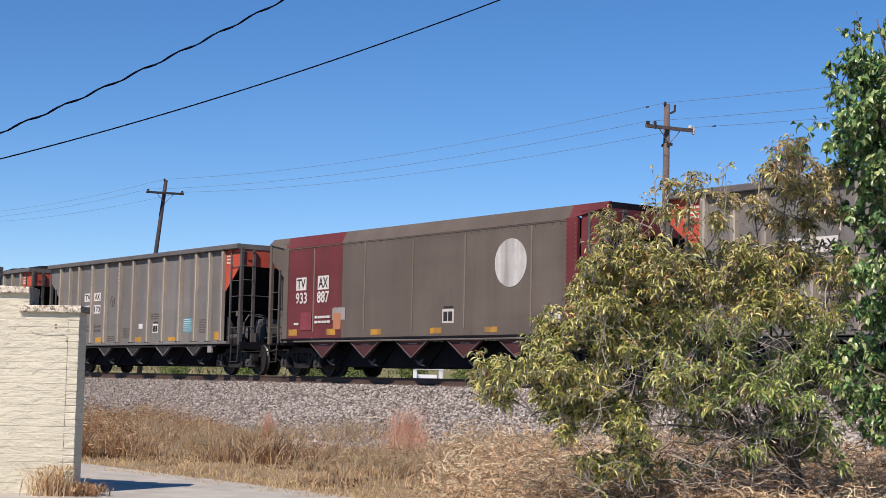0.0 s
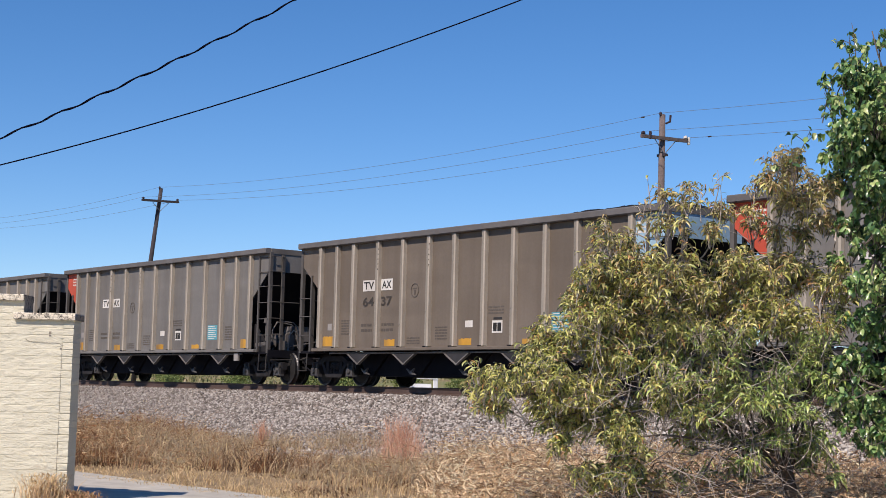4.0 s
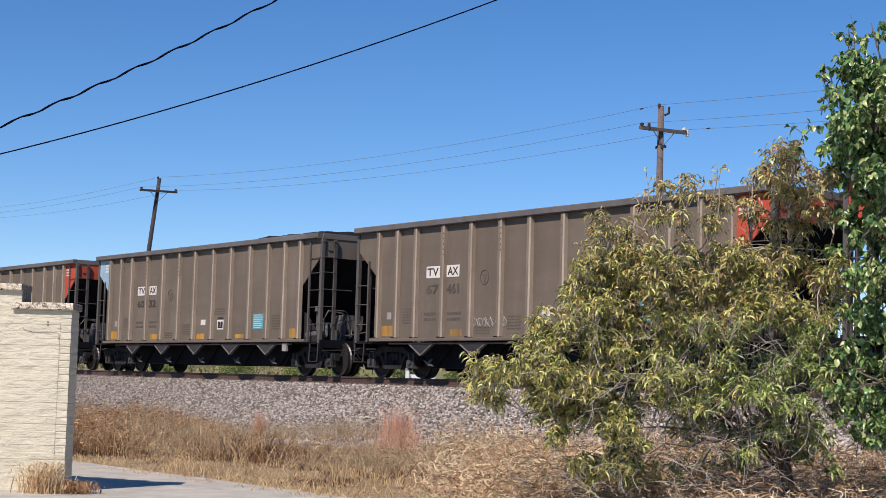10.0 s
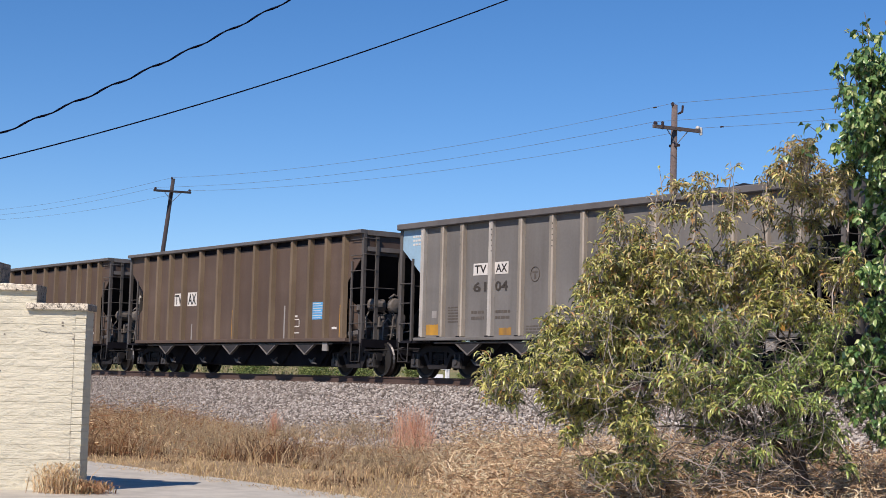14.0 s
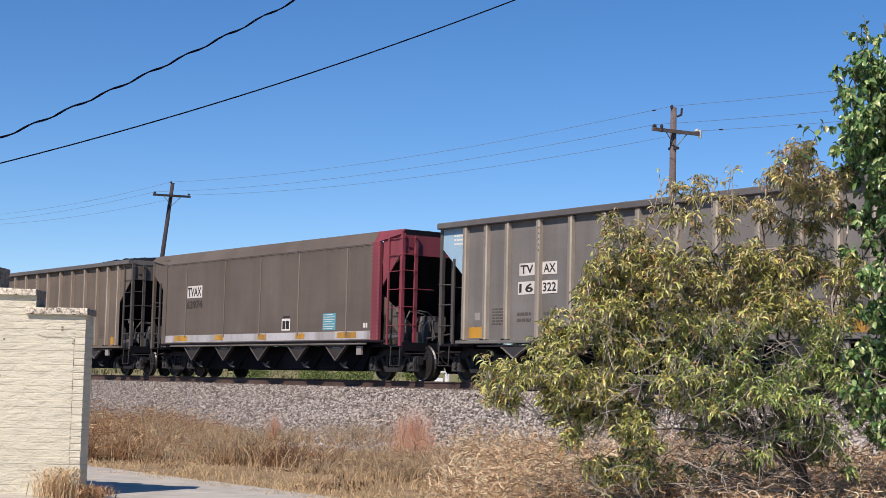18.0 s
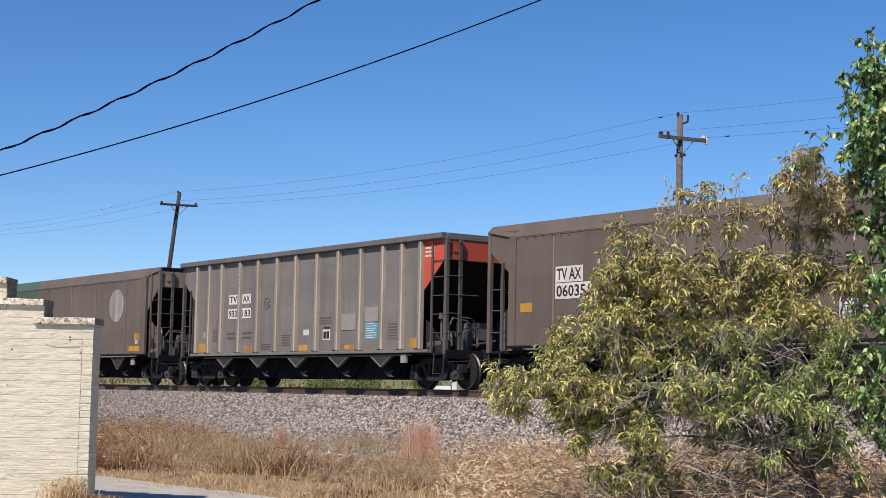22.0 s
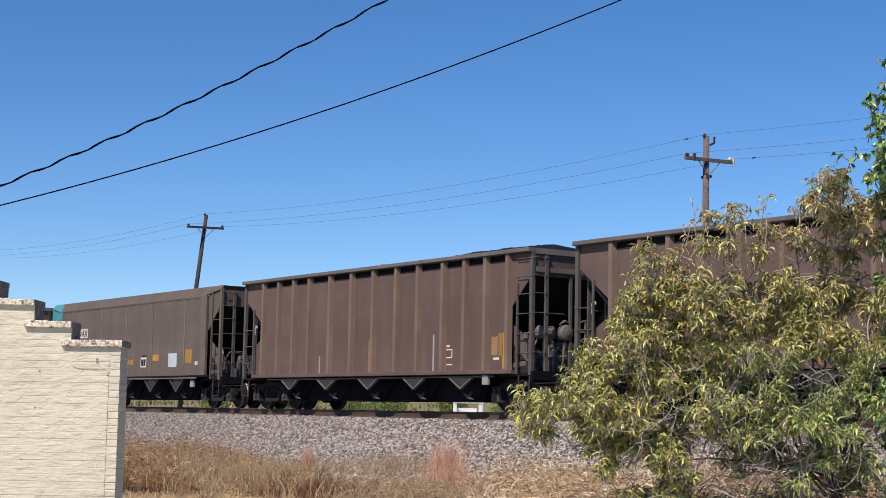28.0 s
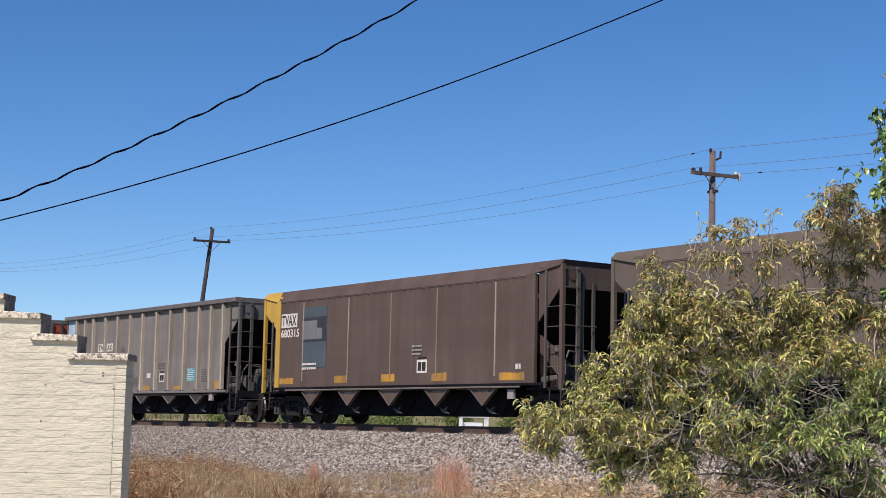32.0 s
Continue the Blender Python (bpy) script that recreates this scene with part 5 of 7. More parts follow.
CARS[33] = dict(type="B", body=DEEPBROWN, posts=(-0.92, -0.58), hopper=DEEPBROWN, left=YELLOWEND, seam=WORNSEAM, label=False, yellow=((1.15, 1.98, 1.17, 1.36), (4.33, 5.02, 1.17, 1.38), (6.8, 7.45, 1.18, 1.39), (9.2, 9.87, 1.17, 1.38), (12.1, 13.1, 1.15, 1.34)),
             marks=[("box", "TVAX", 1.16, 2.11, 2.85, 3.26), ("text", "680315", 1.16, 2.26, 2.55, 2.8, MARK_WHITE), ("rect", 2.4, 3.83, 1.64, 3.39, MARK_NAVY), ("rect", 2.42, 3.81, 2.38, 3.10, MARK_INK), ("rect", 2.42, 3.3, 2.46, 3.0, MARK_SLATE), ("rect", 3.3, 3.6, 2.46, 2.78, MARK_SLATE), ("bars", 2.5, 3.3, 1.55, 1.8, MARK_WHITE, 2), ("bars", 8.28, 8.74, 1.83, 2.14, MARK_GREY, 3)], look="blue-grey patch, yellow end")
CARS[34] = A(("93", "12"), left=BLUE)
CARS[35] = A(None, right=RED)
NAMES = {"A": "dusty grey ribbed coal hopper car", "B": "brown smooth-sided coal hopper car", "C": "brown deep-ribbed coal hopper car"}
COLOURS = {RED.name: "red", BLUE.name: "pale blue"}
TRAIN = []
for index in (4, 7, 10, 14, 20, 22, 24, 26, 29, 31):
    CARS[index]["handbrake"] = True
for index in sorted(CARS):
    spec = CARS[index]
    if spec["type"] == "A" and not spec.get("left"):
        spec["left"] = None
    maker = {"A": ribbed_car, "B": smooth_car, "C": brown_car}[spec["type"]]
    if spec.get("marks_extra"):
        spec["marks"] = list(spec["marks"]) + spec["marks_extra"]
    car, wheels = maker(spec)
    words = NAMES[spec["type"]]
    if spec["type"] == "A":
        if spec["body"] is TAN:
            words = words.replace("grey", "tan")
        for side in ("left", "right"):
            if spec.get(side) is not None:
                words += ", %s end panel" % COLOURS[spec[side].name]
    elif spec.get("look"):
        words += ", " + spec["look"]
    tagged(car, words, "hopper car", "hopper cars of the train")
    if spec.get("scrawl"):
        # a faint looping scrawl of chalky paint
        for u0, u1, amp in ((5.05, 5.5, 0.10), (5.5, 5.95, 0.10), (6.0, 6.35, 0.09)):
            pts = [(u0 + (u1 - u0) * q / 40 + 0.05 * math.sin(q * 0.9 + u0) - HALF, -1.505, 1.40 + amp * math.sin(q * 0.62 + u0 * 3) + 0.03 * math.sin(q * 1.9)) for q in range(41)]
            part("graffiti_stroke", Geo().tube(pts, 0.011, 4).mesh("graffiti_stroke", MARK_GREY), car, "pale chalky scrawl")
    TRAIN.append((index, car, wheels))

# ---- places seen from the lane: a across the view, d away from the eye, z up ----
FWD, RIGHT = (-0.80636, 0.59143), (0.59143, 0.80636)


def spot(a, d, z):
    return Vector((FWD[0] * d + RIGHT[0] * a, FWD[1] * d + RIGHT[1] * a, z))


# ---- painted brick wall with a stepped top ----
def wall_paint(name, col, stain):
    m, nt, p = nodes_of(name)
    tc = nt.nodes.new("ShaderNodeTexCoord")
    geo = nt.nodes.new("ShaderNodeNewGeometry")
    v = geo.outputs["Position"]
    a = noise_of(nt, v, 9.0, 6, 0.7)
    b = noise_of(nt, v, 1.3, 4)
    c1 = mix_of(nt, ramp_of(nt, [(0.3, (0, 0, 0)), (0.7, (1, 1, 1))], b), tuple(c * 0.90 for c in col), col)
    c2 = mix_of(nt, ramp_of(nt, [(0.55, (0, 0, 0)), (0.8, (0.5, 0.5, 0.5))], a), c1, tuple(c * 0.72 for c in col))
    d = noise_of(nt, mapped(nt, v, 1, 1, 1.0), 22.0, 8, 0.8)
    c3 = mix_of(nt, ramp_of(nt, [(0.70 - stain * 0.3, (0, 0, 0)), (0.80 - stain * 0.25, (1, 1, 1))], d), c2, (0.05, 0.043, 0.035))
    nt.links.new(c3, p.inputs["Base Color"])
    p.inputs["Roughness"].default_value = 0.75
    p.inputs["Specular IOR Level"].default_value = 0.25
    bump_of(nt, p, noise_of(nt, mapped(nt, v, 0.6, 0.6, 1.2), 11.0, 6, 0.62), 1.0, 0.034)
    MATS[name] = m
    return m


CREAMPAINT = wall_paint("cream_wall_paint", (0.64, 0.605, 0.475), 0.2)
CAPPAINT = wall_paint("stained_cap_paint", (0.78, 0.70, 0.56), 0.75)
# Mildew and the shade of the step and cap ends, in one dark colour.
DARKMASONRY = wall_paint("mildewed_masonry", (0.28, 0.25, 0.21), 0.75)


def brick_wall():
    wall = tagged(new("wall_painted"), "cream-painted brick wall with a stepped top beside the lane", "brick wall", kind="structure")
    wall.matrix_world = pose(FWD[0] * 17, FWD[1] * 17, 0, 0, 0, math.degrees(math.atan2(RIGHT[1], RIGHT[0])))
    steps = [(-3.85, 1.963), (-4.39, 2.16), (-4.80, 2.395), (-5.21, 2.60), (-5.62, 2.80), (-6.03, 3.0)]
    thick = 0.36
    for k, (right, top) in enumerate(steps):
        left = steps[k + 1][0] if k + 1 < len(steps) else -9.0
        core = Geo().box(left, right - 0.004, 0.004, thick, -0.1, top)
        part("wall_core", core.mesh("wall_core", CREAMPAINT), wall)
        if k:
            lower = steps[k - 1][1]
            part("step_face", Geo().box(right - 0.006, right + 0.004, 0.02, thick + 0.003, lower + 0.07, top + 0.01).mesh("step_face", DARKMASONRY), wall, "blackened end of a wall step")
        cl = left - 0.10
        over = 0.02 if k == 0 else 0.0
        n = 2
        vs_l = cl
        w = (right + over - cl) / n
        for q in range(n):
            h = top + 0.072 + 0.006 * math.sin(q * 2.4 + k)
            part("cap_brick", Geo().chamfer(vs_l + 0.001, vs_l + w - 0.001, -0.050 - 0.004 * math.sin(q * 3.1), thick + 0.03, top, h, 0.008).mesh("cap_brick", CAPPAINT), wall)
            vs_l += w
        part("cap_end", Geo().box(right + over - 0.002, right + over + 0.004, -0.02, thick + 0.028, top + 0.004, top + 0.066).mesh("cap_end", DARKMASONRY), wall)
    # bricks, sharing a few uneven shapes
    shapes = []
    r = random.Random(3)
    for c in (0.003, 0.004, 0.005, 0.006, 0.0035):
        g = Geo().chamfer(0.0, 0.216, 0.0, 0.05, 0.0, 0.0755, c)
        shapes.append(g.mesh("brick", CREAMPAINT))
    pitch = 0.0755
    for c in range(34):
        z = c * pitch - 0.01
        limit = max([sr for sr, top in steps if z + 0.06 <= top], default=None)
        if limit is None:
            continue
        right = -3.965 if limit == -3.85 else limit - 0.004
        x = right - 0.2165 - (0.1085 if c % 2 else 0.0)
        if c % 2:
            part("brick", shapes[c * 2 % 5], wall, at=pose(right - 0.1085, 0.0018 * math.sin(c * 2.3), z) @ Matrix.Diagonal((0.5, 1, 1, 1)))
        while x > -5.75:
            part("brick", shapes[c * 2 % 5], wall, at=pose(x, 0.0018 * math.sin(c * 2.3), z))
            x -= 0.216
    corner = []
    for v in range(3):
        g = Geo().chamfer(0.0, 0.112, 0.0, thick, 0.0, 0.0695, 0.005)
        g.v = [(x + r.uniform(-0.002, 0.003), y + r.uniform(-0.003, 0.003), z + r.uniform(-0.002, 0.002)) for x, y, z in g.v]
        corner.append(g.mesh("corner_brick", CREAMPAINT))
    for c in range(26):
        part("corner_brick", corner[c % 3], wall, at=pose(-3.962, -0.003, c * pitch - 0.01))

    part("corner_joint", Geo().tube([(-3.967, -0.002, 0.10), (-3.966, -0.003, 0.9), (-3.968, -0.002, 1.72)], 0.0010, 4).mesh("corner_joint", DARKMASONRY), wall, "thin dirty joint beside the corner bricks")
    crack = [(-4.36, -0.004, 1.755), (-4.33, -0.004, 1.735), (-4.27, -0.004, 1.722), (-4.15, -0.004, 1.72), (-4.0, -0.004, 1.722), (-3.976, -0.004, 1.70)]
    part("crack", Geo().tube([Vector(p) for p in crack], 0.002, 4).mesh("crack", DARKMASONRY), wall, "thin dark crack in the paint")
    for x, z, s in ((-4.10, 1.83, 0.012), (-4.10, 1.80, 0.010), (-4.72, 1.69, 0.008), (-4.75, 1.30, 0.007), (-4.88, 0.75, 0.007), (-3.98, 1.66, 0.008)):
        part("chip", Geo().chamfer(x - s, x + s, -0.006, 0.02, z - s, z + s, 0.003).mesh("chip", DARKMASONRY), wall, "small dark chip in the paint")


# ---- poles and wires ----
POLEWOOD = plain("weathered_pole_wood", (0.15, 0.118, 0.112), 0.3, 12.0, 0.9, 0.4, 0.02)
# Far pole only: the bluish tone of haze is put into the wood.
FARWOOD = plain("dark_pole_wood", (0.060, 0.052, 0.056), 0.3, 12.0, 0.9, 0.4, 0.02)
WIRE = plain("dark_wire", (0.004, 0.004, 0.011), 0.2, 4.0, 1.0, 0.0)
WIRE.node_tree.nodes["Principled BSDF"].inputs["Specular IOR Level"].default_value = 0.05
FARWIRE = plain("dull_metal_wire", (0.15, 0.17, 0.21), 0.2, 4.0, 0.5, 0.0)
INSUL = plain("glazed_insulator", (0.05, 0.035, 0.035), 0.2, 4.0, 0.2, 0.0)


def utility_pole(base, top, arm_z, label, pale):
    b, t = Vector(base), Vector(top)
    at_z = lambda z: b + (t - b) * ((z - b.z) / (t.z - b.z))
    pole = thing("utility_pole", label, "utility pole", "utility poles behind the track", at=Matrix.Translation(b))
    off = lambda p: Vector(p) - b
    wood = POLEWOOD if pale else FARWOOD
    shaft = Geo().tube([off(b - Vector((0, 0, 0.3))), off(at_z(6)), off(t)], [0.17, 0.15, 0.115], 12)
    part("shaft", shaft.mesh("shaft", wood, True), pole)
    c = off(at_z(arm_z))
    tilt = 0.04
    arm = Geo().add(*arm_box(c + Vector((0.14, 0, 0)), 1.24, tilt))
    part("crossarm", arm.mesh("crossarm", wood), pole)
    for s in (-1, 1):
        part("brace", Geo().tube([c + Vector((0.16, s * 0.62, 0.0)), c + Vector((0.13, 0, -0.62))], 0.02, 5).mesh("brace", FARWIRE), pole)
        end = c + Vector((0.14, s * 1.14, s * tilt + 0.05))
        part("insulator", Geo().tube([end, end + Vector((0, 0, 0.03)), end + Vector((0, 0, 0.04)), end + Vector((0, 0, 0.12)), end + Vector((0, 0, 0.15))], [0.02, 0.02, 0.085, 0.075, 0.02], 8).mesh("insulator", INSUL if (s < 0 or not pale) else MARK_WHITE), pole)
    tt = off(t)
    tp = tt + Vector((0, -0.10, -0.12))
    part("insulator", Geo().tube([tp, tp + Vector((0, 0, 0.07)), tp + Vector((0, 0, 0.09)), tp + Vector((0, 0, 0.18)), tp + Vector((0, 0, 0.22))], [0.025, 0.025, 0.07, 0.06, 0.02], 8).mesh("insulator", INSUL), pole)
    if pale:
        for yy in (-0.78, 1.30):
            part("insulator", Geo().tube([c + Vector((0.16, yy, -0.12)), c + Vector((0.16, yy, -0.10)), c + Vector((0.16, yy, 0.16)), c + Vector((0.16, yy, 0.2))], [0.02, 0.06, 0.06, 0.02], 8).mesh("insulator", INSUL if yy < 0 else MARK_WHITE), pole)
        part("fuse_bracket", Geo().tube([tt + Vector((0.1, 0.1, -0.35)), tt + Vector((0.12, 0.3, -0.25)), tt + Vector((0.12, 0.32, 0.0))], [0.04, 0.05, 0.05], 6).mesh("fuse_bracket", INSUL), pole)
        part("arm_clamp", Geo().box(c.x - 0.2, c.x + 0.25, -0.08, 0.08, c.z - 0.7, c.z - 0.6).mesh("arm_clamp", INSUL), pole)
    return [at_z(arm_z) + Vector((0.14, -1.14, 0.14)), t + Vector((0, -0.10, 0.05)), at_z(arm_z) + Vector((0.14, 1.14, 0.15))]


def arm_box(c, half, tilt):
    vs = []
    for y in (-half, half):
        for dx, dz in ((-0.055, -0.065), (0.055, -0.065), (0.055, 0.065), (-0.055, 0.065)):
            vs.append((c.x + dx, c.y + y, c.z + dz + tilt * y / half))
    return vs, [(0, 1, 2, 3), (7, 6, 5, 4), (0, 4, 5, 1), (1, 5, 6, 2), (2, 6, 7, 3), (3, 7, 4, 0)]


def power_lines():
    far = utility_pole((-90.0, 43.0, 0), (-86.9, 43.0, 13.2), 12.42, "leaning dark wooden utility pole with a crossarm", False)
    near = utility_pole((-43.98, 43.0, 0), (-43.89, 43.0, 12.28), 11.33, "weathered wooden utility pole with crossarm and insulators", True)
    for k in range(3):
        stops = [near[k] + (far[k] - near[k]) * q for q in (2, 1, 0, -1)]
        pts = []
        for a, b in zip(stops[:-1], stops[1:]):
            for q in range(13):
                s = q / 13
                pts.append(a + (b - a) * s - Vector((0, 0, 4 * 0.55 * s * (1 - s))))
        pts.append(stops[-1])
        thing("power_line", "thin sagging wire between wooden utility poles", "power line", "wires on the utility poles", me=Geo().tube(pts, 0.0075, 5).mesh("power_line", FARWIRE, True))
    # splices on the near span
    for k, q in ((1, 0.023), (2, -0.030)):
        mid = near[k] + (far[k] - near[k]) * q - Vector((0, 0, 0.06))
        step = (far[k] - near[k]).normalized() * 0.10
        thing("wire_splice", "dark splice sleeve on a power line", "splice", "splices on the power lines", me=Geo().tube([mid - step, mid - step * 0.8, mid + step * 0.8, mid + step], [0.012, 0.028, 0.028, 0.012], 6).mesh("wire_splice", INSUL))


def near_cables():
    """Two service cables placed to fit the camera's view; one is twisted from three strands."""
    fits = (((-4.377, 3.253), (-2.218, 4.284), (-0.655, 5.172)), ((-4.367, 3.084), (-1.845, 3.856), (1.645, 5.245)))
    for k, pts in enumerate(fits):
        co = np.polyfit([p[0] for p in pts], [p[1] for p in pts], 2)
        aa = np.linspace(-7.5, 5.5, 220 if k else 700)
        line = [spot(a * 1.6, 22.4, 1.3 + 1.6 * (float(np.polyval(co, a)) - 1.3)) for a in aa]
        if k:
            thing("service_cable", "single black service cable overhead", "cable", me=Geo().tube(line, 0.0098, 7).mesh("service_cable", WIRE, True))
            continue
        cable = thing("twisted_cable", "twisted black service cable overhead", "cable")
        for r0, off, rad in ((0.0118, 0.0, 0.0150), (0.0070, 0.95, 0.0190)):
            strand = [p + Vector((0, 0, 1)) * rad * math.sin(i * 0.346 + off) + Vector((RIGHT[1], -RIGHT[0], 0)) * rad * math.cos(i * 0.346 + off) for i, p in enumerate(line)]
            part("strand", Geo().tube(strand, r0, 6).mesh("strand", WIRE, True), cable)


# ---- plants ----
def blades(name, bases, heights, widths, bend, mat, label="", parent=None, segs=2, r=None, curl=0.0):
    """Grass blades and thin stems, each a tapered bent strip."""
    r = r or rng
    n = len(bases)
    ang, lean = r.uniform(0, 6.283, n), r.uniform(0.1, 1.0, n) * bend
    dx, dy = np.cos(ang), np.sin(ang)
    fa = r.uniform(0, 6.283, n)
    wx, wy = np.cos(fa) * widths / 2, np.sin(fa) * widths / 2
    vs = np.zeros((n, segs * 2 + 1, 3))
    for s in range(segs + 1):
        t = s / segs
        off = lean * heights * (t ** 1.8)
        h = heights * (t - 0.35 * bend * t * t - curl * t ** 3)
        cx, cy, cz = bases[:, 0] + dx * off, bases[:, 1] + dy * off, bases[:, 2] + h
        if s < segs:
            k = 1 - 0.55 * t
            vs[:, s * 2] = np.stack([cx - wx * k, cy - wy * k, cz], 1)
            vs[:, s * 2 + 1] = np.stack([cx + wx * k, cy + wy * k, cz], 1)
        else:
            vs[:, s * 2] = np.stack([cx, cy, cz], 1)
    m = segs * 2 + 1
    base = (np.arange(n) * m)[:, None]
    quads = np.concatenate([base + np.array([[s * 2, s * 2 + 1, s * 2 + 3, s * 2 + 2]]) for s in range(segs - 1)]) if segs > 1 else None
    tris = base + np.array([[segs * 2 - 2, segs * 2 - 1, segs * 2]])
    me = arrays_mesh(name, vs.reshape(-1, 3), [quads, tris] if quads is not None else [tris], mat)
    return me


def strands(name, bases, lengths, widths, mat, lift=0.5, wander=0.7, steps=6):
    """Loose curling stems: each a thin strip that rises, turns about and falls."""
    n = len(bases)
    p = bases.copy()
    ang = rng.uniform(0, 6.283, n)
    d = np.stack([np.cos(ang), np.sin(ang), rng.normal(lift, 0.5, n)], 1)
    vs = np.zeros((n, (steps + 1) * 2, 3))
    w = rng.normal(0, 1, (n, 3))
    for k in range(steps + 1):
        d /= np.linalg.norm(d, axis=1)[:, None]
        side = np.cross(d, w)
        side /= np.linalg.norm(side, axis=1)[:, None] + 1e-9
        half = (widths * (0.5 - 0.32 * k / steps))[:, None]
        vs[:, 2 * k], vs[:, 2 * k + 1] = p - side * half, p + side * half
        p = p + d * (lengths / steps)[:, None]
        p[:, 2] = np.maximum(p[:, 2], bases[:, 2] + 0.004)
        d = d + rng.normal(0, wander, (n, 3)) * np.array([1, 1, 0.6]) + np.array([0, 0, -0.28])
    base = (np.arange(n) * (steps + 1) * 2)[:, None]
    quads = np.concatenate([base + np.array([[2 * k, 2 * k + 1, 2 * k + 3, 2 * k + 2]]) for k in range(steps)])
    return arrays_mesh(name, vs.reshape(-1, 3), [quads], mat)


STRAW = island("straw", [(0.0, (0.367, 0.271, 0.172)), (0.35, (0.661, 0.478, 0.271)), (0.7, (0.859, 0.661, 0.405)), (1.0, (0.552, 0.441, 0.208))], 0.8, 0.35)
RUSSET = island("russet_weed", [(0.0, (0.249, 0.129, 0.074)), (0.3, (0.497, 0.289, 0.159)), (0.6, (0.676, 0.467, 0.268)), (0.85, (0.357, 0.307, 0.159)), (1.0, (0.438, 0.218, 0.129))], 0.85, 0.35)
REDWEED = island("red_brown_weed", [(0.0, (0.130, 0.058, 0.034)), (0.4, (0.340, 0.160, 0.072)), (0.8, (0.520, 0.285, 0.130)), (1.0, (0.190, 0.128, 0.068))], 0.85, 0.3)
DARKWEED = island("dark_brown_weed", [(0.0, (0.08, 0.045, 0.03)), (0.5, (0.17, 0.10, 0.06)), (1.0, (0.28, 0.18, 0.10))], 0.85, 0.25)
REDPLUME = island("red_plume", [(0.0, (0.523, 0.260, 0.173)), (0.5, (0.718, 0.435, 0.309)), (1.0, (0.849, 0.617, 0.443))], 0.8, 0.35)
GOLD = island("golden_vine", [(0.0, (0.323, 0.205, 0.113)), (0.3, (0.604, 0.420, 0.253)), (0.6, (0.862, 0.647, 0.420)), (0.85, (0.900, 0.821, 0.561)), (1.0, (0.431, 0.290, 0.183))], 0.8, 0.3)
GREYWEED = island("grey_weed", [(0.0, (0.321, 0.237, 0.154)), (0.5, (0.522, 0.416, 0.273)), (1.0, (0.665, 0.546, 0.356))], 0.85, 0.35)


BRUSH = island("dead_brush_stem", [(0.0, (0.14, 0.100, 0.070)), (0.5, (0.40, 0.300, 0.205)), (1.0, (0.68, 0.540, 0.370))], 0.85)
PALESTEM = island("pale_dead_stem", [(0.0, (0.30, 0.25, 0.21)), (1.0, (0.58, 0.51, 0.44))], 0.85)


def wedge(n, y0, y1, lo=20.0, hi=55.0, power=1.0):
    """Points on the ground within the angle that the camera sweeps."""
    y = y0 + (y1 - y0) * rng.random(n) ** power
    a = np.radians(rng.uniform(lo, hi, n))
    return np.stack([-y / np.tan(a), y, np.zeros(n)], 1)


def clumped(centres, per, sd):
    """Points gathered round each centre."""
    p = np.repeat(centres, per, axis=0)
    p[:, :2] += rng.normal(0, sd, (len(p), 2))
    return p


def az_of(p):
    return np.degrees(np.arctan2(p[:, 1], -p[:, 0]))


def lumps(p, sc, seed):
    return np.array([noise.noise((x * sc, y * sc, seed)) for x, y, _ in p])


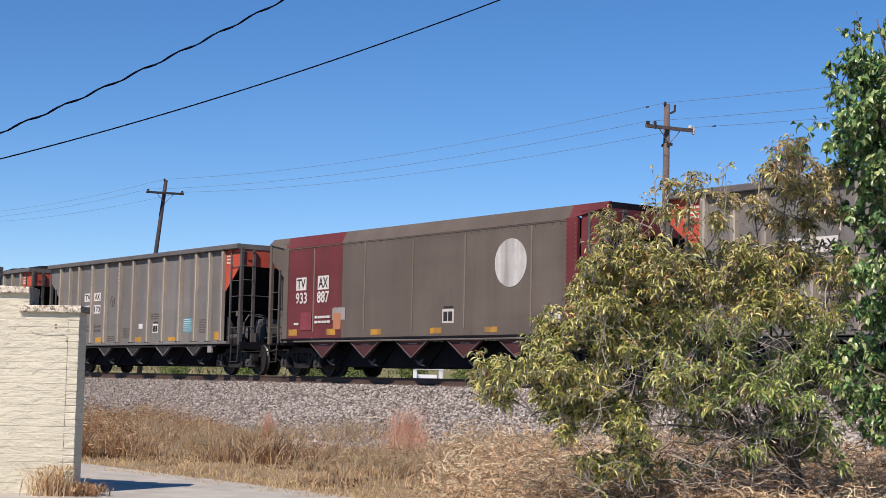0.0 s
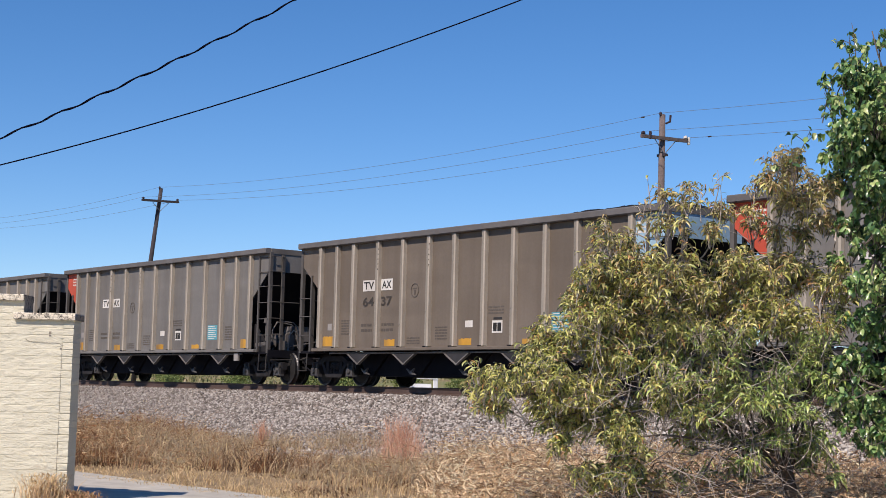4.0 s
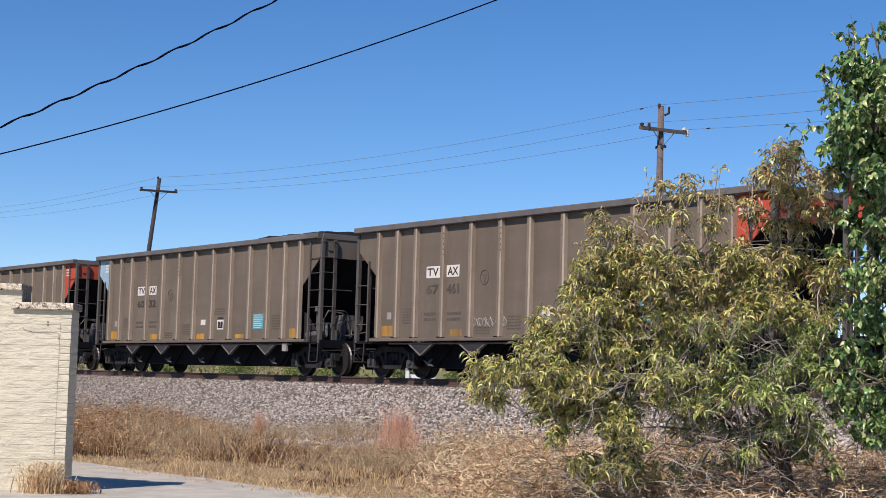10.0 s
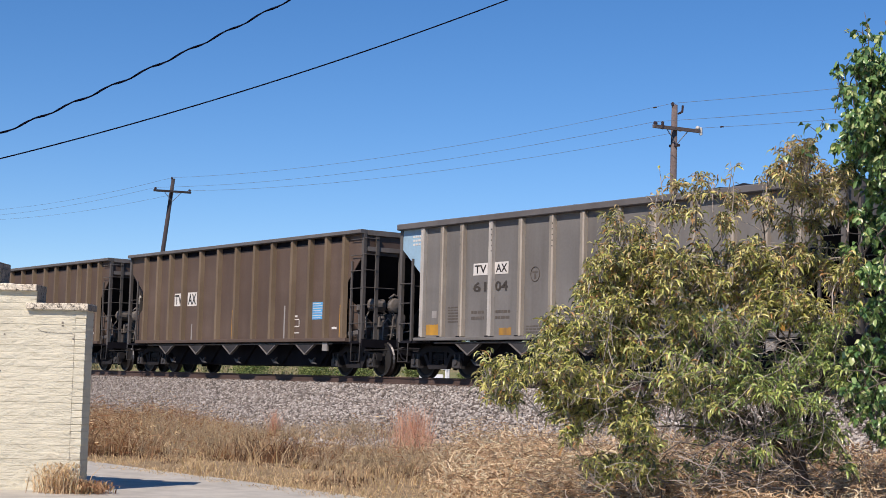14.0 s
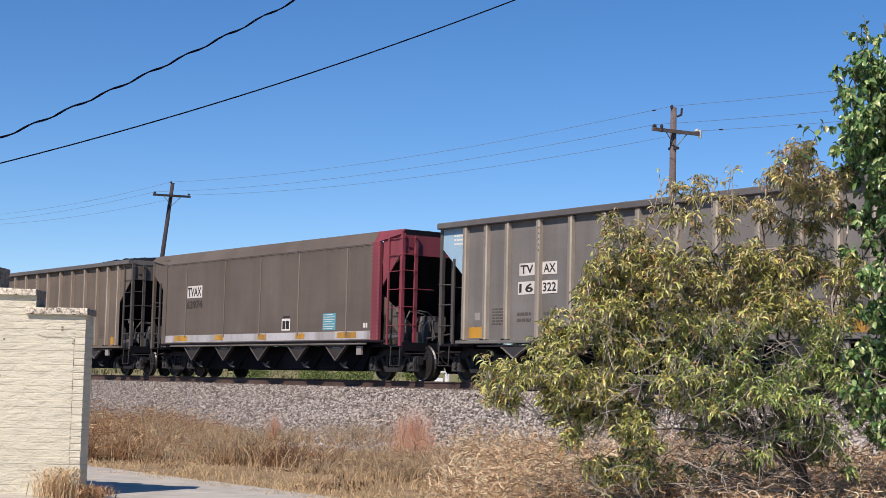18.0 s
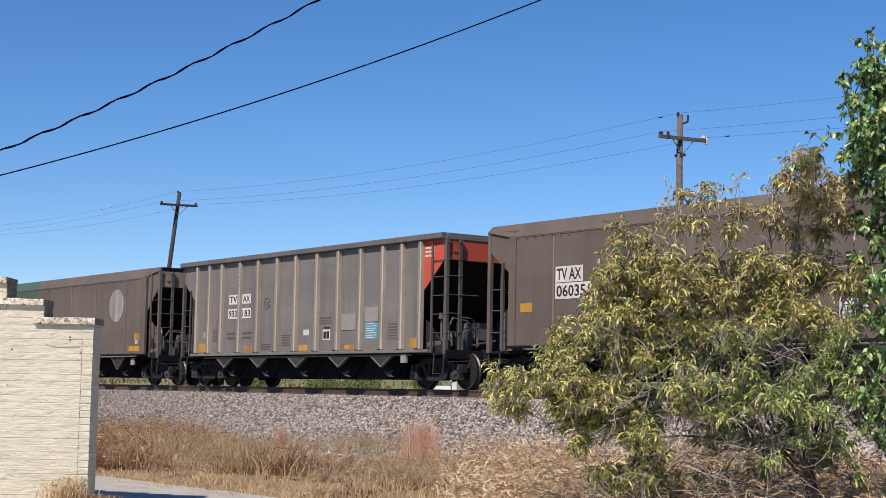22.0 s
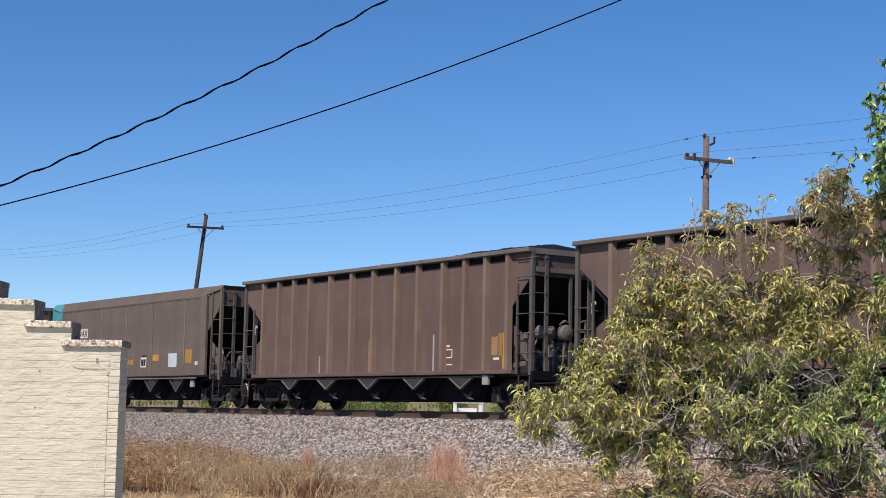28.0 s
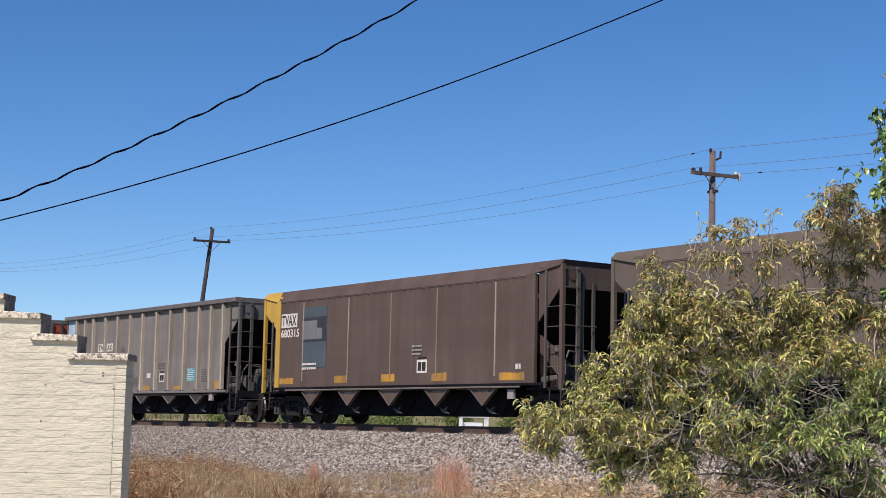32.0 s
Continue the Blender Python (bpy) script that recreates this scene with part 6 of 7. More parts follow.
def meadow():
    f = thing("dry_grass", "tan and straw-coloured dry grass along the lane", "grass", kind="stuff")
    p = clumped(wedge(2900, 9.6, 20.0, power=1.25), 18, 0.12)
    h = np.clip(0.13 + 0.2 * lumps(p, 0.7, 1) + 0.16 * lumps(p, 2.3, 2) + rng.normal(0, 0.05, len(p)), 0.03, 0.5)
    e = clumped(wedge(420, 9.1, 9.8), 14, 0.10)
    p, h = np.concatenate([p, e]), np.concatenate([h, rng.uniform(0.04, 0.16, len(e))])
    part("straw", blades("straw", p, h, rng.uniform(0.006, 0.013, len(p)), 1.1, STRAW, segs=3, curl=0.2), f)["kind"] = "stuff"
    # russet weeds in knee-high drifts
    w = thing("russet_weeds", "brown and russet dead weeds in loose drifts", "weeds", kind="stuff")
    ctr = wedge(4300, 10.2, 19.6, 20.0, 41.0)
    az, y = az_of(ctr), ctr[:, 1]
    dens = 0.5 + 1.5 * lumps(ctr, 0.42, 3) + 0.5 * lumps(ctr, 1.3, 4) - np.clip((az - 34.0) / 3, 0, 1) * 0.5 - 1.0 * np.clip((10.25 + (az - 23.0) * 0.16 - y) / 1.5 + 0.5, 0, 1)
    dens -= 1.5 * np.exp(-((ctr[:, 0] + 25.2) ** 2 + (ctr[:, 1] - 17.1) ** 2) / 4.2)
    ctr = ctr[rng.random(len(ctr)) < dens]
    tall = np.clip(0.40 + 0.55 * lumps(ctr, 0.5, 9) + rng.normal(0, 0.15, len(ctr)), 0.12, 0.95) * (1 + 0.3 * np.clip((29.0 - az_of(ctr)) / 4, 0, 1))
    tone = lumps(ctr, 0.5, 23) + np.clip((25.5 - az_of(ctr)) / 8, -0.15, 0.3) - 0.14 * np.clip((az_of(ctr) - 29.5) / 3, 0, 1) + rng.normal(0, 0.22, len(ctr))
    for lo, hi, mat, per in ((-9, -0.28, GREYWEED, 22), (-0.28, -0.08, STRAW, 20), (-0.08, 0.14, RUSSET, 24), (0.14, 0.36, REDWEED, 26), (0.36, 9, DARKWEED, 24)):
        sel = (tone >= lo) & (tone < hi)
        p = clumped(ctr[sel], per, 0.075)
        h = np.repeat(tall[sel], per) * rng.uniform(0.45, 1.1, len(p))
        part("stem_mass", blades("stem_mass", p, h, rng.uniform(0.004, 0.011, len(p)), 0.9, mat, segs=3), w)["kind"] = "stuff"
        k = rng.choice(len(p), len(p) // 2)
        q = p[k] + np.stack([rng.normal(0, 0.07, len(k)), rng.normal(0, 0.07, len(k)), h[k] * rng.uniform(0.2, 0.95, len(k))], 1)
        part("seed_heads", blades("seed_heads", q, rng.uniform(0.025, 0.06, len(k)), rng.uniform(0.008, 0.018, len(k)), 1.4, mat, segs=2), w)["kind"] = "stuff"
    # curled dead leaves and broken stems among the drifts, thickest near the wall
    thick = np.clip((30.0 - az_of(ctr)) / 8, 0.15, 1)
    for share, mat, lo, hi in ((0.55, REDWEED, 0.10, 0.28), (0.45, RUSSET, 0.10, 0.30), (0.35, STRAW, 0.15, 0.40)):
        sel = rng.random(len(ctr)) < share * thick
        p = clumped(ctr[sel], 9, 0.13)
        p[:, 2] += np.repeat(tall[sel], 9) * rng.uniform(0.05, 0.75, len(p))
        part("curled_leaves", strands("curled_leaves", p, rng.uniform(lo, hi, len(p)), rng.uniform(0.008, 0.020, len(p)), mat, 0.2, 0.8, 4), w)["kind"] = "stuff"
    # low dark blades that stand for the shade between the stems
    p = clumped(ctr, 16, 0.16)
    part("leaf_litter", blades("leaf_litter", p, rng.uniform(0.05, 0.2, len(p)), rng.uniform(0.012, 0.03, len(p)), 1.3, DARKWEED, segs=2), w)["kind"] = "stuff"
    g = thing("grey_weeds", "grey-green withered weeds between the drifts", "weeds", kind="stuff")
    p = clumped(wedge(1300, 12.0, 20.3, 20.5, 44.0), 12, 0.14)
    p = p[rng.random(len(p)) < 0.45 + lumps(p, 0.6, 17) - np.exp(-((p[:, 0] + 25.2) ** 2 + (p[:, 1] - 17.1) ** 2) / 4.2)]
    part("stem_mass", blades("stem_mass", p, np.clip(0.38 + rng.normal(0, 0.15, len(p)), 0.1, 0.8), rng.uniform(0.005, 0.012, len(p)), 0.8, GREYWEED, segs=3), g)["kind"] = "stuff"
    br = thing("dead_brush", "dense grey-brown dead brush behind the fruit tree", "brush", kind="stuff")
    ctr = wedge(900, 14.0, 19.0, 43.0, 57.0)
    p = clumped(ctr, 22, 0.16)
    h = np.repeat(np.clip(0.75 + 0.5 * lumps(ctr, 0.5, 31), 0.25, 1.3), 22) * rng.uniform(0.4, 1.1, len(p))
    part("stem_mass", blades("stem_mass", p, h, rng.uniform(0.008, 0.02, len(p)), 0.9, BRUSH, segs=3), br)["kind"] = "stuff"
    k = rng.choice(len(p), 9000)
    q = p[k] + np.stack([rng.normal(0, 0.1, len(k)), rng.normal(0, 0.1, len(k)), h[k] * rng.uniform(0.3, 0.9, len(k))], 1)
    part("leaves", blades("leaves", q, rng.uniform(0.05, 0.11, len(k)), rng.uniform(0.02, 0.04, len(k)), 1.4, RUSSET, segs=2), br)["kind"] = "stuff"
    # upright reddish tufts
    for x, y, n, hh, rad in ((-23.3, 16.45, 620, 1.18, 0.30), (-30.5, 17.8, 220, 0.80, 0.12), (-22.75, 16.1, 480, 0.62, 0.42)):
        tuft = thing("red_grass_tuft", "upright tuft of reddish dry plume grass", "grass tuft", "red grass tufts", at=pose(x, y, 0))
        pp = np.stack([rng.normal(0, rad * 0.5, n), rng.normal(0, rad * 0.5, n), np.zeros(n)], 1)
        part("stem_mass", blades("stem_mass", pp, rng.uniform(0.30, 1.0, n) * hh, rng.uniform(0.005, 0.010, n), 0.42, REDPLUME, segs=3), tuft)["kind"] = "stuff"
        part("dead_base", blades("dead_base", pp[: n // 2] * 1.4, rng.uniform(0.15, 0.5, n // 2) * hh, rng.uniform(0.005, 0.012, n // 2), 0.8, RUSSET, segs=3), tuft)["kind"] = "stuff"
    # pale golden tangle below the fruit tree
    t = thing("golden_tangle", "tangle of pale golden dead vines and grass", "dry vines", kind="stuff")
    ctr = wedge(4800, 9.65, 16.6, 34.5, 56.0, 1.1)
    az = az_of(ctr)
    ctr = ctr[rng.random(len(ctr)) < 0.75 + 0.7 * lumps(ctr, 0.8, 21) - np.clip((36.9 - az) / 1.2, 0, 1) * 1.2]
    p = clumped(ctr, 12, 0.13)
    h = np.clip(0.44 + 0.05 * np.clip(p[:, 1] - 11.0, 0, 5) + 0.28 * lumps(p, 0.9, 5) + rng.normal(0, 0.12, len(p)), 0.08, 1.0)
    keep = rng.random(len(p)) < 0.35
    part("stem_mass", blades("stem_mass", p[keep], h[keep], rng.uniform(0.009, 0.022, keep.sum()), 1.3, GOLD, segs=4, curl=0.35), t)["kind"] = "stuff"
    q = p[~keep] + np.stack([np.zeros((~keep).sum()), np.zeros((~keep).sum()), h[~keep] * rng.random((~keep).sum()) * 0.8], 1)
    part("vine_mass", strands("vine_mass", q, rng.uniform(0.14, 0.38, len(q)), rng.uniform(0.008, 0.021, len(q)), GOLD, 0.8, 0.85), t)["kind"] = "stuff"
    # brown dead stems that stand in front of the tangle, round the fruit tree's foot
    d = thing("dead_stems", "knot of grey-brown dead stems round the fruit tree", "dead stems", kind="stuff")
    for mat, n in ((DARKWEED, 1100), (GREYWEED, 1300), (RUSSET, 900), (PALESTEM, 800)):
        a = rng.uniform(0.8, 4.6, n)
        q = np.array([tuple(spot(u, v, w)) for u, v, w in zip(a, rng.uniform(13.7, 16.0, n), np.clip(rng.normal(0.25, 0.22, n), 0.02, 0.75))])
        part("stem_mass", strands("stem_mass", q, rng.uniform(0.2, 0.6, n), rng.uniform(0.004, 0.010, n), mat, 0.5, 0.5), d)["kind"] = "stuff"
    # weeds at the foot of the wall
    b = thing("dry_weed_clump", "dead straw-coloured weed clump at the wall foot", "weeds", at=Matrix.Translation(spot(-4.02, 16.78, 0.03)))
    n = 420
    pp = np.stack([rng.normal(0, 0.12, n), rng.normal(0, 0.10, n), np.zeros(n)], 1)
    part("stem_mass", blades("stem_mass", pp, rng.uniform(0.10, 0.46, n), rng.uniform(0.006, 0.014, n), 0.7, GOLD), b)["kind"] = "stuff"
    pp[:, 2] = rng.uniform(0.04, 0.3, n)
    b2 = thing("brown_leaf_clump", "low heap of brown dead weeds beside the wall", "weeds", at=Matrix.Translation(spot(-3.74, 16.85, 0.03)))
    p2 = np.stack([rng.normal(0, 0.13, 900), rng.normal(0, 0.10, 900), rng.uniform(0, 0.09, 900)], 1)
    part("stem_mass", blades("stem_mass", p2, rng.uniform(0.05, 0.14, 900), rng.uniform(0.010, 0.022, 900), 1.4, RUSSET), b2)["kind"] = "stuff"
    part("leaves", blades("leaves", pp, rng.uniform(0.03, 0.08, n), rng.uniform(0.010, 0.022, n), 1.2, STRAW), b)["kind"] = "stuff"


def leaf_cloud(pos, length, width, droop, seed, hook=0.4):
    """Leaves at the given points: each a folded, curved blade of eight triangles."""
    r = np.random.default_rng(seed)
    n = len(pos)
    L = length * r.uniform(0.6, 1.15, n)
    W = width * r.uniform(0.7, 1.2, n)
    az = r.uniform(0, 6.283, n)
    el = r.normal(-droop, 0.45, n)
    d0 = np.stack([np.cos(az) * np.cos(el), np.sin(az) * np.cos(el), np.sin(el)], 1)
    d1 = d0 * (1 - hook) + np.array([0, 0, -1.0]) * (0.3 + 1.5 * r.random(n) ** 0.8)[:, None]
    d1 /= np.linalg.norm(d1, axis=1)[:, None]
    side = np.cross(d0, r.normal(0, 1, (n, 3)))
    side /= np.linalg.norm(side, axis=1)[:, None] + 1e-9
    nor = np.cross(side, d0)
    p0 = pos
    p1 = p0 + d0 * (L * 0.33)[:, None]
    p2 = p1 + (d0 + d1) * (L * 0.18)[:, None]
    p3 = p2 + d1 * (L * 0.33)[:, None]
    w = (W / 2)[:, None]
    fold = nor * (W * 0.22)[:, None]
    vs = np.stack([p0, p1 - side * w * 0.85 + fold, p1, p1 + side * w * 0.85 + fold, p2 - side * w + fold, p2, p2 + side * w + fold, p3], 1)
    b = (np.arange(n) * 8)[:, None]
    tris = np.concatenate([b + np.array([f]) for f in ((0, 2, 1), (0, 3, 2), (4, 5, 7), (5, 6, 7))])
    quads = np.concatenate([b + np.array([f]) for f in ((1, 2, 5, 4), (2, 3, 6, 5))])
    return vs.reshape(-1, 3), [tris, quads]


def curve_pts(a, c, b, n=9):
    return [a * (1 - t) ** 2 + c * 2 * t * (1 - t) + b * t * t for t in (k / (n - 1) for k in range(n))]


def tree(name, label, base, tips, trunk_top, trunk_r, bark, depth, boughs, sprigs, tints, leaf, hook, seed, dense, per_shoot, bare, twig_bark, limb_r=0.011, thicket=0, hang=0.12, fill=0.0, fill_top=9.0, wide=1.22, top_wide=1.22, along=0.42):
    """A trunk, limbs to the tips, and leafy shoots gathered in boughs (across, height, radius) and on lone sprigs."""
    r = random.Random(seed)
    ob = thing(name, label, "tree", at=Matrix.Translation(base))
    trunk = Geo()
    tt = trunk_top - base
    trunk.tube([Vector((0, 0, -0.1)), tt * 0.3 + Vector((0.02, 0.01, 0)), tt * 0.6 + Vector((r.uniform(-0.05, 0.05), 0.03, 0)), tt], [trunk_r * 1.15, trunk_r * 0.92, trunk_r * 0.8, trunk_r * 0.6], 9)
    part("trunk", trunk.mesh("trunk", bark, True), ob)
    fine, dead, leaves = Geo(), Geo(), []
    rnd = lambda s: Vector((r.gauss(0, s), r.gauss(0, s), r.gauss(0, s)))
    nodes = []
    for tip in tips:
        e = tip - base
        s = tt * r.uniform(0.55, 1.0)
        mid = s.lerp(e, 0.5) + Vector((0, 0, 0.25 * (e - s).length * r.uniform(0.2, 1.0))) + rnd(0.08)
        path = curve_pts(s, mid, e)
        path[1:-1] = [p + rnd(0.03) for p in path[1:-1]]
        part("limb", Geo().tube(path, [limb_r * (1 - 0.8 * k / 8) + 0.003 for k in range(9)], 6).mesh("limb", bark, True), ob)
        nodes += path[2:]
        for k in range(bare):
            p = path[min(int(r.uniform(0.2, 0.9) * 8), 7)]
            out = rnd(1.0).normalized() * r.uniform(0.2, 0.6)
            fine.tube(curve_pts(p, p + out * 0.5 + rnd(0.05), p + out, 4), [0.0045, 0.004, 0.003, 0.002], 4, False)

    def shoot(root, p, thick=0.0036, leafy=1.0):
        """A thin shoot that rises to p; its leaves spring from the last stretch."""
        ctrl = root.lerp(p, 0.5) + Vector((0, 0, 0.06)) + rnd(0.03)
        tw = curve_pts(root, ctrl, p, 6)
        fine.tube(tw, [thick, thick * 0.9, thick * 0.8, thick * 0.7, thick * 0.5, thick * 0.4], 4, False)
        for q in range(max(3, int(leafy * r.gauss(per_shoot, per_shoot * 0.25)))):
            t2 = 1.0 - along * r.random() ** 1.3
            j = min(int(t2 * 5), 4)
            leaves.append(tw[j].lerp(tw[j + 1], t2 * 5 - j) + rnd(0.010))

    # smaller boughs fill in between neighbours
    boughs = list(boughs)
    for k in range(len(boughs)):
        for q in range(k):
            (a, z, ra), (a2, z2, rb) = boughs[k], boughs[q]
            if 0.16 < math.hypot(a - a2, z - z2) < fill and max(z, z2) < fill_top and r.random() < (0.55 if a + a2 > 4.6 else 0.45):
                boughs.append(((a + a2) / 2, (z + z2) / 2, 0.55 * min(ra, rb) + 0.035))
    for a, z, rad in boughs:
        rad *= wide if z < 2.7 else top_wide
        off = r.uniform(-0.7, -0.1) if 1.9 < a < 3.4 and 1.1 < z < 2.0 else r.uniform(-0.5, 0.35)
        heart = spot(a, depth + off, z) - base
        near = min(nodes, key=lambda p: (p - heart).length)
        fine.tube(curve_pts(near, near.lerp(heart, 0.5) + rnd(0.05) + Vector((0, 0, 0.06)), heart, 5), [0.007, 0.0065, 0.006, 0.005, 0.004], 5, False)
        share = 1.5 if z > 2.7 else (0.65 if 1.9 < a < 2.8 and 1.25 < z < 2.3 else 1.0)
        for k in range(max(3, int(dense * share * rad * rad))):
            ang, q = r.uniform(0, 6.283), r.random() ** 0.6
            p = spot(a + rad * q * math.cos(ang), depth + off + r.gauss(0, 1.3 * rad), z + rad * q * math.sin(ang) + hang * 0.5) - base
            shoot(heart.lerp(p, r.uniform(0.0, 0.4)) + Vector((0, 0, -hang * r.random())), p)
    for a, z in sprigs:
        e = spot(a, depth + r.uniform(-0.1, 0.2), z) - base
        root = e + Vector((r.uniform(-0.14, 0.14), r.uniform(-0.14, 0.14), -r.uniform(0.3, 0.5)))
        shoot(root, e, 0.0055, 0.6)
        for k in range(2):
            q = root.lerp(e, r.uniform(0.35, 0.75))
            shoot(q, q + Vector((r.gauss(0, 0.07), r.gauss(0, 0.07), r.uniform(0.03, 0.1))), 0.004, 0.5)
    # a thicket of bare grey twigs inside the crown
    for k in range(thicket):
        a, z = r.uniform(1.3, 4.3), r.uniform(0.35, 1.8)
        p = spot(a, depth + r.uniform(-1.0, -0.1), z) - base
        out = Vector((r.gauss(0, 1), r.gauss(0, 1), r.gauss(0.25, 0.7))).normalized() * r.uniform(0.12, 0.45)
        (fine if k % 3 else dead).tube(curve_pts(p, p + out * 0.5 + rnd(0.07), p + out, 5), [0.0036, 0.0032, 0.0028, 0.0024, 0.0016], 4, False)
    part("twig_mass", fine.mesh("twig_mass", twig_bark), ob)["kind"] = "stuff"
    if thicket:
        part("deadwood", dead.mesh("deadwood", bark), ob)["kind"] = "stuff"
    spots = np.array([tuple(v) for v in leaves])
    pick = np.random.default_rng(seed)
    across = spots[:, 0] * RIGHT[0] + spots[:, 1] * RIGHT[1] + base.x * RIGHT[0] + base.y * RIGHT[1]
    left = np.ones(len(spots), bool)
    for k, (words, mat, test) in enumerate(tints):
        sel = left & test(across, spots[:, 2], pick.normal(0, 1, len(spots)))
        left &= ~sel
        vs, fs = leaf_cloud(spots[sel], *leaf, seed + k, hook)
        part("crown" if k == len(tints) - 1 else "leaf_spray", arrays_mesh("crown", vs, fs, mat), ob, words)["kind"] = "stuff"


PEACHLEAF = island("olive_leaf", [(0.0, (0.030, 0.045, 0.020)), (0.18, (0.120, 0.150, 0.040)), (0.34, (0.500, 0.520, 0.110)), (0.52, (0.830, 0.745, 0.250)), (0.66, (0.300, 0.360, 0.090)), (0.80, (0.740, 0.660, 0.270)), (0.90, (0.080, 0.110, 0.040)), (1.0, (0.660, 0.340, 0.120))], 0.36, 0.24, 0.75)
TURNING = island("turning_leaf", [(0.0, (0.080, 0.073, 0.040)), (0.2, (0.300, 0.270, 0.120)), (0.38, (0.507, 0.473, 0.183)), (0.55, (0.737, 0.606, 0.267)), (0.7, (0.500, 0.250, 0.110)), (0.82, (0.340, 0.360, 0.140)), (1.0, (0.656, 0.424, 0.231))], 0.38, 0.22, 0.7)
DEEPLEAF = island("deep_green_leaf", [(0.0, (0.050, 0.085, 0.040)), (0.25, (0.230, 0.330, 0.110)), (0.5, (0.380, 0.520, 0.140)), (0.75, (0.700, 0.790, 0.230)), (0.88, (0.280, 0.380, 0.140)), (1.0, (0.900, 0.880, 0.360))], 0.36, 0.24, 0.75)
GREENLEAF = island("green_leaf", [(0.0, (0.029, 0.073, 0.029)), (0.35, (0.117, 0.244, 0.078)), (0.7, (0.292, 0.459, 0.146)), (1.0, (0.586, 0.627, 0.273))], 0.32, 0.24, 0.7)
TWIGBARK = plain("pale_twig_bark", (0.42, 0.37, 0.325), 0.35, 30.0, 0.9, 0.3, 0.005)
BARK = plain("grey_bark", (0.14, 0.118, 0.102), 0.4, 20.0, 0.9, 0.5, 0.01)


def trees():
    tips = [(0.45, 0.2, 1.2), (0.85, -0.3, 1.05), (1.0, 0.3, 1.7), (1.05, -0.4, 1.4), (1.3, 0.5, 2.25), (1.55, -0.2, 2.50), (1.9, 0.3, 2.75), (2.0, -0.3, 2.3),
            (1.35, -0.6, 0.95), (1.75, 0.6, 1.45), (2.15, -0.6, 1.75), (2.25, 0.2, 2.75), (2.85, 0.4, 3.0), (3.1, -0.1, 3.1), (2.9, -0.5, 2.55), (2.6, 0.6, 2.1),
            (1.5, -0.3, 0.4), (1.9, -0.7, 0.75), (2.6, -0.8, 1.0), (3.5, -0.5, 2.7), (3.6, 0.4, 2.2), (3.9, -0.4, 1.5), (4.0, 0.2, 2.9), (2.3, -0.5, 0.6), (3.3, 0.4, 1.7), (2.9, -0.7, 1.5)]
    # boughs of foliage: across, height, radius
    boughs_a = [(2.03, 3.05, 0.08), (2.19, 3.11, 0.07), (2.19, 2.97, 0.08), (2.62, 2.94, 0.09), (2.8, 2.95, 0.07), (2.93, 3.32, 0.09), (3.1, 3.32, 0.12), (2.83, 3.18, 0.06), (3.23, 3.31, 0.1), (2.95, 3.14, 0.12), (3.12, 3.04, 0.14),
                (3.25, 2.96, 0.13), (2.91, 2.86, 0.09), (3.38, 3.24, 0.07), (3.46, 3.13, 0.1), (3.53, 3.23, 0.09), (1.48, 2.68, 0.1), (1.75, 2.64, 0.1), (1.62, 2.66, 0.06), (1.92, 2.75, 0.08), (2.07, 2.78, 0.07), (2.41, 2.72, 0.1),
                (2.3, 2.76, 0.06), (2.71, 2.45, 0.13), (2.87, 2.44, 0.1), (2.53, 2.47, 0.08), (3.21, 2.53, 0.11), (3.08, 2.72, 0.11), (3.3, 2.76, 0.12), (3.46, 2.83, 0.13)]
    boughs_b = [(1.39, 2.42, 0.1), (1.54, 2.42, 0.1), (1.35, 2.31, 0.1), (1.75, 2.43, 0.13), (1.96, 2.35, 0.16), (1.46, 2.23, 0.14), (1.69, 2.24, 0.12), (1.9, 2.16, 0.15), (1.33, 2.09, 0.12), (1.59, 2.07, 0.14), (2.22, 2.51, 0.07),
                (2.16, 2.25, 0.12), (2.32, 2.26, 0.11), (2.45, 2.17, 0.11), (2.62, 2.2, 0.14), (2.75, 2.07, 0.12), (3.0, 2.14, 0.11), (2.91, 2.27, 0.08), (3.21, 2.28, 0.1), (3.13, 2.1, 0.12), (2.27, 2.06, 0.1), (3.39, 2.45, 0.11),
                (3.54, 2.2, 0.11), (0.4, 1.45, 0.07), (0.44, 1.23, 0.11), (0.6, 1.14, 0.1), (0.55, 1.33, 0.1), (0.74, 1.38, 0.08), (0.87, 1.38, 0.08), (0.92, 1.62, 0.1)]
    boughs_c = [(1.0, 1.83, 0.1), (0.82, 1.53, 0.07), (1.14, 1.63, 0.11), (1.2, 1.82, 0.11), (1.01, 1.39, 0.1), (1.06, 1.24, 0.14), (1.27, 1.25, 0.16), (1.26, 1.06, 0.14), (1.0, 1.03, 0.1), (1.11, 0.8, 0.09), (1.44, 1.34, 0.14),
                (1.37, 1.72, 0.1), (1.54, 1.83, 0.13), (1.79, 1.81, 0.15), (2.01, 1.84, 0.15), (2.16, 1.65, 0.12), (2.28, 1.85, 0.14), (1.97, 1.41, 0.14), (2.14, 1.4, 0.11), (1.8, 1.11, 0.14), (1.61, 1.07, 0.12), (1.93, 1.2, 0.1),
                (1.68, 0.9, 0.12), (1.85, 0.76, 0.07), (2.32, 0.96, 0.14), (2.39, 1.42, 0.11), (2.23, 1.12, 0.09), (1.46, 0.52, 0.14), (1.65, 0.54, 0.1), (1.86, 0.49, 0.11)]
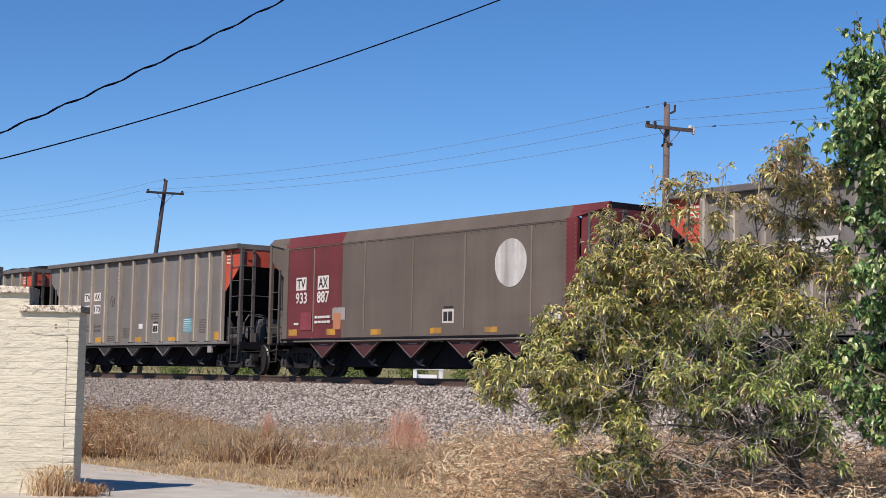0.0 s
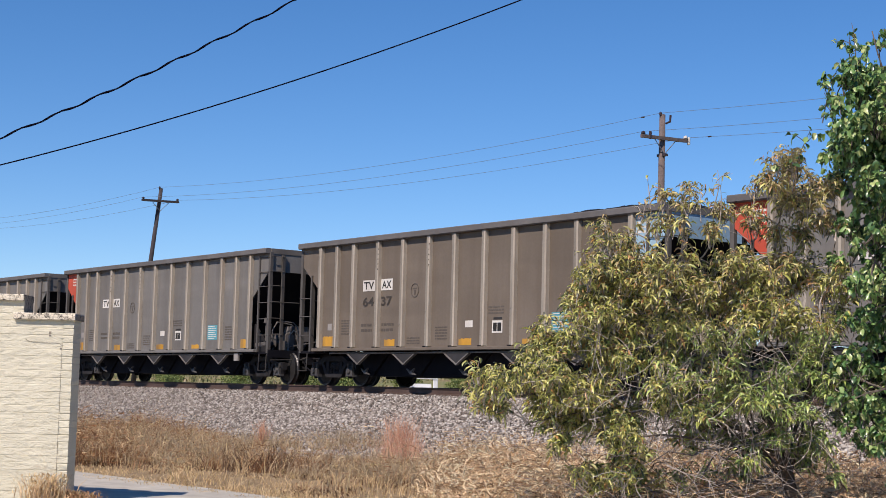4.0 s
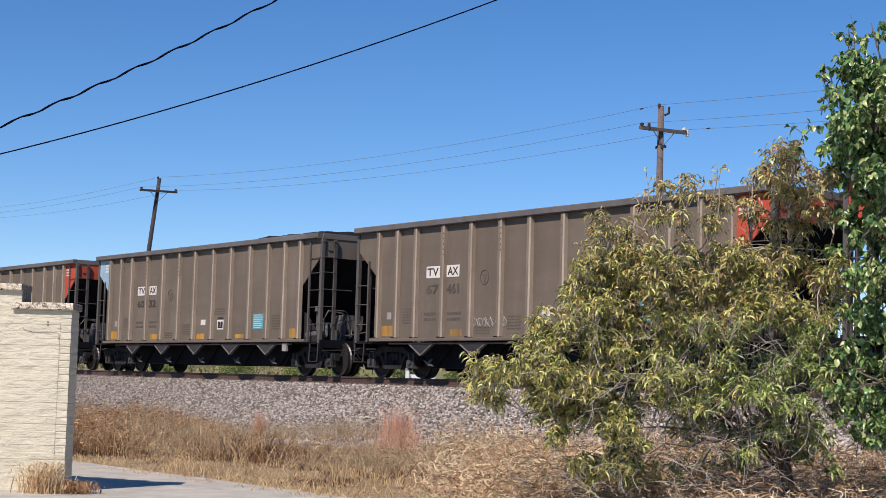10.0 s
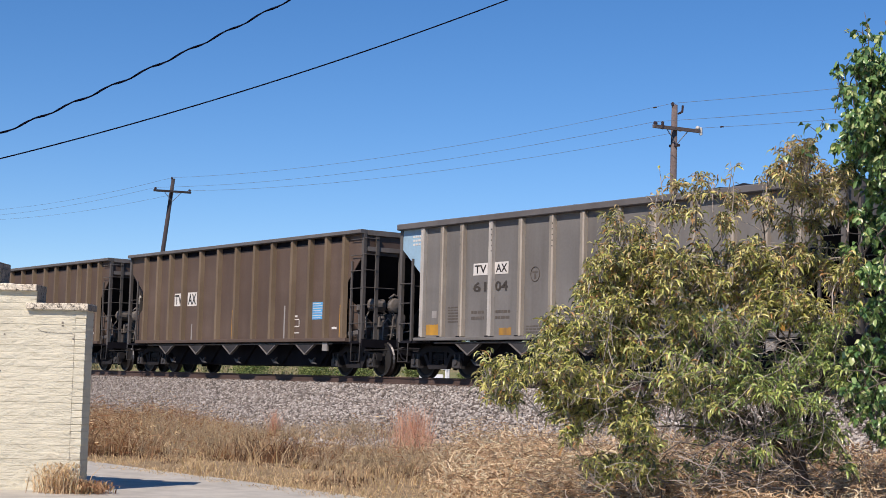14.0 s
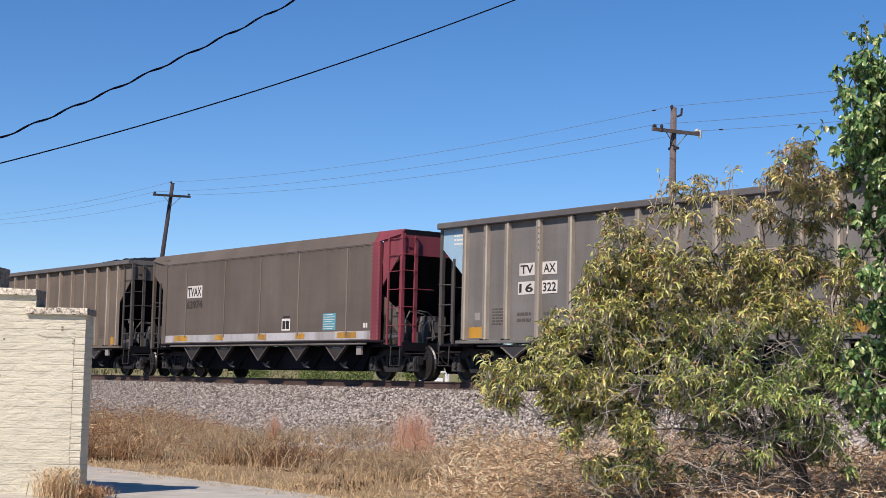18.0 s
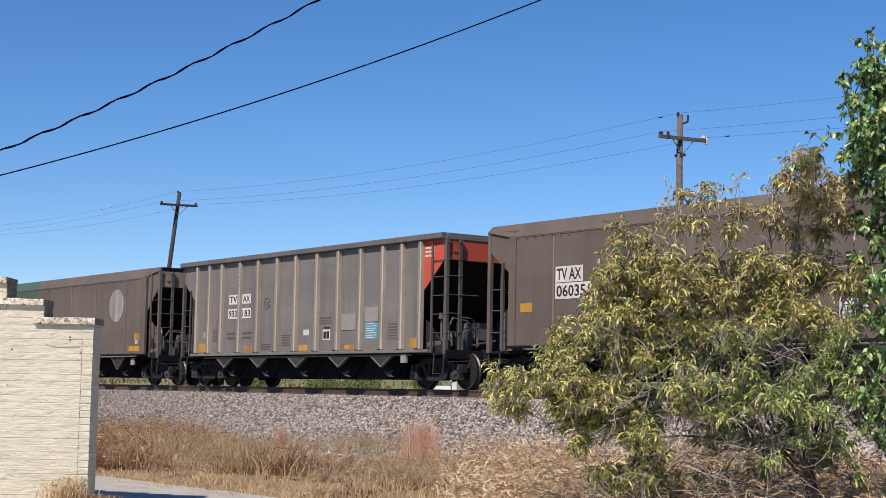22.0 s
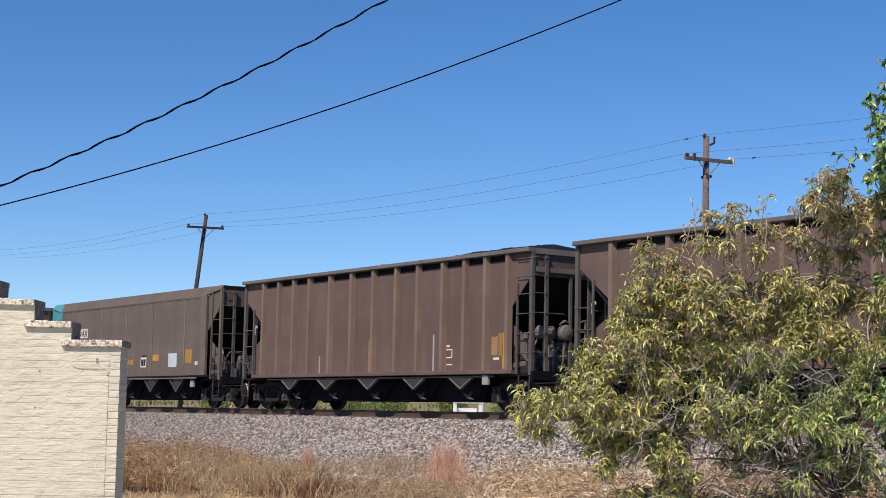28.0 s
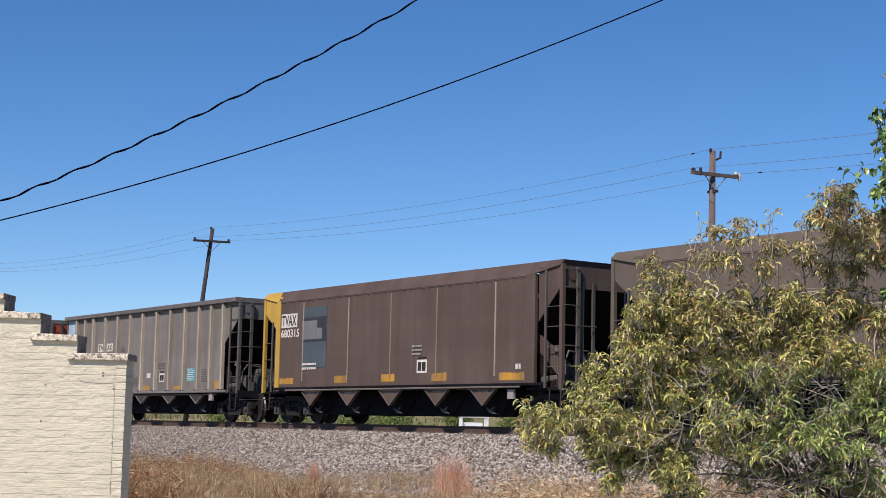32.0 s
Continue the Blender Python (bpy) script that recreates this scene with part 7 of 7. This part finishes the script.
    boughs_d = [(1.35, 0.56, 0.09), (1.51, 0.9, 0.07), (2.24, 0.52, 0.09), (1.64, 1.55, 0.09), (1.82, 1.56, 0.08), (1.47, 1.55, 0.08), (2.52, 1.78, 0.12), (2.77, 1.86, 0.12), (3.05, 1.92, 0.12), (3.33, 1.88, 0.12), (2.63, 1.53, 0.11),
                (3.23, 1.6, 0.11), (2.93, 1.49, 0.07), (2.55, 1.23, 0.11), (2.93, 1.26, 0.11), (3.21, 1.19, 0.1), (3.43, 1.4, 0.1), (2.68, 0.93, 0.1), (2.99, 0.89, 0.06), (2.49, 0.63, 0.07), (3.39, 0.95, 0.1), (3.54, 0.66, 0.07),
                (2.84, 0.64, 0.08), (3.1, 1.05, 0.12), (3.3, 0.78, 0.11), (3.62, 1.2, 0.10), (2.75, 1.38, 0.10), (3.1, 1.42, 0.11), (3.5, 1.7, 0.10), (3.6, 1.95, 0.10)]
    masses_a = [(3.42, 4.11, 0.1), (3.54, 4.07, 0.12), (3.73, 4.07, 0.14), (3.39, 3.89, 0.06), (3.54, 3.85, 0.13), (3.73, 3.83, 0.14), (3.27, 3.62, 0.07), (3.35, 3.52, 0.12), (3.54, 3.58, 0.17), (3.76, 3.58, 0.17), (3.23, 3.36, 0.07),
                (3.4, 3.33, 0.13), (3.59, 3.31, 0.17), (3.78, 3.29, 0.17), (3.49, 3.09, 0.14), (3.74, 3.05, 0.17), (3.54, 2.8, 0.14), (3.79, 2.76, 0.15), (3.5, 2.51, 0.12), (3.74, 2.46, 0.15), (3.43, 2.24, 0.11), (3.64, 2.17, 0.14),
                (3.84, 2.18, 0.14), (3.45, 1.93, 0.12), (3.69, 1.84, 0.15), (3.41, 1.59, 0.12), (3.65, 1.5, 0.15), (3.84, 1.6, 0.14), (3.29, 1.28, 0.08), (3.5, 1.21, 0.13)]
    masses_b = [(3.74, 1.17, 0.15), (3.55, 0.95, 0.11), (3.79, 0.91, 0.13), (3.98, 4.43, 0.14), (3.98, 4.08, 0.17), (4.03, 3.64, 0.19), (4.03, 3.15, 0.19), (4.03, 2.62, 0.19), (4.03, 2.09, 0.19), (4.03, 1.56, 0.19), (4.08, 1.04, 0.19),
                (4.32, 4.54, 0.22), (4.32, 3.99, 0.22), (4.37, 3.26, 0.22), (4.37, 2.53, 0.22), (4.37, 1.81, 0.22), (4.37, 1.19, 0.22), (3.84, 0.61, 0.13), (4.66, 3.66, 0.22), (4.66, 2.68, 0.22), (4.61, 1.81, 0.19)]
    shoots = [(1.9, 3.29), (1.87, 3.08), (2.52, 3.35), (2.41, 3.21), (2.53, 3.21), (2.58, 3.13), (2.19, 3.2), (2.83, 3.24), (2.93, 3.38), (3.08, 3.4), (3.21, 3.39), (1.47, 2.74), (1.75, 2.71), (1.39, 2.48), (0.36, 1.42)]
    pts = [spot(a, 14.1 + d * 0.7, z) for a, d, z in tips]
    tree("peach_tree", "peach tree with narrow drooping yellow-green autumn leaves", spot(3.27, 14.2, 0), pts, spot(3.1, 14.1, 1.0), 0.075, BARK, 14.1,
         boughs_a + boughs_b + boughs_c + boughs_d, shoots,
         [("rusty yellow turning leaves", TURNING, lambda a, z, n: z + 0.6 * n > 2.75),
          ("deeper green leaves low in the crown", DEEPLEAF, lambda a, z, n: (a + 0.5 * n > 2.25) & (z < 1.9)),
          ("loose crown of narrow olive leaves", PEACHLEAF, lambda a, z, n: a > -99)],
         (0.122, 0.0190, -0.25), 0.6, 11, 860.0, 10, 16, TWIGBARK, thicket=430, fill=0.40, fill_top=2.6, wide=1.45, top_wide=1.12, along=0.7)
    tips = [(3.72, 0.0, 4.5), (3.95, 0.3, 4.7), (3.62, 0.1, 4.1), (3.45, -0.1, 3.55), (3.9, -0.2, 3.5), (4.3, 0.2, 4.4), (4.2, -0.3, 3.0), (3.75, 0.2, 2.9), (4.5, 0.1, 4.6), (4.6, -0.2, 3.7),
            (4.1, -0.4, 2.3), (3.75, -0.5, 1.9), (4.4, 0.3, 2.2), (3.6, -0.5, 1.4), (4.2, -0.4, 1.3), (4.6, 0.0, 2.7), (4.6, -0.3, 1.7), (3.95, -0.4, 0.95), (3.55, -0.4, 2.6)]
    shoots = [(3.58, 4.6), (3.56, 4.5), (3.83, 4.53), (3.44, 4.17), (3.1, 3.41), (3.21, 3.64), (3.32, 3.96), (3.68, 4.3), (3.33, 4.15), (4.1, 4.75), (4.4, 4.9)]
    pts = [spot(a, 13.4 + d, z) for a, d, z in tips]
    tree("green_tree", "green leafy tree with small glossy leaves", spot(4.6, 13.6, 0), pts, spot(4.5, 13.5, 1.5), 0.07, BARK, 13.4, [(a + 0.08, z, q) for a, z, q in masses_a + masses_b], shoots,
         [("loose crown of small glossy leaves", GREENLEAF, lambda a, z, n: a > -99)], (0.082, 0.046, 0.25), 0.45, 23, 620.0, 10, 6, BARK, fill=0.34, wide=1.18, top_wide=1.12, along=0.5)


# ---- beyond the track ----
FARLEAF = island("far_leaf", [(0.0, (0.075, 0.120, 0.038)), (0.5, (0.165, 0.225, 0.068)), (1.0, (0.300, 0.315, 0.120))], 0.8, 0.1)
VANPAINT = plain("white_van_paint", (0.72, 0.73, 0.74), 0.06, 2.0, 0.35, 0.0)
RUSTCAR = plain("dull_red_brown_paint", (0.20, 0.085, 0.06), 0.2, 3.0, 0.5, 0.1)
FIELDGRASS = island("field_grass_blade", [(0.0, (0.12, 0.13, 0.055)), (0.3, (0.24, 0.24, 0.11)), (0.6, (0.38, 0.31, 0.18)), (0.8, (0.19, 0.20, 0.09)), (1.0, (0.50, 0.41, 0.27))], 0.85, 0.3)
GLASS = plain("dark_glass", (0.02, 0.025, 0.03), 0.1, 2.0, 0.08, 0.0)
TYRE = plain("tyre_rubber", (0.02, 0.02, 0.02), 0.2, 10.0, 0.9, 0.2)


def far_side():
    for k, (x, y, sx, sz) in enumerate(((-104.5, 68, 3.4, 2.6), (-112, 69, 2.6, 2.2), (-86, 66, 2.2, 2.0), (-72, 64, 2.8, 1.9), (-128, 72, 4.0, 2.4), (-60, 62, 2.0, 1.8), (-150, 76, 4.0, 2.6), (-110, 78, 2.0, 1.6), (-118, 66, 1.6, 1.3), (-81, 74, 3.2, 1.7), (-66, 72, 2.4, 1.6), (-138, 70, 2.2, 1.5), (-91, 82, 3.0, 1.9), (-76, 60, 1.2, 1.0), (-101, 62, 1.5, 1.0))):
        b = thing("bush", "green leafy bush in the field behind the track", "bush", "bushes behind the track", at=pose(x, y, float(rise(y)) - 0.03))
        n = 2600
        d = rng.normal(0, 1, (n, 3))
        d /= np.linalg.norm(d, axis=1)[:, None]
        rad = rng.random(n) ** 0.4 * (0.8 + 0.35 * np.array([noise.noise((v[0] * 2 + k * 5, v[1] * 2, v[2] * 2)) for v in d]))
        p = d * rad[:, None] * np.array([sx, 1.3, sz * 0.52]) + np.array([0, 0, sz * 0.5])
        p[:, 2] = np.maximum(p[:, 2], 0.02)
        vs, fs = leaf_cloud(p, 0.17, 0.10, 0.2, 40 + k)
        part("crown", arrays_mesh("crown", vs, fs, FARLEAF), b)["kind"] = "stuff"
        part("stem", Geo().tube([(0, 0, -0.05), (0.05, 0, sz * 0.5)], [0.08, 0.03], 6).mesh("stem", BARK), b)
    n = 15000
    x = rng.uniform(-1000, 60, n)
    y = 330 + 40 * np.sin(x * 0.013) + rng.normal(0, 6, n)
    top = 11 + 3.5 * np.sin(x * 0.05) + 1.2 * np.sin(x * 0.21 + 1)
    p = np.stack([x, y, 3.3 + rng.random(n) ** 0.8 * top], 1)
    vs, fs = leaf_cloud(p, 2.2, 1.7, 0.2, 77)
    thing("far_woods", "low distant tree line beyond the field", "woods", kind="stuff", me=arrays_mesh("far_woods", vs, fs, FARLEAF))
    far_vehicles()


def far_vehicles():
    """A white rack trailer, a red-brown car and odds and ends left in the field."""
    trailer = thing("white_trailer", "white flatbed trailer with a pipe rack in the field", "trailer", at=pose(-85.2, 61.7, float(rise(61.7)) - 0.01, 0, 0, 147))
    part("bed", Geo().chamfer(-2.7, 2.6, -0.92, 0.92, 0.55, 0.78, 0.03).mesh("bed", VANPAINT), trailer)
    part("toolbox", Geo().chamfer(1.2, 1.75, -0.7, 0.7, 0.78, 1.32, 0.04).mesh("toolbox", VANPAINT), trailer, "white metal toolbox")
    for s in (-1, 1):
        for x in (-0.4, 0.6):
            part("wheel", Geo().lathe_y([(0.0, -0.11), (0.2, -0.11), (0.33, -0.1), (0.36, 0), (0.33, 0.1), (0.2, 0.11), (0.0, 0.11)], 16).mesh("wheel", TYRE), trailer, at=pose(x, s * 0.84, 0.36))
        for x in (-2.5, -0.9, 0.8):
            part("rack_post", Geo().tube([(x, s * 0.85, 0.78), (x, s * 0.85, 1.66)], 0.06, 6).mesh("rack_post", VANPAINT), trailer)
        part("rack_rail", Geo().tube([(-2.6, s * 0.85, 1.66), (0.9, s * 0.85, 1.68)], 0.075, 6).mesh("rack_rail", VANPAINT), trailer)
    part("rack_bar", Geo().tube([(-2.5, -0.85, 1.66), (-2.5, 0.85, 1.66)], 0.06, 6).mesh("rack_bar", VANPAINT), trailer)
    x, y = -83.6, 65.2
    car = thing("red_brown_car", "dull red-brown car parked beside the white trailer", "car", at=pose(x, y, float(rise(y)) - 0.01, 0, 0, 150))
    prof = [(-2.2, 0.4), (2.15, 0.4), (2.2, 0.8), (1.2, 0.95), (0.5, 1.42), (-1.0, 1.45), (-1.7, 1.0), (-2.2, 0.95)]
    part("body", Geo().prism(prof, -0.86, 0.86).mesh("body", RUSTCAR), car)
    for s in (-1, 1):
        part("window", Geo().prism([(-1.35, 1.0), (0.95, 1.0), (0.42, 1.36), (-0.95, 1.38)], *sorted((s * 0.861, s * 0.872))).mesh("window", GLASS), car, "dark side window")
        for xx in (-1.35, 1.35):
            part("wheel", Geo().lathe_y([(0.0, -0.1), (0.2, -0.1), (0.3, -0.09), (0.32, 0), (0.3, 0.09), (0.2, 0.1), (0.0, 0.1)], 16).mesh("wheel", TYRE), car, at=pose(xx, s * 0.8, 0.32))
    part("rear_window", Geo().prism([(-1.66, 1.05), (-1.63, 1.02), (-1.06, 1.40), (-1.09, 1.43)], -0.68, 0.68).mesh("rear_window", GLASS), car, "dark rear window")
    # odds and ends
    r = random.Random(8)
    for x, y, n in ((-114.6, 61.4, 15), (-107.6, 63.6, 5), (-86.0, 76.0, 5), (-124.0, 62.0, 6)):
        heap = thing("scrap_heap", "low scatter of white panels, crates and rusty drums", "scrap heap", "scrap heaps in the field", at=pose(x, y, float(rise(y)) - 0.02))
        for k in range(n):
            u, v = r.gauss(0, 0.16 * n), r.gauss(0, 0.5)
            if k % 3 == 2:
                part("drum", Geo().lathe_y([(0.0, -0.42), (0.28, -0.42), (0.3, -0.4), (0.29, 0.0), (0.3, 0.4), (0.28, 0.42), (0.0, 0.42)], 12).mesh("drum", RUSTCAR), heap, "rusty drum", pose(u, v, 0.3, 0, 0, r.uniform(0, 180)))
            else:
                w, d, t = r.uniform(0.25, 0.6), r.uniform(0.1, 0.4), r.uniform(0.3, 0.95)
                part("crate", Geo().chamfer(-w, w, -d, d, 0, t, 0.03).mesh("crate", VANPAINT if r.random() < 0.6 else BARK), heap, at=pose(u, v, 0, 0, 0, r.uniform(0, 180)))
    # rough grass of the field
    f = thing("field_grass", "rough green and tan grass in the field", "grass", kind="stuff")
    n = 42000
    ang, dist = np.radians(rng.uniform(19, 56, n)), rng.uniform(95, 260, n)
    p = np.stack([-dist * np.cos(ang), dist * np.sin(ang), np.zeros(n)], 1)
    p = p[(p[:, 1] > 31) & (rng.random(n) < 0.5 + 1.2 * lumps(p, 0.05, 61))]
    p[:, 2] = rise(p[:, 1])
    part("blade_mass", blades("blade_mass", p, np.clip(0.5 + 0.9 * lumps(p, 0.1, 62), 0.1, 1.3) * rng.uniform(0.6, 1.2, len(p)), rng.uniform(0.10, 0.26, len(p)), 0.9, FIELDGRASS, segs=2), f)["kind"] = "stuff"


brick_wall()
power_lines()
near_cables()
meadow()
trees()
far_side()

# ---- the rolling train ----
PITCH = (16.22, 16.2, 16.15, 16.19, 16.17, 16.18, 16.11, 16.12, 16.13, 16.12, 16.2, 16.31, 16.28, 16.14, 16.18, 16.05, 16.05, 16.04, 16.07, 16.12, 16.07, 16.07, 16.21, 16.09, 16.1, 16.19, 16.16, 16.25, 16.06, 15.97, 16.04, 16.08, 16.18, 16.15, 16.15)
HEAD = ((0, -39.83), (2, -6.43), (4, 26.87), (6, 60.14), (8, 93.39), (10, 126.62), (12, 159.8), (14, 192.92), (16, 225.99), (18, 259.02), (20, 292.04), (22, 325.07), (24, 358.15), (26, 391.25), (28, 424.31), (30, 457.16), (32, 489.54))


def head_at(t):
    return float(np.interp(t, [h[0] for h in HEAD], [h[1] for h in HEAD]))


def motions():
    """The train rolls along the track; its wheels turn while they pass in view."""
    for index, car, wheels in TRAIN:
        back = -16.2 if index < 0 else sum(PITCH[:index])
        walk(car, [(t, pose(s - back + HALF, TRACK_Y, RAIL_Z - FLOOR_DROP)) for t, s in HEAD])
        ticks_seen = [k for k in range(0, 961) if -74 < head_at(k / 30) - back + HALF < -6]
        ticks = sorted({0, 960, *ticks_seen})
        for n, w in enumerate(wheels):
            x0 = (-1 if n % 2 == 0 else 1) * 0.89
            rows = []
            for k in ticks:
                kk = min(max(k, ticks_seen[0]), ticks_seen[-1])
                turn = math.degrees((head_at(kk / 30) - head_at(ticks_seen[0] / 30)) / 0.457)
                rows.append((k / 30, pose(x0, 0, 0.457, 0, turn + 40 * n, 0)))
            walk(w, rows)


motions()
